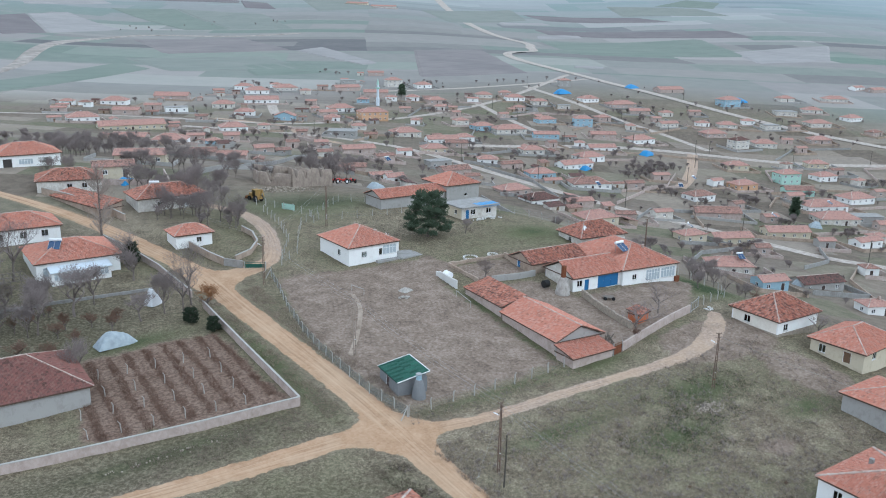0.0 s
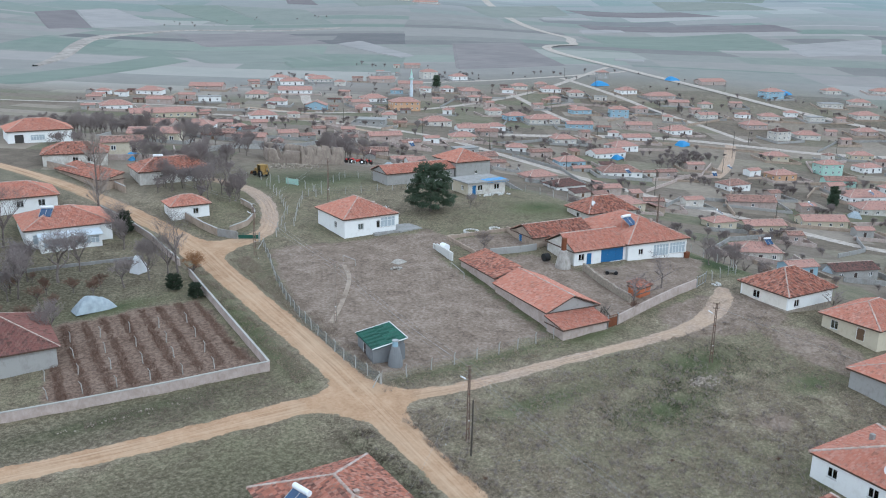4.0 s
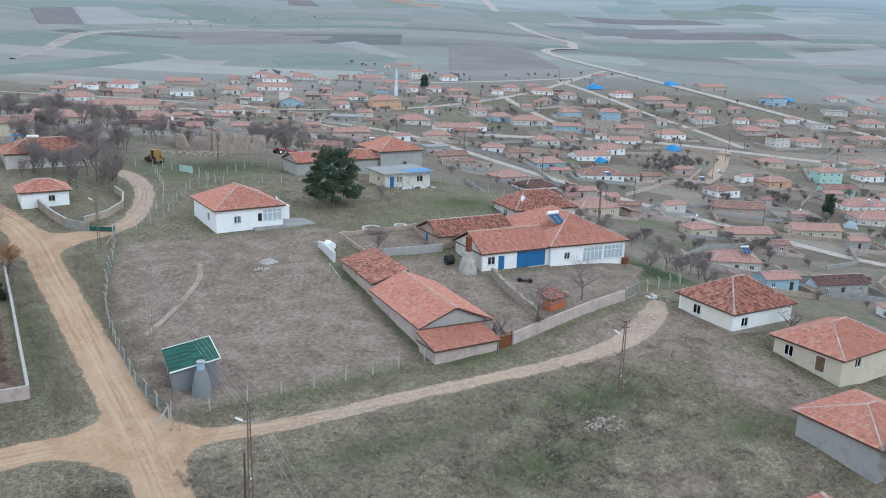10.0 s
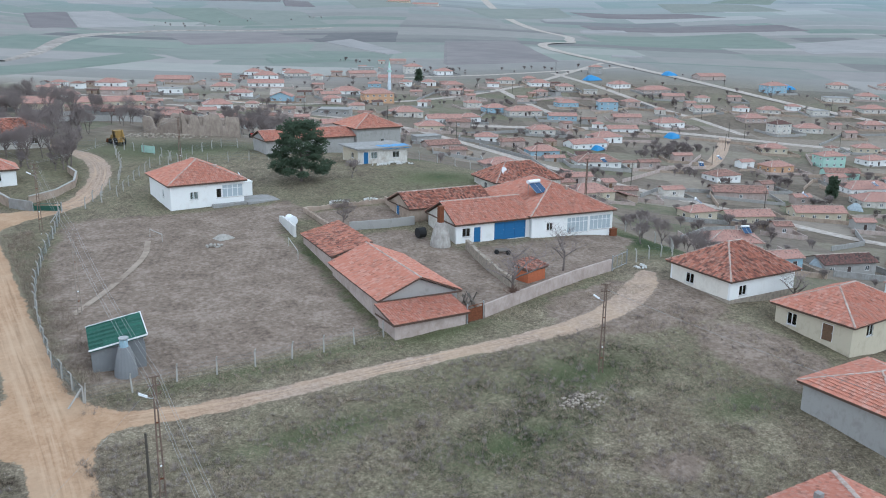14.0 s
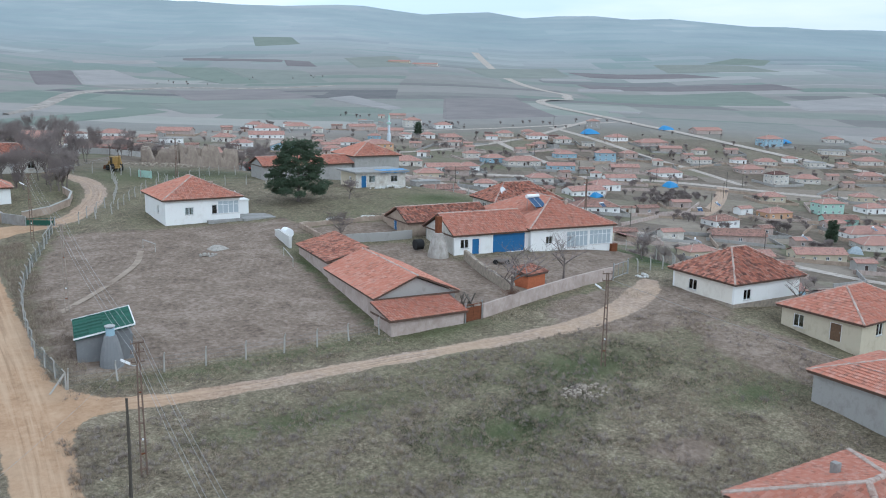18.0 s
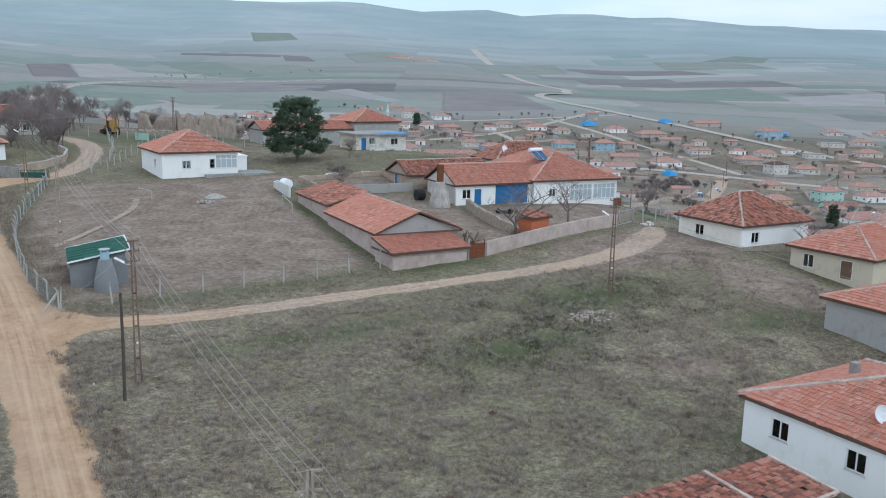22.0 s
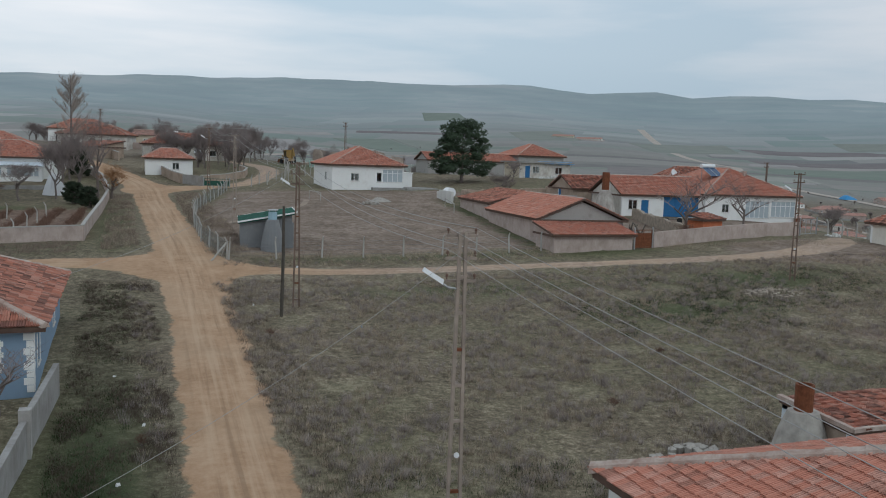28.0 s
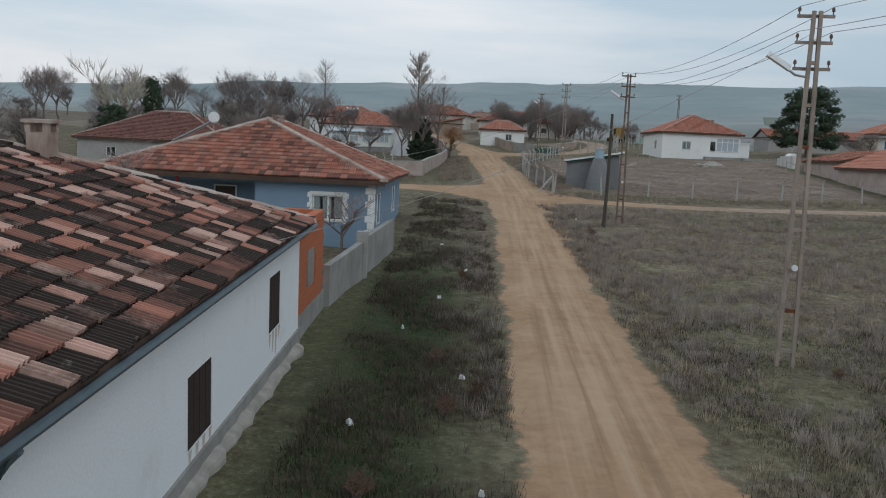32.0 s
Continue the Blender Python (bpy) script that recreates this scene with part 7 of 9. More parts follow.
tractor(109.5, 208, 30)
tractor(115.5, 214, 160)
tractor(121.5, 220.5, 80)
lo = thing("backhoe_loader", pose(73.2, 177.6, gz(73.2, 177.6), 0, 0, 100), "yellow backhoe loader parked beside the lane", "loader")
part("chassis", MB().box(-2.0, -0.6, 0.6, 1.6, 0.6, 1.1), M["yellow"], lo)
part("engine_hood", MB().box(0.3, -0.5, 1.1, 1.7, 0.5, 1.6), M["yellow"], lo)
cb = part("cab", MB().box(-1.2, -0.7, 1.1, -1.1, 0.7, 2.5).box(0.1, -0.7, 1.1, 0.2, 0.7, 2.5).box(-1.25, -0.75, 2.5, 0.25, 0.75, 2.62), M["yellow"], lo)
part("cab_glass", MB().box(-1.1, -0.66, 1.2, 0.1, 0.66, 2.45), M["glass"], cb)
part("front_bucket", MB().prism([(2.3, -1.0, 0.2), (2.9, -1.0, 0.2), (2.9, 1.0, 0.2), (2.3, 1.0, 0.2)], [(2.2, -1.0, 0.9), (2.4, -1.0, 0.9), (2.4, 1.0, 0.9), (2.2, 1.0, 0.9)]), M["rust"], lo)
part("loader_arm", MB().beam((0.6, -0.75, 1.3), (2.4, -0.75, 0.6), 0.16).beam((0.6, 0.75, 1.3), (2.4, 0.75, 0.6), 0.16), M["yellow"], lo)
part("boom", MB().beam((-2.0, 0, 1.0), (-2.8, 0, 2.9), 0.22).beam((-2.8, 0, 2.9), (-3.6, 0, 1.5), 0.18), M["yellow"], lo)
for px, r in ((-1.2, 0.7), (1.2, 0.5)):
    for s in (-1, 1):
        part("wheel", MB().tube([(px, s * 0.6, r), (px, s * 0.95, r)], r, 16), M["rubber"], lo)

# ruined stone house: uneven, broken wall tops with openings
ru = thing("stone_ruin", pose(91, 196, gz(91, 196)), "roofless ruined stone house with broken mud walls", "ruin")
inv = ru.matrix_world.inverted()
rng3 = random.Random(31)


def ruin_wall(ax, ay, bx, by, h, gaps=()):
    """One thick mud wall with a worn, rounded, uneven top; low where a doorway has fallen in."""
    n = int(math.hypot(bx - ax, by - ay) / 0.45)
    d = Vector((bx - ax, by - ay, 0)).normalized()
    s = Vector((d.y, -d.x, 0)) * 0.42
    hs, lev = [], h * 1.1
    for i in range(n + 1):
        lev += rng3.uniform(-0.1, 0.1) + (h * 1.0 - lev) * 0.2
        hs.append(lev)
    for g in gaps:
        g = int(g * 1.33)
        for k, c in ((-1, 0.85), (0, 0.5), (1, 0.52), (2, 0.88)):
            if 0 <= g + k <= n:
                hs[g + k] *= c
    mb = MB()
    rings = []
    for i in range(n + 1):
        p = Vector((ax, ay, 0)).lerp(Vector((bx, by, 0)), i / n)
        z = gz(p.x, p.y)
        w = rng3.uniform(0.9, 1.1)
        rings.append([p - s * w + Vector((0, 0, z - 0.8)), p - s * w * 0.9 + Vector((0, 0, z + hs[i] * 0.8)), p - s * 0.5 + Vector((0, 0, z + hs[i])), p + s * 0.45 + Vector((0, 0, z + hs[i] - 0.05)),
                      p + s * w * 0.9 + Vector((0, 0, z + hs[i] * 0.75)), p + s * w + Vector((0, 0, z - 0.8))])
    for a, b in zip(rings, rings[1:]):
        for k in range(5):
            mb.face([a[k], b[k], b[k + 1], a[k + 1]])
    mb.face(list(reversed(rings[0]))).face(rings[-1])
    part("wall", mb, M["adobe"], ru).matrix_parent_inverse = inv


ruin_wall(82, 195.5, 88, 190.5, 3.2, (4, 5))
ruin_wall(88, 190.5, 94.5, 193, 4.2, (3, 8))
ruin_wall(94.5, 193, 101.5, 195.5, 4.4, (6,))
ruin_wall(101.5, 195.5, 102.5, 204, 4.0, (5,))
ruin_wall(82, 195.5, 84, 204, 2.8, (6,))
ruin_wall(84, 204, 102.5, 204, 3.6, (7, 8, 18))
ruin_wall(92.5, 192.3, 93.5, 203.5, 3.6)
stones("ruin_stones", "fallen stones round the ruined house", 84, 187.5, 9, 3.5, 90, 0.5, "stone")


# ---- lower village ----
WALLS = {"w": "white", "c": "cream", "b": "sky", "p": "pink", "o": "ochre", "t": "teal", "s": "grey", "y": "cream"}
WORDS = {"w": "white", "c": "cream", "b": "pale blue", "p": "bare rendered", "o": "ochre", "t": "pale green", "s": "grey concrete", "y": "yellowish"}
ROOFW = {"clay": "orange tile roof", "worn": "weathered tile roof", "dark": "dark tile roof"}
vrng = random.Random(9)
HOMES = []


def village_house(x, y, w, d, yaw, form, wall, roofing, plain_side=False):
    """One small house of the lower village, with its windows and chimney."""
    HOMES.append((x, y, w, d, yaw))
    kind = {"hip": "hip", "tall": "hip", "gable": "gable_x", "flat": "none", "front": "gable_y"}[form]
    h = {"tall": 5.6, "flat": 3.2}.get(form, 2.9)
    base = min(gz(x + a * w / 2, y + b * d / 2) for a in (-1, 1) for b in (-1, 1)) + 0.3
    holes, far_w = {}, 1.15
    floors = (1.0, 3.7) if form == "tall" else (0.95,)
    for side, length in (("s", w), ("w", d))[:1 if plain_side else 2]:
        n = max(1, int(length / (4.2 if plain_side else 3.4)))
        if form == "gable" and wall == "p":
            n = 1
        for k in range(n):
            c = length * (k + 0.5) / n - far_w / 2 + vrng.uniform(-0.3, 0.3)
            if form == "tall":
                holes.setdefault(side, []).append((c, far_w, 0.95, 1.2, "far"))
            else:
                what = "door_dark" if side == "s" and k == n // 2 and vrng.random() < 0.6 else "far"
                holes.setdefault(side, []).append((c, far_w, 0.1 if what != "far" else 0.95, 2.05 if what != "far" else 1.15, what))
    word = {"tall": "two-storey ", "gable": "long ", "flat": "flat-roofed "}.get(form, "small ")
    cover = "flat concrete roof" if form == "flat" else ROOFW[roofing]
    root = house("village_house", f"{word}{WORDS[wall]} village house with {cover}", x - w / 2, y - d / 2, x + w / 2, y + d / 2, base, base + h, kind, {"hip": min(w, d) * 0.22, "gable_x": d * 0.2, "gable_y": w * 0.2}.get(kind, 0),
                 0.4, WALLS[wall] if wall != "w" or vrng.random() < 0.55 else "white_old", roofing, holes, yaw=yaw, detail=0, group="village houses")
    if form == "tall":
        for side, length in (("s", w), ("w", d)):
            for k in range(max(1, int(length / 3.4))):
                n = max(1, int(length / 3.4))
                add_window(root, side_pose(side, w, d) @ pose(length * (k + 0.5) / n - 0.6, -0.13, 3.7), 1.2, 1.2, 2, far=True)
    if form == "flat":
        part("roof_slab", MB().box(-w / 2 - 0.3, -d / 2 - 0.3, h - 0.08, w / 2 + 0.3, d / 2 + 0.3, h + 0.15), M["concrete"], root)
    elif not plain_side and form != "gable" and vrng.random() < 0.7:
        chimney(root, w * vrng.uniform(-0.25, 0.25), d * vrng.uniform(-0.1, 0.25), h + 0.3, h + min(w, d) * 0.22 + 0.7, 0.5, "mortar", False)
    if vrng.random() < 0.75:
        c, s_ = math.cos(radians(yaw)), math.sin(radians(yaw))
        ax, bx_, ay, by_ = -w / 2 - vrng.uniform(2, 7), w / 2 + vrng.uniform(2, 8), -d / 2 - vrng.uniform(3, 7), d / 2 + vrng.uniform(1, 4)
        ring = [(ax, by_), (ax, ay), (bx_, ay), (bx_, by_)] if vrng.random() < 0.5 else [(ax, ay), (bx_, ay), (bx_, by_)]
        mat = vrng.choice(("pink", "concrete", "earth", "grey"))
        wall_run("village_wall", {"pink": "pale rendered", "concrete": "grey concrete", "earth": "brown mud", "grey": "grey rendered"}[mat] + " yard wall round a village house", [(x + c * u - s_ * v, y + s_ * u + c * v) for u, v in ring], vrng.uniform(0.9, 1.4), 0.3, mat, None, 12, "village yard walls")
    return root


village_house(65.3, 236.7, 13.2, 6.6, -24, "gable", "c", "clay")
village_house(51.2, 210.3, 9.0, 5.5, -12, "gable", "c", "worn")
village_house(117.3, 377.9, 14.8, 10.6, -30, "hip", "w", "clay")
village_house(104.1, 391.9, 14.6, 7.3, -35, "gable", "p", "clay")
village_house(120.7, 452.6, 32.2, 11.0, -6, "gable", "c", "clay")
village_house(105.1, 488.4, 16.0, 11.0, -6, "hip", "w", "clay")
village_house(114.3, 567.6, 8.3, 6.0, -24, "hip", "w", "clay")
village_house(136.7, 519.2, 14.8, 7.4, -30, "gable", "p", "clay")
village_house(143.3, 569.4, 15.4, 11.0, -30, "hip", "w", "clay")
village_house(185.9, 589.0, 22.3, 11.0, -30, "gable", "p", "clay")
village_house(130.2, 359.3, 6.2, 5.5, -6, "hip", "b", "clay")
village_house(150.9, 392.4, 7.2, 5.5, -18, "gable", "p", "clay")
village_house(167.1, 431.9, 13.8, 10.0, -12, "hip", "w", "clay")
village_house(200.7, 498.2, 11.7, 8.4, -30, "hip", "w", "clay")
village_house(215.8, 473.3, 12.0, 9.6, -31, "front", "b", "clay")
village_house(202.9, 538.9, 13.9, 10.0, -24, "hip", "w", "clay")
village_house(235.9, 555.4, 22.4, 11.0, -18, "gable", "w", "clay")
village_house(253.6, 604.3, 16.6, 11.0, -18, "hip", "w", "clay")
village_house(280.3, 613.1, 17.1, 11.0, -12, "hip", "w", "clay")
village_house(226.1, 608.9, 7.7, 5.5, -12, "gable", "p", "clay")
village_house(93.9, 269.5, 8.1, 5.5, -24, "gable", "p", "worn")
village_house(103.2, 267.8, 9.1, 5.5, -30, "gable", "p", "clay")
village_house(138.8, 326.2, 7.6, 5.5, -12, "gable", "p", "clay")
village_house(251.3, 505.1, 5.5, 5.5, -24, "hip", "p", "clay")
village_house(241.0, 462.0, 9.4, 6.8, -30, "hip", "w", "clay")
village_house(217.9, 405.7, 15.0, 11.0, -35, "flat", "s", "clay")
village_house(269.3, 504.0, 16.2, 11.0, -12, "hip", "w", "clay")
village_house(270.8, 465.0, 17.3, 11.0, -12, "tall", "o", "clay")
village_house(346.3, 634.5, 11.9, 9.5, -24, "flat", "s", "clay")
village_house(393.1, 669.0, 13.5, 6.7, -24, "gable", "p", "clay")
village_house(372.8, 606.6, 12.8, 9.3, -12, "tall", "w", "clay")
village_house(391.7, 591.6, 12.8, 9.2, -12, "hip", "w", "clay")
village_house(331.2, 541.2, 8.2, 5.9, -35, "hip", "w", "clay")
village_house(346.7, 536.7, 9.9, 7.2, -35, "hip", "w", "clay")
village_house(256.4, 404.4, 15.7, 11.0, -12, "hip", "w", "clay")
village_house(289.0, 443.9, 5.5, 5.5, -30, "hip", "w", "clay")
village_house(264.7, 380.4, 16.9, 8.5, -18, "gable", "w", "clay")
village_house(356.1, 520.7, 13.1, 9.4, -12, "hip", "p", "clay")
village_house(340.1, 492.1, 7.8, 5.6, -35, "hip", "w", "clay")
village_house(321.8, 419.2, 12.4, 8.9, -6, "hip", "b", "clay")
village_house(331.8, 405.2, 19.1, 11.0, -18, "hip", "w", "clay")
village_house(407.1, 529.5, 12.1, 8.7, -24, "hip", "w", "clay")
village_house(422.4, 510.7, 13.7, 9.9, -24, "hip", "w", "clay")
village_house(429.0, 489.8, 11.1, 8.0, -24, "hip", "w", "clay")
village_house(395.5, 473.1, 8.0, 5.8, -6, "hip", "p", "clay")
village_house(381.9, 429.2, 12.5, 9.0, -12, "hip", "b", "clay")
village_house(341.5, 382.5, 15.0, 7.5, -30, "gable", "b", "clay")
village_house(240.0, 351.4, 12.3, 8.8, -18, "hip", "y", "clay")
village_house(191.6, 342.7, 15.0, 7.5, -12, "gable", "p", "clay")
village_house(151.4, 275.0, 10.2, 5.5, -30, "gable", "p", "worn")
village_house(156.3, 253.3, 6.2, 5.5, -12, "gable", "w", "clay")
village_house(298.5, 344.9, 11.9, 8.6, -18, "hip", "w", "clay")
village_house(251.9, 322.8, 9.7, 7.0, -35, "hip", "w", "clay")
village_house(257.3, 312.1, 10.8, 5.5, -12, "gable", "p", "worn")
village_house(259.4, 293.0, 12.3, 8.9, -18, "hip", "b", "clay")
village_house(270.3, 272.2, 17.6, 11.0, -24, "hip", "w", "worn")
village_house(214.2, 241.9, 12.8, 9.2, -6, "hip", "w", "dark")
village_house(214.5, 258.6, 12.4, 8.9, -6, "hip", "p", "clay")
village_house(231.5, 238.2, 10.8, 5.5, -18, "gable", "p", "clay")
village_house(215.8, 212.9, 13.5, 9.7, -12, "hip", "c", "clay")
village_house(297.1, 310.4, 17.6, 8.8, -6, "gable", "w", "clay")
village_house(321.0, 325.0, 14.2, 10.2, -6, "hip", "w", "clay")
village_house(349.0, 343.9, 15.7, 7.8, -24, "gable", "w", "clay")
village_house(505.2, 546.2, 9.5, 6.9, -24, "tall", "s", "clay")
village_house(476.1, 486.6, 13.9, 10.0, -12, "hip", "w", "clay")
village_house(485.5, 460.9, 22.1, 11.0, -12, "hip", "p", "clay")
village_house(478.9, 436.0, 14.8, 7.4, -30, "gable", "p", "clay")
village_house(400.3, 412.8, 11.8, 8.5, -30, "tall", "b", "clay")
village_house(383.8, 377.7, 15.6, 7.8, -30, "gable", "p", "clay")
village_house(399.9, 362.2, 16.5, 11.0, -6, "hip", "w", "clay")
village_house(428.8, 396.7, 6.0, 5.5, -35, "hip", "w", "clay")
village_house(464.4, 396.2, 13.9, 6.9, -12, "gable", "w", "clay")
village_house(473.0, 364.5, 14.9, 10.7, -18, "hip", "p", "clay")
village_house(492.4, 389.2, 8.5, 6.1, -18, "hip", "w", "clay")
village_house(507.3, 379.8, 12.6, 9.1, -35, "hip", "w", "clay")
village_house(460.7, 334.8, 11.3, 8.1, -6, "tall", "w", "dark")
village_house(482.1, 331.4, 14.4, 10.3, -35, "hip", "w", "clay")
village_house(577.7, 433.5, 16.0, 11.0, -12, "tall", "b", "clay")
village_house(536.2, 364.7, 11.1, 8.9, -24, "flat", "w", "clay")
village_house(592.9, 392.5, 15.5, 11.0, -35, "flat", "w", "clay")
village_house(580.1, 356.6, 16.3, 11.0, -24, "hip", "w", "clay")
village_house(529.3, 322.6, 13.4, 9.6, -30, "hip", "p", "clay")
village_house(625.3, 357.4, 13.6, 9.8, -6, "hip", "w", "clay")
village_house(648.0, 430.7, 13.1, 9.5, -24, "hip", "w", "clay")
village_house(692.8, 413.5, 19.1, 11.0, -35, "hip", "w", "clay")
village_house(623.1, 389.4, 14.1, 10.1, -35, "hip", "w", "clay")
village_house(788.8, 431.1, 17.8, 8.9, -6, "gable", "p", "clay")
village_house(578.7, 495.7, 23.6, 11.0, -12, "gable", "p", "clay")
village_house(400.4, 291.3, 12.4, 8.9, -24, "hip", "c", "clay")
village_house(356.9, 254.3, 12.0, 8.7, -12, "hip", "o", "clay")
village_house(308.5, 241.7, 12.0, 8.6, -6, "hip", "w", "worn")
village_house(287.3, 215.8, 18.4, 9.2, -35, "gable", "p", "worn")
village_house(397.2, 257.1, 11.6, 8.4, -18, "tall", "t", "clay")
village_house(427.6, 255.3, 12.0, 8.7, -12, "hip", "w", "clay")
village_house(457.6, 278.6, 11.7, 8.4, -35, "hip", "c", "clay")
village_house(360.3, 228.4, 8.3, 5.5, -18, "gable", "p", "clay")
village_house(355.2, 210.6, 19.0, 11.0, -24, "hip", "w", "clay")
village_house(389.8, 215.3, 14.9, 10.7, -12, "hip", "w", "clay")
village_house(335.8, 192.6, 16.8, 11.0, -30, "hip", "w", "clay")
village_house(287.3, 183.6, 16.2, 8.1, -30, "gable", "c", "clay")
village_house(202.8, 146.0, 12.1, 8.7, -35, "hip", "w", "clay")
village_house(250.2, 180.9, 14.1, 7.1, -24, "gable", "c", "clay")
village_house(233.9, 185.1, 9.2, 6.6, -12, "hip", "c", "clay")
village_house(198.0, 129.1, 8.1, 5.5, -18, "gable", "b", "clay")
village_house(219.3, 128.4, 13.4, 6.7, -18, "gable", "s", "dark")
village_house(211.0, 107.1, 7.2, 5.5, -24, "hip", "w", "clay")
village_house(346.4, 175.9, 9.3, 5.5, -30, "gable", "p", "clay")
village_house(305.9, 162.1, 11.2, 5.6, -12, "gable", "w", "clay")
village_house(167.5, 524.4, 13.1, 7.2, -12, "flat", "w", "clay", True)
village_house(158.1, 539.8, 9.8, 5.4, -24, "gable", "p", "clay", True)
village_house(254.0, 629.4, 12.7, 9.0, -35, "hip", "w", "clay", True)
village_house(286.8, 591.5, 7.9, 5.7, -30, "hip", "w", "clay", True)
village_house(181.9, 359.8, 6.0, 4.5, -24, "gable", "p", "clay", True)
village_house(193.3, 404.2, 5.4, 4.5, -24, "gable", "p", "worn", True)
village_house(265.1, 538.2, 7.2, 4.5, -35, "gable", "p", "clay", True)
village_house(280.5, 630.2, 8.2, 5.9, -6, "hip", "w", "clay", True)
village_house(250.2, 486.1, 11.4, 6.3, -6, "gable", "p", "clay", True)
village_house(325.9, 600.3, 20.5, 9.0, -6, "gable", "p", "clay", True)
village_house(310.3, 609.8, 8.2, 4.5, -24, "gable", "p", "worn", True)
village_house(334.1, 568.5, 18.1, 9.0, -30, "gable", "p", "clay", True)
village_house(305.1, 537.0, 8.5, 6.1, -24, "hip", "b", "clay", True)
village_house(282.3, 384.3, 10.6, 7.7, -18, "hip", "w", "clay", True)
village_house(336.4, 467.6, 5.8, 4.5, -6, "gable", "p", "clay", True)
village_house(386.3, 515.4, 8.2, 4.5, -35, "gable", "w", "clay", True)
village_house(428.6, 530.6, 9.4, 6.8, -35, "hip", "p", "clay", True)
village_house(265.0, 366.9, 11.4, 6.3, -30, "gable", "p", "worn", True)
village_house(215.8, 312.4, 10.7, 5.9, -6, "flat", "s", "clay", True)
village_house(213.0, 296.4, 13.3, 7.3, -6, "gable", "p", "worn", True)
village_house(433.7, 467.4, 8.7, 4.8, -35, "flat", "w", "clay", True)
village_house(430.5, 424.9, 9.9, 7.1, -12, "hip", "p", "clay", True)
village_house(191.6, 318.7, 8.3, 4.6, -6, "gable", "p", "worn", True)
village_house(162.7, 318.6, 6.0, 4.5, -18, "gable", "w", "worn", True)
village_house(214.0, 338.1, 6.7, 4.5, -18, "gable", "w", "clay", True)
village_house(494.4, 424.1, 8.7, 6.3, -18, "hip", "w", "clay", True)
village_house(469.9, 411.5, 6.7, 4.5, -18, "gable", "p", "clay", True)
village_house(505.5, 330.6, 6.9, 4.5, -35, "gable", "p", "clay", True)
village_house(589.1, 318.8, 10.0, 7.2, -6, "hip", "p", "worn", True)
village_house(780.9, 445.4, 13.4, 7.4, -6, "gable", "w", "clay", True)
village_house(491.6, 310.9, 6.6, 4.5, -24, "gable", "p", "clay", True)
village_house(450.6, 261.7, 7.2, 4.5, -30, "gable", "p", "worn", True)
village_house(375.9, 236.5, 13.9, 7.6, -35, "gable", "t", "worn", True)
village_house(350.9, 187.6, 12.2, 6.7, -35, "flat", "s", "clay", True)
village_house(233.7, 215.4, 7.1, 4.5, -35, "gable", "p", "worn", True)
village_house(257.0, 218.0, 7.4, 4.5, -18, "gable", "w", "clay", True)
village_house(303.4, 201.7, 5.8, 4.5, -24, "gable", "p", "clay", True)
village_house(317.9, 164.6, 6.9, 5.0, -18, "hip", "w", "clay", True)
village_house(102.3, 532.1, 8.2, 4.5, -18, "gable", "p", "clay", True)
village_house(123.3, 559.8, 7.3, 5.3, -30, "hip", "w", "worn", True)
village_house(137.3, 434.1, 4.8, 4.5, -35, "gable", "p", "worn", True)
village_house(167.9, 481.1, 6.8, 4.5, -24, "gable", "p", "worn", True)
village_house(184.8, 432.7, 6.4, 4.6, -24, "hip", "w", "clay", True)
village_house(166.3, 357.9, 5.4, 4.5, -12, "gable", "p", "worn", True)
village_house(238.8, 425.3, 8.1, 5.8, -24, "hip", "w", "clay", True)
village_house(311.2, 491.0, 7.4, 4.5, -30, "gable", "p", "clay", True)
village_house(319.8, 438.8, 9.0, 6.5, -12, "hip", "w", "clay", True)
village_house(365.3, 452.9, 6.5, 4.5, -12, "gable", "p", "clay", True)
village_house(324.8, 358.6, 5.4, 4.5, -6, "gable", "p", "worn", True)
village_house(343.2, 355.1, 5.5, 4.5, -35, "hip", "w", "clay", True)
village_house(519.5, 418.9, 8.9, 4.9, -30, "gable", "p", "clay", True)
village_house(532.9, 381.3, 8.6, 6.2, -35, "hip", "w", "clay", True)
village_house(549.7, 354.7, 6.8, 4.5, -24, "gable", "p", "clay", True)
village_house(210.9, 280.3, 5.9, 4.5, -30, "gable", "p", "worn", True)
village_house(293.1, 266.5, 8.8, 4.8, -18, "gable", "p", "worn", True)
village_house(325.5, 279.1, 8.2, 4.5, -24, "gable", "p", "clay", True)
village_house(347.2, 262.9, 7.0, 4.5, -6, "gable", "w", "clay", True)
village_house(436.4, 283.7, 5.4, 4.5, -6, "hip", "w", "worn", True)
village_house(434.4, 239.2, 6.3, 4.5, -6, "hip", "w", "clay", True)
village_house(416.2, 218.3, 5.9, 4.5, -18, "gable", "p", "clay", True)
village_house(311.4, 223.5, 5.2, 4.5, -12, "gable", "p", "worn", True)
village_house(244.8, 164.4, 4.8, 4.5, -30, "gable", "p", "worn", True)
village_house(286.5, 166.8, 6.1, 4.5, -30, "gable", "s", "clay", True)
village_house(259.7, 135.3, 4.5, 4.5, -30, "hip", "w", "worn", True)
village_house(134.1, 393.4, 7.8, 4.5, -24, "gable", "p", "clay", True)

village_house(821, 1465, 40, 14, -40, "gable", "c", "clay", True)
village_house(849, 1416, 46, 14, -40, "gable", "w", "clay", True)

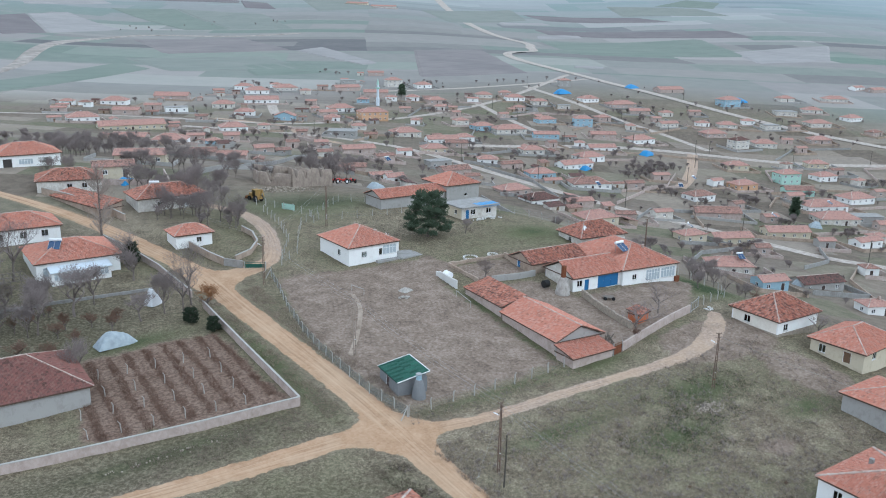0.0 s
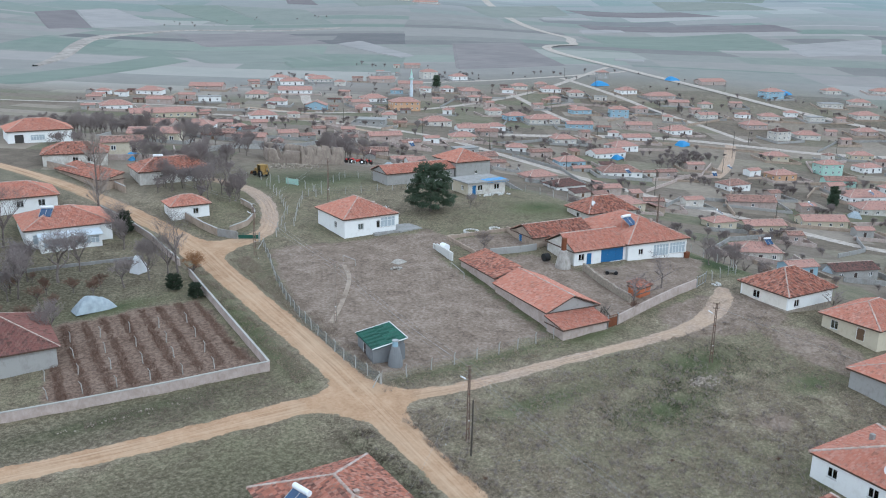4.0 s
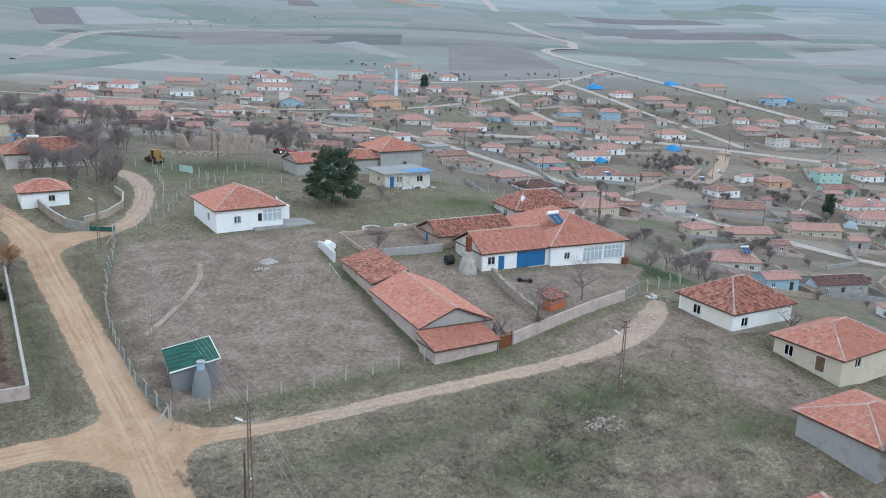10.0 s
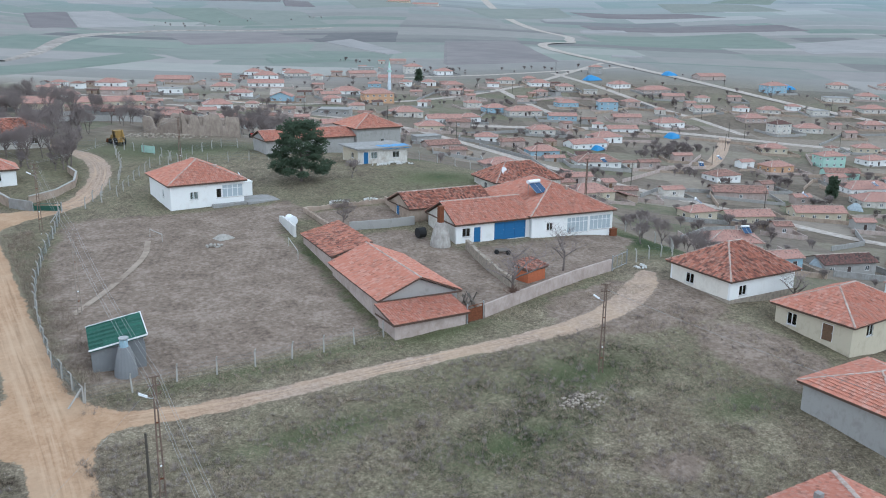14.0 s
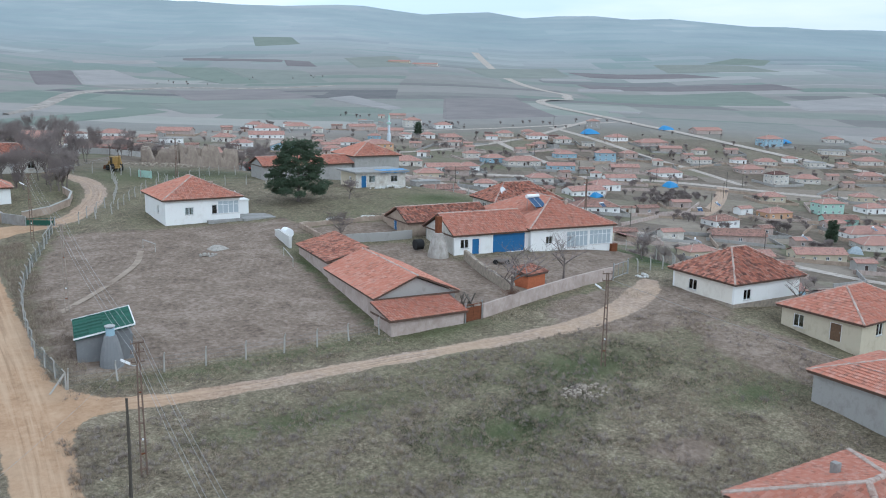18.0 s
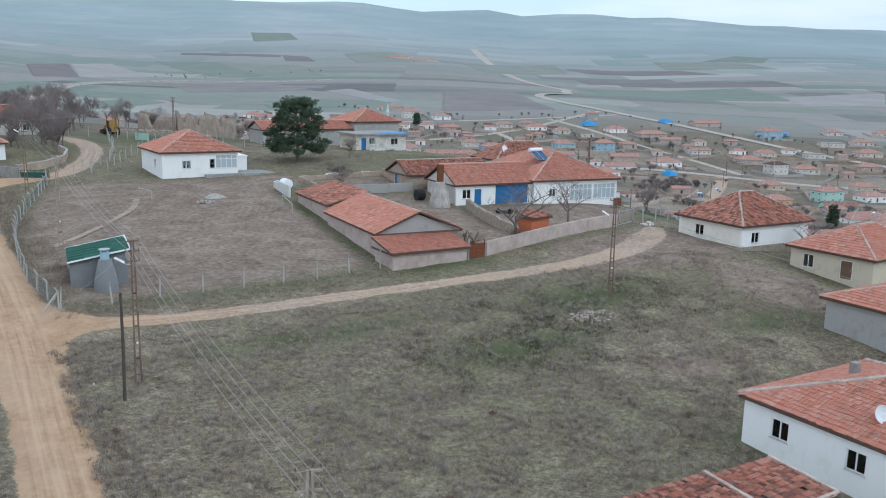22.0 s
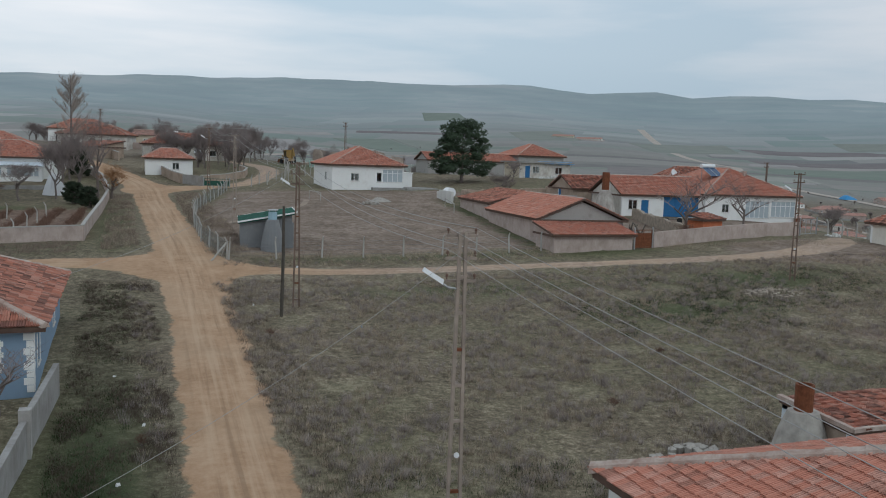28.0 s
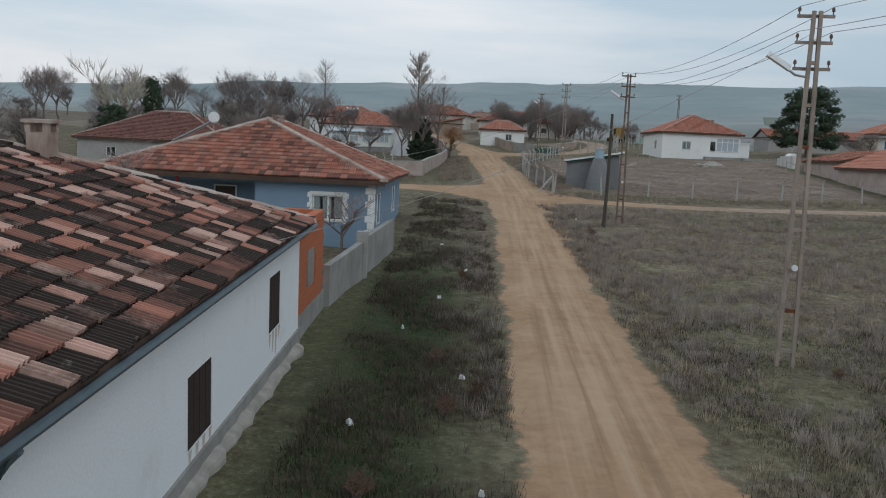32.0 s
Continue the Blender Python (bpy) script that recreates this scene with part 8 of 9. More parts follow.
# sheds and stables beside the village houses
srng = random.Random(44)
taken = [(x, y, max(w, d) * 0.62) for x, y, w, d, _ in HOMES]
lanes = [(q.x, q.y) for pts in ([(300, 100), (279, 139), (268, 157), (262, 192), (250, 233), (237, 308), (227, 366), (190, 421)], [(560, 235), (504, 262), (454, 292), (417, 324), (371, 349), (316, 361)], [(386, 510), (366, 449), (352, 400)],
         [(475, 562), (461, 484), (446, 424), (440, 376), (431, 333)], [(408, 327), (370, 296), (340, 274), (320, 262)], [(552, 336), (550, 405), (557, 497)]) for q in curve_pts(pts, 5.0)]
SHEDS = []
for x, y, w, d, yaw in HOMES[2:120]:
    for side in range(2):
        a = radians(yaw + srng.choice((0, 90, 180, 270)) + srng.uniform(-15, 15))
        r = max(w, d) / 2 + srng.uniform(3.5, 8)
        px, py, pw, pd = x + math.cos(a) * r, y + math.sin(a) * r, srng.uniform(4, 9), srng.uniform(3, 4.5)
        if any(math.hypot(px - q[0], py - q[1]) < q[2] + pw * 0.5 for q in taken) or any(math.hypot(px - q[0], py - q[1]) < 6 for q in lanes):
            continue
        taken.append((px, py, pw * 0.6))
        SHEDS.append((px, py, pw, pd, yaw + srng.choice((0, 90))))
for px, py, pw, pd, yaw in SHEDS[:70]:
    mat, roofing = srng.choice(("earth", "pink", "grey", "concrete", "white_old")), srng.choice(("clay", "worn", "worn", "dark"))
    low = min(gz(px + a * pw / 2, py + b * pd / 2) for a in (-1, 1) for b in (-1, 1))
    kind = srng.choice(("gable_x", "shed_y"))
    root = thing("village_shed", pose(px, py, low, 0, 0, yaw), {"earth": "brown mud", "pink": "bare rendered", "grey": "grey plastered", "concrete": "grey concrete", "white_old": "faded white"}[mat] + " shed with " + ROOFW[roofing] + " in a village yard", "shed", "village sheds")
    hh, rise = srng.uniform(2.0, 2.6), pd * 0.22
    wb = MB().box(-pw / 2, -pd / 2, -0.6, pw / 2, pd / 2, hh)
    for sx in (-1, 1):
        tri = [(sx * pw / 2, -pd / 2, hh), (sx * pw / 2, pd / 2, hh), (sx * pw / 2, 0 if kind == "gable_x" else pd / 2, hh + rise * 0.92)]
        wb.prism(tri, [(q[0] - sx * 0.2, q[1], q[2]) for q in tri])
    part("wall", wb, M[mat], root)
    part("door", MB().box(-0.5, -pd / 2 - 0.05, 0.05, 0.5, -pd / 2 - 0.004, 1.8), M["wood"], root)
    roof(root, kind, -pw / 2 - 0.25, -pd / 2 - 0.25, pw / 2 + 0.25, pd / 2 + 0.25, hh + 0.02, rise, roofing, 0)

# poles along the village streets
shaft_me = MB().tube([(0, 0, -0.5), (0.03, 0, 4), (0, 0, 8.2)], [0.14, 0.12, 0.09], 7).data("shaft", M["pole_wood"])
arm_me = MB().box(-0.7, -0.06, 7.6, 0.7, 0.06, 7.75).data("crossarm", M["grey_wood"])
for px, py in [(q[0] + 4.2, q[1] + 1.5) for q in lanes[::9]]:
    root = thing("utility_pole", pose(px, py, gz(px, py), 0, 0, (px * 7) % 180), "slim brown wooden utility pole beside a village street", "power pole", "village poles")
    part("shaft", shaft_me, None, root)
    part("crossarm", arm_me, None, root)

mq = thing("minaret", pose(309, 523, gz(309, 523)), "slim pale minaret with turquoise balcony and cone", "minaret")
part("shaft", MB().lathe((0, 0, 0), [(1.2, -1), (1.2, 5), (0.9, 6), (0.8, 14.5), (0, 14.5)], 14), M["white_blue"], mq)
part("balcony", MB().lathe((0, 0, 11.5), [(0.85, 0), (1.45, 0.5), (1.45, 1.4), (0.85, 1.4)], 14), M["teal"], mq)
part("cone", MB().lathe((0, 0, 14.502), [(1.0, 0), (0.7, 1.2), (0.0, 4.5)], 14), M["teal"], mq)
for x, y, yaw in ((236, 187, 40), (306, 250, -30), (352, 205, 10), (298, 196, 30), (204, 143, -20), (262, 258, 0), (330, 262, 15), (176, 290, 0)):
    heater(x, y, gz(x, y) + 3.9, yaw)
for x, y, lx, ly, h, c in ((300, 305, 7, 4, 2.2, "tarp_blue"), (480, 520, 14, 8, 4, "tarp_blue"), (214, 130, 5, 4, 2, "tarp_grey"), (372, 330, 10, 6, 3, "tarp_blue"), (560, 520, 12, 8, 3.5, "tarp_blue"), (130, 470, 9, 6, 3, "tarp_blue"), (600, 440, 14, 9, 4, "tarp_blue"), (318, 190, 6, 5, 2.5, "tarp_grey")):
    tarp_heap("sheet_cover", "hay stack under a sheet in the village" if c != "tarp_blue" else "hay stack under a bright blue sheet", x, y, lx, ly, h, c, x % 40, int(x))

def yard_wall(mat, *pts):
    wall_run("village_wall", "pale rendered yard wall between village houses" if mat == "pink" else "grey concrete yard wall between village houses" if mat == "concrete" else "brown mud yard wall between village houses", list(pts), 1.3, 0.3, mat, None, 9, "village yard walls")


yard_wall("pink", (255, 240), (300, 262), (322, 262))
yard_wall("concrete", (240, 215), (262, 228), (300, 215))
yard_wall("earth", (330, 345), (372, 330), (420, 300))
yard_wall("pink", (140, 430), (180, 440), (210, 430))
yard_wall("concrete", (250, 340), (290, 350), (310, 335))
yard_wall("earth", (360, 240), (400, 235), (430, 215))
yard_wall("pink", (200, 330), (230, 345), (260, 335))
yard_wall("concrete", (150, 180), (170, 200), (185, 240))
yard_wall("earth", (430, 380), (480, 390), (520, 360))
yard_wall("pink", (300, 180), (330, 175), (345, 160))
yard_wall("concrete", (190, 150), (215, 165), (240, 170))
yard_wall("earth", (220, 110), (240, 130), (262, 140))
yard_wall("pink", (279, 260), (316, 266), (345, 286))
yard_wall("concrete", (90, 228), (118, 268), (144, 308), (160, 318))
yard_wall("earth", (255, 300), (270, 320), (262, 345))
yard_wall("pink", (300, 300), (322, 322), (350, 318))
yard_wall("concrete", (232, 250), (246, 282), (240, 310))
yard_wall("earth", (330, 220), (352, 232), (385, 222))
yard_wall("pink", (390, 260), (412, 280), (440, 275))
yard_wall("concrete", (270, 395), (300, 400), (322, 425))
yard_wall("earth", (210, 380), (236, 402), (262, 400))
yard_wall("pink", (170, 345), (190, 365), (186, 400))
yard_wall("concrete", (450, 300), (490, 315), (530, 300))
yard_wall("earth", (380, 400), (420, 415), (440, 390))
yard_wall("pink", (360, 450), (400, 460), (430, 440))
yard_wall("concrete", (300, 470), (330, 500), (370, 495))
yard_wall("earth", (240, 440), (262, 470), (250, 500))
yard_wall("pink", (455, 240), (480, 262), (520, 250))
yard_wall("concrete", (410, 190), (440, 205), (470, 190))
yard_wall("earth", (260, 200), (276, 218), (300, 235))
yard_wall("pink", (345, 190), (362, 205), (395, 200))
yard_wall("concrete", (240, 145), (262, 150), (280, 165))


# ---- trees ----
def twig_mesh(rng, height, spread_, levels, start, mat_t, mat_c, limbs, lean=0.0, upright=0.35, fine=3, radius=0.16, low=0.6, thin=0.012):
    """A bare tree as two meshes: trunk with limbs, and a crown of fine twigs."""
    trunk, crown = MB(), MB()

    def grow(p, d, length, r, lev):
        d = (d + Vector((rng.uniform(-1, 1), rng.uniform(-1, 1), rng.uniform(-0.3, 0.6))) * 0.18).normalized()
        mid = p + d * length * 0.5 + Vector((rng.uniform(-1, 1), rng.uniform(-1, 1), 0)) * length * 0.07
        q = p + d * length * (1.0 if lev else 1.25)
        if lev < 2:
            trunk.tube([p, mid, q], [r, r * 0.8, r * 0.6], 5, False)
        elif lev == 2:
            crown.tube([p, q], [r, r * 0.6], 3, False)
        else:
            w = d.orthogonal().normalized() * r
            crown.face([p - w, p + w, q])
        if lev >= levels:
            return
        n = limbs if lev == 0 else fine + (1 if lev >= levels - 2 else 0)
        for i in range(n):
            a = rng.uniform(0, math.tau)
            side = Vector((math.cos(a), math.sin(a), rng.uniform(0.0, 0.5)))
            nd = (d * upright + side * spread_ * rng.uniform(0.7, 1.2) + Vector((0, 0, 0.25))).normalized()
            t = rng.uniform(0.45, 1.0) if lev else rng.uniform(low, 1.0)
            grow(p.lerp(q, t), nd, length * rng.uniform(0.62, 0.92), max(r * 0.56, thin), lev + 1)

    grow(Vector((0, 0, -0.2)), Vector((lean, 0, 1)), height * start, radius, 0)
    return trunk.data("trunk", mat_t), crown.data("crown", mat_c)


def tree_master(label, *args, name="bare_tree", **kw):
    t, c = twig_mesh(*args, **kw)
    return name, label, t, c


TREES = {
    "fruit": tree_master("leafless fruit tree with a low spreading crown", random.Random(1), 6.0, 0.95, 6, 0.24, M["bark"], M["twig"], 5, fine=3, radius=0.13),
    "fruit2": tree_master("leafless spreading orchard tree", random.Random(2), 6.6, 0.85, 6, 0.24, M["bark"], M["twig"], 5, fine=3, radius=0.13),
    "dense": tree_master("leafless dense brownish garden tree", random.Random(3), 8.0, 0.7, 6, 0.22, M["bark"], M["twig"], 6, fine=3, radius=0.13, upright=0.6),
    "dense2": tree_master("leafless grey-brown tree with fine twigs", random.Random(4), 9.0, 0.6, 6, 0.24, M["bark"], M["twig"], 5, fine=3, radius=0.14, upright=0.7),
    "sparse": tree_master("leafless young tree with few open branches", random.Random(11), 6.0, 0.9, 4, 0.27, M["bark"], M["twig"], 5, fine=3, radius=0.11, thin=0.013),
    "red": tree_master("leafless shrubby tree with reddish twigs", random.Random(5), 4.6, 0.9, 5, 0.18, M["bark"], M["twig_red"], 6, fine=3, radius=0.08),
    "oak": tree_master("small oak with clinging brown leaves", random.Random(7), 6.0, 0.8, 6, 0.24, M["bark"], M["dry_leaf"], 5, fine=3, name="oak_tree"),
}


TREES["pale"] = tree_master("slender tree with clinging pale yellowish leaves", random.Random(8), 8.0, 0.6, 5, 0.26, M["bark"], M["pale_leaf"], 5, fine=3, upright=0.7, thin=0.03, name="birch_tree")


def poplar_mesh(rng, height):
    """An upright poplar: one tapering stem with many steep limbs that carry fine twigs."""
    trunk, crown = MB(), MB()
    trunk.tube([(0, 0, -0.3), (0.05, 0, height * 0.5), (0, 0, height * 0.97)], [0.18, 0.1, 0.015], 6, False)
    for i in range(90):
        z = height * rng.uniform(0.1, 0.9)
        a = rng.uniform(0, math.tau)
        ln = (0.6 + 2.3 * math.sin(math.pi * min(1, (z / height) ** 0.75)) ** 0.8) * rng.uniform(0.6, 1.1)
        q = Vector((math.cos(a) * ln * 0.72, math.sin(a) * ln * 0.72, z + ln * 0.75))
        crown.tube([(0, 0, z), q], [0.022, 0.01], 3, False)
        for _ in range(30):
            b = Vector((0, 0, z)).lerp(q, rng.uniform(0.25, 1))
            t = Vector((rng.uniform(-0.35, 0.35), rng.uniform(-0.35, 0.35), rng.uniform(0.35, 0.9)))
            w = t.orthogonal().normalized() * 0.014
            crown.face([b - w, b + w, b + t])
    return trunk.data("trunk", M["bark"]), crown.data("crown", M["twig_pale"])


TREES["poplar"] = ("poplar", "tall leafless poplar with upright twigs", *poplar_mesh(random.Random(6), 11.0))


BIG = 1.4


def tree(kind, x, y, s=1.0, yaw=None, sink=0.05):
    name, label, t, c = TREES[kind]
    root = thing(name, pose(x, y, gz(x, y) - sink, 0, 0, (x * 37 + y * 91) % 360 if yaw is None else yaw) @ Matrix.Diagonal((s * BIG, s * BIG, s * BIG * (0.9 + (x * 7 % 1) * 0.25), 1)), label, "tree", "bare trees" if name == "bare_tree" else "")
    part("trunk", t, None, root)
    part("crown", c, None, root)
    return root


for kind, x, y, s in (("sparse", 93.0, 81.8, 1.25), ("sparse", 103.6, 86.8, 1.0), ("fruit", 88.0, 112.5, 0.75), ("sparse", 40.3, 48.0, 0.5), ("fruit2", 99.3, 133.5, 0.6), ("red", 92.6, 81.4, 0.7), ("sparse", 32.5, 46.8, 0.7),
                      ("sparse", 127.5, 99, 0.8), ("sparse", 124.5, 104, 0.7), ("fruit2", 122, 93.5, 0.6), ("fruit", 131, 90, 0.6), ("red", 128, 86, 0.8),
                      ("fruit", 104.2, 43.6, 0.9), ("fruit2", 101.2, 43.5, 0.8), ("sparse", 121.2, 69.4, 0.8), ("dense", 128, 67, 0.6)):
    tree(kind, x, y, s)
for kind, x, y, s in (("oak", 43.0, 125.5, 0.9), ("dense2", 41.4, 128.0, 1.0), ("dense2", 39.6, 126.4, 0.9), ("dense", 36.8, 127.0, 0.8), ("fruit2", 24.8, 132.5, 1.4), ("fruit", 19.5, 135.6, 1.1), ("red", 21.0, 126.0, 1.0), ("fruit", 14.0, 131.0, 1.1), ("fruit2", 9.0, 125.0, 1.2),
                      ("fruit", 36.5, 142.5, 1.0), ("dense", 37.2, 147.5, 0.9), ("poplar", 36.6, 163.0, 1.0), ("poplar", 16.0, 192.0, 0.95), ("red", 22.5, 122.0, 0.9), ("fruit2", 11.5, 141.0, 1.1), ("fruit", 16.0, 138.5, 1.05), ("fruit2", 2.0, 138.0, 1.1), ("dense", 17, 152, 1.1),
                      ("dense2", 13, 160, 1.1), ("fruit", 8, 150, 1.3), ("dense", 2, 158, 1.1), ("fruit", -4, 142, 1.2), ("dense2", -10, 155, 1.2), ("dense", 20.5, 112, 0.7), ("red", 18.5, 119, 1.0), ("red", 15, 121, 1.2), ("fruit", 10, 119.5, 1.0), ("red", 30, 128, 0.8), ("fruit2", 33, 126, 0.9), ("dense", 28.5, 136, 0.8), ("red", 26, 127.5, 0.9), ("red", 19.8, 108.5, 0.8), ("dense", -2, 128, 1.0), ("dense2", 6, 168, 1.2), ("fruit", 0, 120, 1.1)):
    tree(kind, x, y, s)
rng4 = random.Random(17)


def grove(cx, cy, rx, ry, n, kinds=("dense", "dense2", "fruit"), s=(0.75, 1.15)):
    for _ in range(n):
        a, q = rng4.uniform(0, math.tau), math.sqrt(rng4.random())
        tree(rng4.choice(kinds), cx + math.cos(a) * q * rx, cy + math.sin(a) * q * ry, rng4.uniform(*s))


grove(60, 166, 4.5, 7, 13, s=(0.45, 0.75))
grove(60, 178, 9, 12, 17, s=(0.55, 0.8))
grove(70, 214, 14, 8, 14, s=(0.5, 0.8))
grove(66, 190, 5, 6, 10, s=(0.45, 0.75))
grove(52, 170, 3, 3, 4, s=(0.45, 0.75))
grove(56, 194, 8, 4, 9, s=(0.45, 0.75))
grove(46, 250, 12, 9, 20, s=(0.45, 0.75))
grove(62, 262, 14, 14, 26, s=(0.45, 0.75))
grove(82, 300, 18, 16, 16, s=(0.45, 0.75))
grove(28, 250, 10, 8, 9, s=(0.45, 0.75))
grove(40, 214, 6, 3, 5, s=(0.45, 0.75))
grove(112, 222, 8, 6, 9, ("dense2", "dense"), (0.5, 0.85))
grove(122, 232, 8, 6, 7, ("dense2", "dense"), (0.5, 0.85))
grove(86, 206, 7, 3, 6, s=(0.45, 0.75))
grove(22, 129, 13, 6, 8, ("fruit", "dense", "red"), (0.6, 1.0))
grove(8, 152, 12, 8, 8)
grove(176, 136, 10, 9, 6, s=(0.45, 0.75))
grove(158, 118, 8, 8, 5, s=(0.45, 0.75))
grove(150, 140, 10, 12, 7, s=(0.45, 0.75))
grove(-20, 180, 20, 20, 12)
grove(-10, 110, 8, 9, 10, s=(0.6, 0.95))
tree("dense2", -1.0, 106.0, 0.85)
tree("fruit2", -3.5, 111.0, 0.95)

def list_mesh(name, v, f, mat):
    me = bpy.data.meshes.new(name)
    me.from_pydata(v.tolist(), [], f)
    me.materials.append(mat)
    return me


# the lower village's gardens: many small bare trees that nobody could count
LT, LC = twig_mesh(random.Random(21), 7.5, 0.85, 5, 0.15, M["bark"], M["twig"], 7, fine=3, radius=0.13, upright=0.5, thin=0.024, low=0.25)
base_v, base_f, off = [], [], 0
for me_ in (LT, LC):
    vv = np.zeros(len(me_.vertices) * 3)
    me_.vertices.foreach_get("co", vv)
    base_v.append(vv.reshape(-1, 3))
    base_f += [tuple(i + off for i in q.vertices) for q in me_.polygons]
    off += len(base_v[-1])
base_v = np.concatenate(base_v)
quad_f, tri_f = np.array([q for q in base_f if len(q) == 4]), np.array([q for q in base_f if len(q) == 3])
spots = []


def garden(cx, cy, rx, ry, n):
    """Scatters n trees over one garden."""
    for _ in range(n):
        a, q = rng4.uniform(0, math.tau), math.sqrt(rng4.random())
        spots.append((cx + math.cos(a) * q * rx, cy + math.sin(a) * q * ry, rng4.uniform(0.7, 1.4), rng4.uniform(0, math.tau)))


garden(75, 370, 11, 9, 14)
garden(56, 353, 10, 8, 12)
garden(61, 229, 4, 3, 6)
garden(138, 418, 6, 5, 5)
garden(168, 413, 6, 5, 5)
garden(158, 324, 6, 5, 8)
garden(172, 304, 11, 8, 12)
garden(241, 395, 6, 5, 6)
garden(339, 481, 14, 11, 8)
garden(317, 513, 8, 6, 6)
garden(273, 497, 8, 6, 5)
garden(345, 445, 7, 6, 5)
garden(417, 447, 8, 6, 5)
garden(334, 301, 18, 14, 22)
garden(356, 297, 9, 7, 10)
garden(328, 230, 7, 5, 12)
garden(295, 227, 10, 8, 10)
garden(495, 435, 13, 10, 8)
garden(378, 229, 9, 7, 8)
garden(315, 174, 7, 6, 8)
garden(504, 339, 12, 10, 6)
garden(272, 654, 19, 15, 8)
garden(402, 605, 19, 15, 10)
garden(292, 320, 9, 7, 6)
garden(257, 252, 7, 6, 8)
garden(395, 291, 7, 5, 8)
garden(562, 370, 11, 9, 5)
garden(439, 235, 8, 7, 8)
garden(92, 245, 5, 4, 8)
garden(206, 456, 8, 7, 6)
garden(459, 578, 29, 23, 6)
garden(370, 694, 21, 17, 5)
garden(464, 445, 13, 10, 6)
garden(559, 412, 28, 22, 6)
garden(554, 317, 21, 17, 6)
garden(250, 336, 8, 7, 6)
garden(308, 195, 7, 6, 8)
garden(250, 171, 5, 4, 6)
garden(420, 1250, 160, 60, 14)
garden(200, 168, 14, 10, 10)
garden(228, 154, 14, 9, 9)
garden(110, 340, 25, 25, 14)
garden(340, 330, 60, 40, 24)
garden(250, 350, 40, 30, 14)
garden(200, 400, 35, 25, 12)
garden(280, 470, 50, 25, 12)
# single trees in the yards
for _ in range(190):
    yx, yy = rng4.uniform(140, 560), rng4.uniform(130, 580)
    if yy > 0.9 * yx - 60 and yy < 1.5 * yx + 160 or yx < 400 and yy > 0.55 * yx:
        garden(yx, yy, 3, 3, 1)
for x, y, w, d, yaw in HOMES[2:170]:
    for _ in range(rng4.choice((1, 2, 2, 3, 4))):
        a, r = rng4.uniform(0, math.tau), max(w, d) / 2 + rng4.uniform(2.5, 11)
        if all(math.hypot(x + math.cos(a) * r - q[0], y + math.sin(a) * r - q[1]) > 4.5 for q in lanes):
            spots.append((x + math.cos(a) * r, y + math.sin(a) * r, rng4.uniform(0.35, 0.95), rng4.uniform(0, math.tau)))
garden(62, 264, 8, 6, 10)
garden(46, 273, 9, 6, 10)
garden(57, 396, 6, 5, 6)
garden(142, 406, 7, 6, 7)
garden(132, 273, 6, 5, 8)
garden(163, 288, 8, 5, 10)
garden(318, 288, 12, 8, 16)
garden(350, 298, 14, 8, 16)
garden(426, 428, 7, 5, 6)
garden(465, 418, 6, 5, 6)
garden(299, 252, 6, 5, 6)
garden(231, 238, 7, 5, 7)
sp = np.array(spots)
spz = land(sp[:, 0], sp[:, 1])
cs, sn = np.cos(sp[:, 3])[:, None], np.sin(sp[:, 3])[:, None]
wx = sp[:, 0][:, None] + sp[:, 2][:, None] * (cs * base_v[:, 0] - sn * base_v[:, 1])
wy = sp[:, 1][:, None] + sp[:, 2][:, None] * (sn * base_v[:, 0] + cs * base_v[:, 1])
wz = spz[:, None] + sp[:, 2][:, None] * base_v[:, 2]
fv = np.stack([wx, wy, wz], -1).reshape(-1, 3)
step_v = (np.arange(len(sp)) * len(base_v))[:, None, None]
ff = (quad_f[None] + step_v).reshape(-1, 4).tolist() + (tri_f[None] + step_v).reshape(-1, 3).tolist()
tagged(new("garden_trees", list_mesh("garden_trees", fv, ff, M["twig"])), "leafless garden trees scattered through the lower village", "trees", kind="stuff")


def needle_crown(rng, rx, rz, base, n, size):
    """Clumps of short blades that fill a lopsided crown, with gaps between the boughs."""
    v, f = [], []
    boughs = []
    for i in range(58):
        z = -0.85 + 1.75 * ((i + 0.5) / 58) ** 1.15
        wide = math.sqrt(max(0.02, 1 - ((z + 0.35) / 1.35) ** 2)) * 0.82
        a, q = i * 2.4 + rng.uniform(-0.4, 0.4), math.sqrt(rng.uniform(0.15, 1.0))
        boughs.append((Vector((math.cos(a) * wide * q, math.sin(a) * wide * q, z)), rng.uniform(0.15, 0.29)))
    while len(f) < n * 5:
        b, r = rng.choice(boughs)
        d = Vector((rng.gauss(0, 1), rng.gauss(0, 1), rng.gauss(0, 0.7))).normalized() * r * rng.uniform(0.45, 1.1)
        c = b + Vector((d.x, d.y, d.z * 0.62))
        c = Vector((c.x * rx, c.y * rx, base + rz + c.z * rz))
        for _ in range(5):
            t = (Vector((rng.uniform(-1, 1), rng.uniform(-1, 1), rng.uniform(-0.2, 1.2)))).normalized() * size * rng.uniform(0.6, 1.3)
            s = t.orthogonal().normalized() * size * 0.28
            i = len(v)
            v += [tuple(c + s), tuple(c - s), tuple(c + t)]
            f.append((i, i + 1, i + 2))
    me = bpy.data.meshes.new("crown")
    me.from_pydata(v, [], f)
    return me


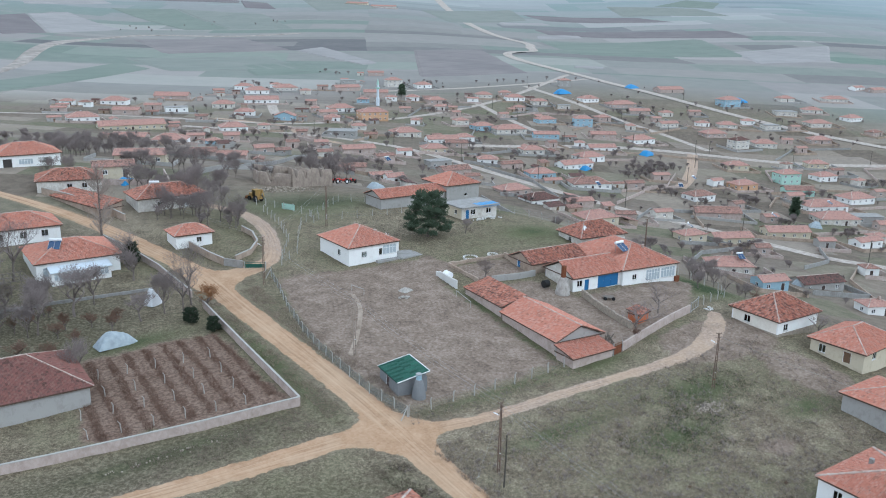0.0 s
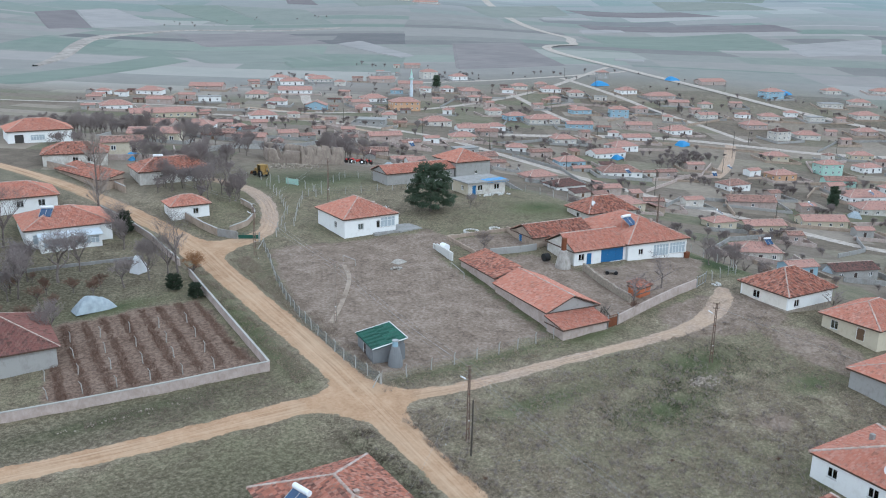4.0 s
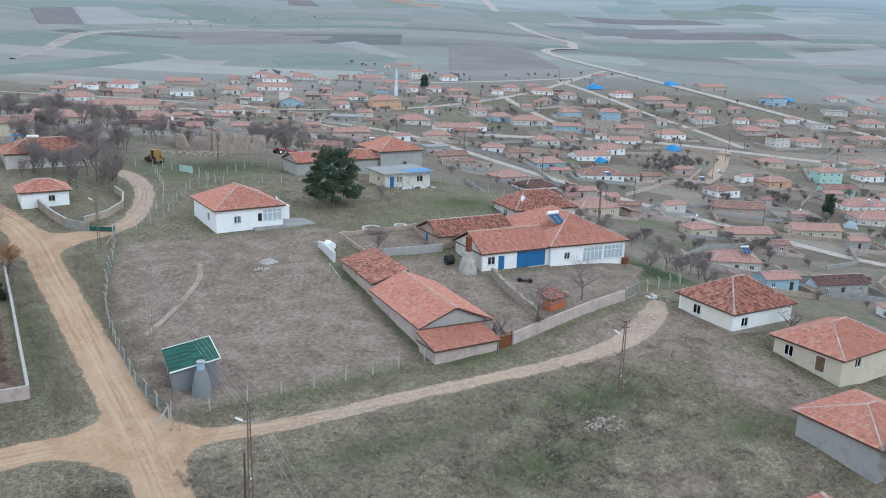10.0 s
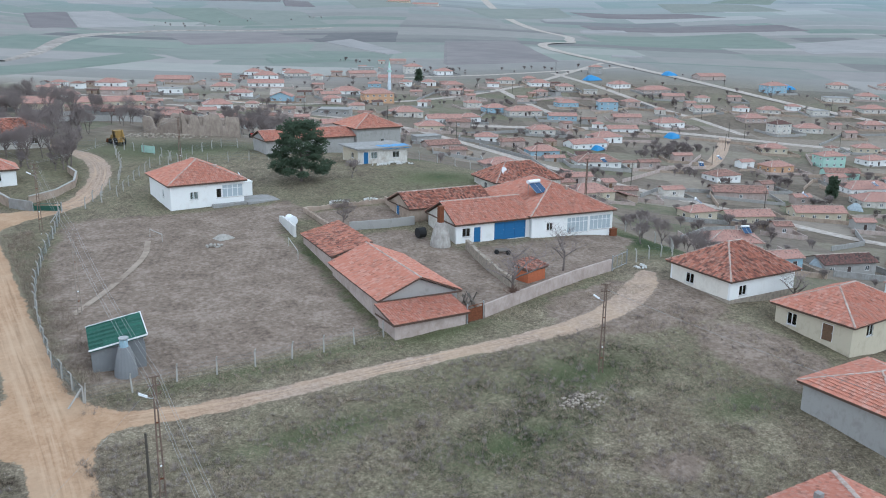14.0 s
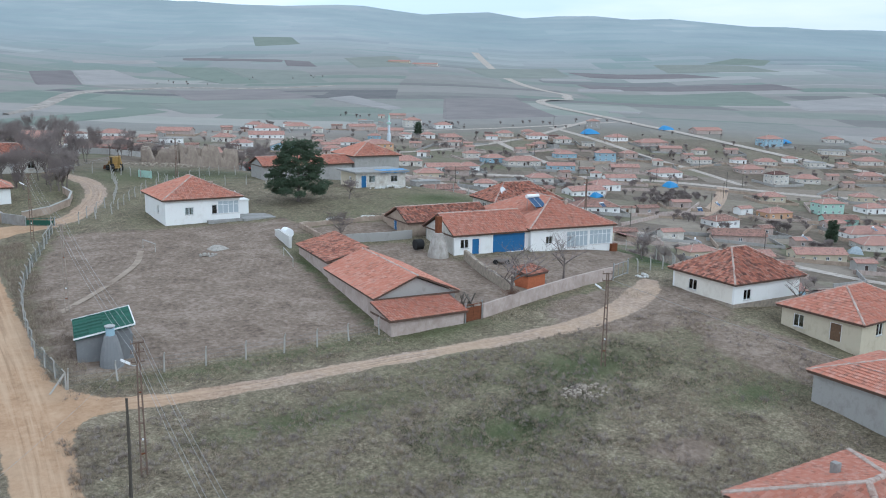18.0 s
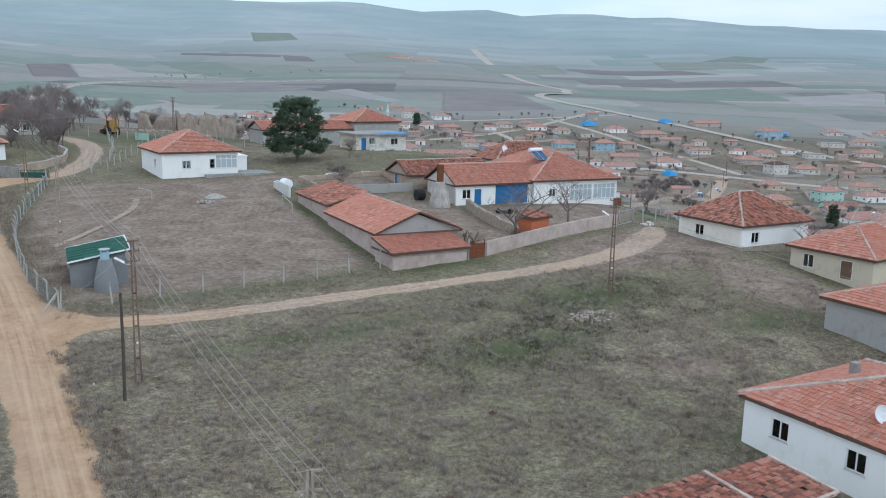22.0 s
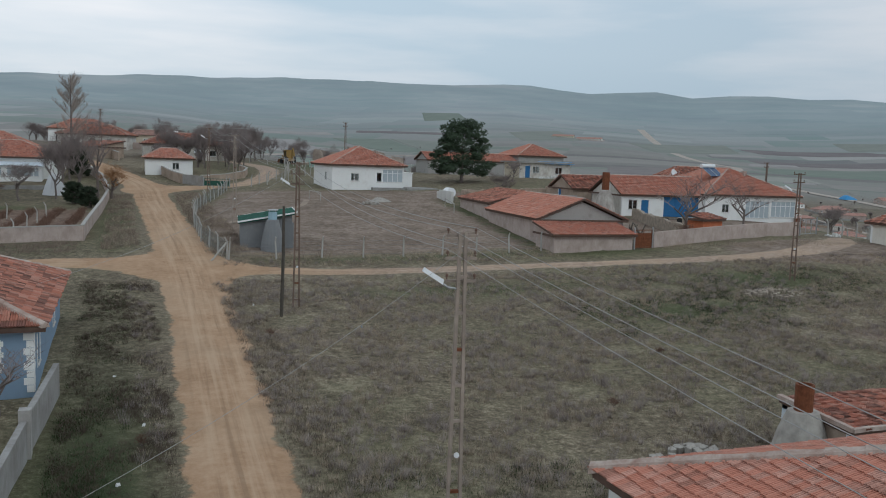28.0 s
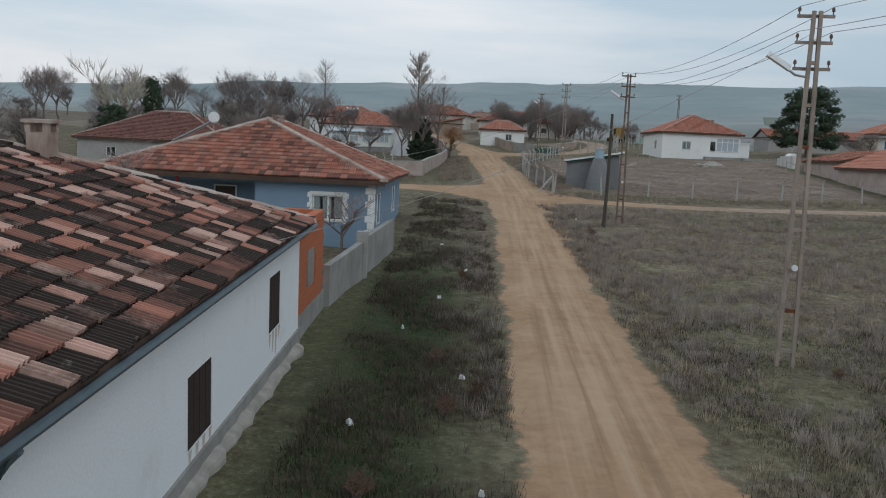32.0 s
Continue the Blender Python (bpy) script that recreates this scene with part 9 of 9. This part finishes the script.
def evergreen(name, label, x, y, rx, rz, base, n, size, mat, seed, bough=True):
    root = thing(name, pose(x, y, gz(x, y)), label, "tree")
    me = needle_crown(random.Random(seed), rx, rz, base, n, size)
    me.materials.append(M[mat])
    part("crown", me, None, root)
    tr = MB().tube([(0, 0, -0.3), (0.1, 0, base + rz * 0.6), (0, 0.1, base + rz * 1.5)], [0.28, 0.2, 0.06], 8)
    r5 = random.Random(seed)
    for _ in range(14):
        a, z = r5.uniform(0, math.tau), base + rz * r5.uniform(0.1, 1.4)
        tr.tube([(0.05, 0, z), (math.cos(a) * rx * 0.7, math.sin(a) * rx * 0.7, z + 0.5)], [0.08, 0.03], 4, False)
    part("trunk", tr, M["bark"], root)
    return root


evergreen("pine_tree", "broad dark green pine with an uneven crown", 92.2, 136.6, 5.1, 4.4, 0.7, 9000, 0.26, "needle", 3)
evergreen("juniper_bush", "dark evergreen shrub at the garden corner", 39.0, 121.5, 1.3, 1.2, 0.1, 700, 0.3, "shrub", 4)
evergreen("juniper_bush", "dark evergreen shrub by the garden wall", 40.8, 116.6, 1.1, 1.1, 0.1, 600, 0.3, "shrub", 5)
evergreen("juniper_bush", "dark evergreen tree beside the upper street", 38.3, 150.0, 1.6, 2.0, 0.2, 800, 0.35, "shrub", 6)
tree("pale", 0.9, 121.5, 1.15)
evergreen("spruce_tree", "dark low conifer beside the orchard house", 2.2, 119.5, 2.8, 2.9, 0.2, 1700, 0.34, "needle", 11)
evergreen("spruce_tree", "small dark conifer behind the orchard house", 4.2, 127.5, 1.5, 4.6, 0.3, 1500, 0.34, "needle", 12)
evergreen("cypress", "slim dark evergreen in the lower village", 326, 205, 2.4, 4.2, 0.3, 700, 0.8, "needle", 7)
evergreen("cypress", "dark evergreen near the mosque", 352, 560, 3.5, 4.5, 0.3, 500, 1.0, "needle", 8)


# ---- grass and weeds ----
def tufts(name, label, boxes, n, blades, h, mat, seed, keep=None, even=False, wide=0.26, thick=1.0):
    """Scattered tufts of narrow bent blades, as one mesh."""
    r = np.random.default_rng(seed)
    area = np.array([(b[1] - b[0]) * (b[3] - b[2]) for b in boxes], float)
    which = r.choice(len(boxes), n, p=area / area.sum())
    bb = np.array(boxes)[which]
    x, y = r.uniform(bb[:, 0], bb[:, 1]), r.uniform(bb[:, 2], bb[:, 3])
    clump = np.sin(x * 0.9 + 2 * np.sin(y * 0.35)) * np.cos(y * 0.8 + 1.7 * np.sin(x * 0.4)) + r.normal(0, 0.35, n)
    ok = clump > (-9 if even else -0.25)
    if keep is not None:
        ok &= keep(x, y)
    x, y = x[ok], y[ok]
    z = land(x, y)
    m = len(x)
    k = blades
    px, py, pz = np.repeat(x, k), np.repeat(y, k), np.repeat(z, k)
    a = r.uniform(0, math.tau, m * k)
    hh = np.repeat(r.uniform(0.5, 1.2, m), k) * r.uniform(0.6, 1.1, m * k) * h
    rad = r.uniform(0.0, wide, m * k)
    bx, by = px + np.cos(a) * rad, py + np.sin(a) * rad
    out = hh * r.uniform(0.2, 0.8, m * k)
    w = r.uniform(0.004, 0.010, m * k) * thick
    sx, sy = -np.sin(a) * w, np.cos(a) * w
    v = np.stack([np.stack([bx - sx, by - sy, pz - 0.02], -1), np.stack([bx + sx, by + sy, pz - 0.02], -1),
                  np.stack([bx + np.cos(a) * out, by + np.sin(a) * out, pz + hh], -1)], 1).reshape(-1, 3)
    f = np.arange(len(v)).reshape(-1, 3)
    return tagged(new(name, np_mesh(name, v, f, M[mat])), label, "grass", kind="stuff")


def off_road(x, y):
    main = np.abs(x - (47.6 + 0.012 * (y - 40))) > 1.7
    side = np.abs(y - 75.2) > 2.2
    homes = ~(((x > 55) & (x < 67) & (y < 34)) | ((x > 65) & (x < 76.3) & (y > 35) & (y < 40)) | ((x > 80) & (y < 44.2)) | ((x > 99.5) & (y > 45) & (y < 54) & (x < 110)) | ((x < 42.2) & (y < 70)) | ((x > 110.5) & (y > 56)))
    return main & side & homes


MEADOW = [(49.15, 112, 22, 74), (51, 78, 76.5, 80)]
tufts("dry_grass", "clumps of dry straw-coloured winter grass", MEADOW, 42000, 8, 0.15, "hay", 1, off_road)
tufts("dry_weeds", "grey-brown dead weeds among the grass", MEADOW, 42000, 8, 0.15, "hay_dark", 2, off_road)
tufts("green_grass", "short green grass on the damp verge", [(41.9, 44.6, 20, 72), (42, 44, 20, 50), (78, 98, 59, 69), (70, 84, 55, 64), (50, 60, 24, 40)], 34000, 8, 0.09, "green_grass", 3, off_road)
tufts("verge_stalks", "brown dead weeds on the verge beside the street", [(41.9, 46.0, 19, 74), (42.2, 45.9, 19, 50), (49.1, 51.6, 19, 74)], 9000, 12, 0.16, "weed_dark", 7, off_road)
tufts("verge_straw", "pale straw tufts on the verge beside the street", [(44.8, 45.8, 40, 74), (49.6, 51.6, 19, 74)], 1500, 14, 0.15, "hay", 8, off_road)
tufts("straw_tussocks", "bent pale straw tussocks standing in the meadow", MEADOW, 5200, 34, 0.30, "hay", 9, off_road, wide=0.2)
tufts("brown_tussocks", "dark brown dead weed tussocks in the meadow", MEADOW + [(44.2, 45.8, 19, 74)], 5200, 30, 0.30, "twig", 10, off_road, wide=0.24)
tufts("mauve_weeds", "bushy grey-mauve dead weeds beside the street and in the meadow", [(49.2, 53.0, 19, 74), (50, 90, 24, 73), (50, 90, 24, 73), (44.8, 45.9, 30, 72)], 4600, 46, 0.34, "weed_mauve", 12, off_road, wide=0.16, thick=0.8)
tufts("dark_weeds", "dark brown dead weeds on the verge beside the houses", [(42.4, 46.0, 19, 72)], 1300, 34, 0.2, "weed_dark", 13, off_road, wide=0.18, thick=0.8)
tufts("verge_weeds", "dead weeds along the street and fences", [(42.8, 45.4, 84, 130), (50.2, 53.5, 82, 130), (20, 41, 82.5, 88)], 9000, 6, 0.4, "hay_dark", 4)
tufts("verge_grass", "pale dry grass along the fences", [(42.8, 45.4, 84, 130), (50.2, 53.5, 82, 130), (52, 78, 80.3, 82), (88, 110, 77.5, 80)], 6000, 6, 0.35, "hay", 5)
tufts("vineyard_weeds", "reddish dry vines and weeds in the garden", [(17, 41, 93, 116)], 17000, 7, 0.55, "twig_red", 6, lambda x, y: (np.sin((x - 0.04 * y) * 2.5) + 0.45 * np.sin(x * 1.7 + y * 0.9) * np.sin(y * 1.3) > 0.3) & (poly_dist(x, y, GARDEN) < -0.5), True)


# dry bushes on the verge
for i, (x, y, s) in enumerate([(44.6, 30.5, 0.22), (45.2, 31.6, 0.2), (44.3, 34, 0.18), (44.9, 44, 0.2), (51.2, 58, 0.2), (50.9, 26.5, 0.2), (53.3, 34.8, 0.15), (80, 47, 0.2), (63, 45, 0.2), (70, 52, 0.18), (43.5, 27, 0.2)]):
    tree("red", x, y, s, sink=0.15)
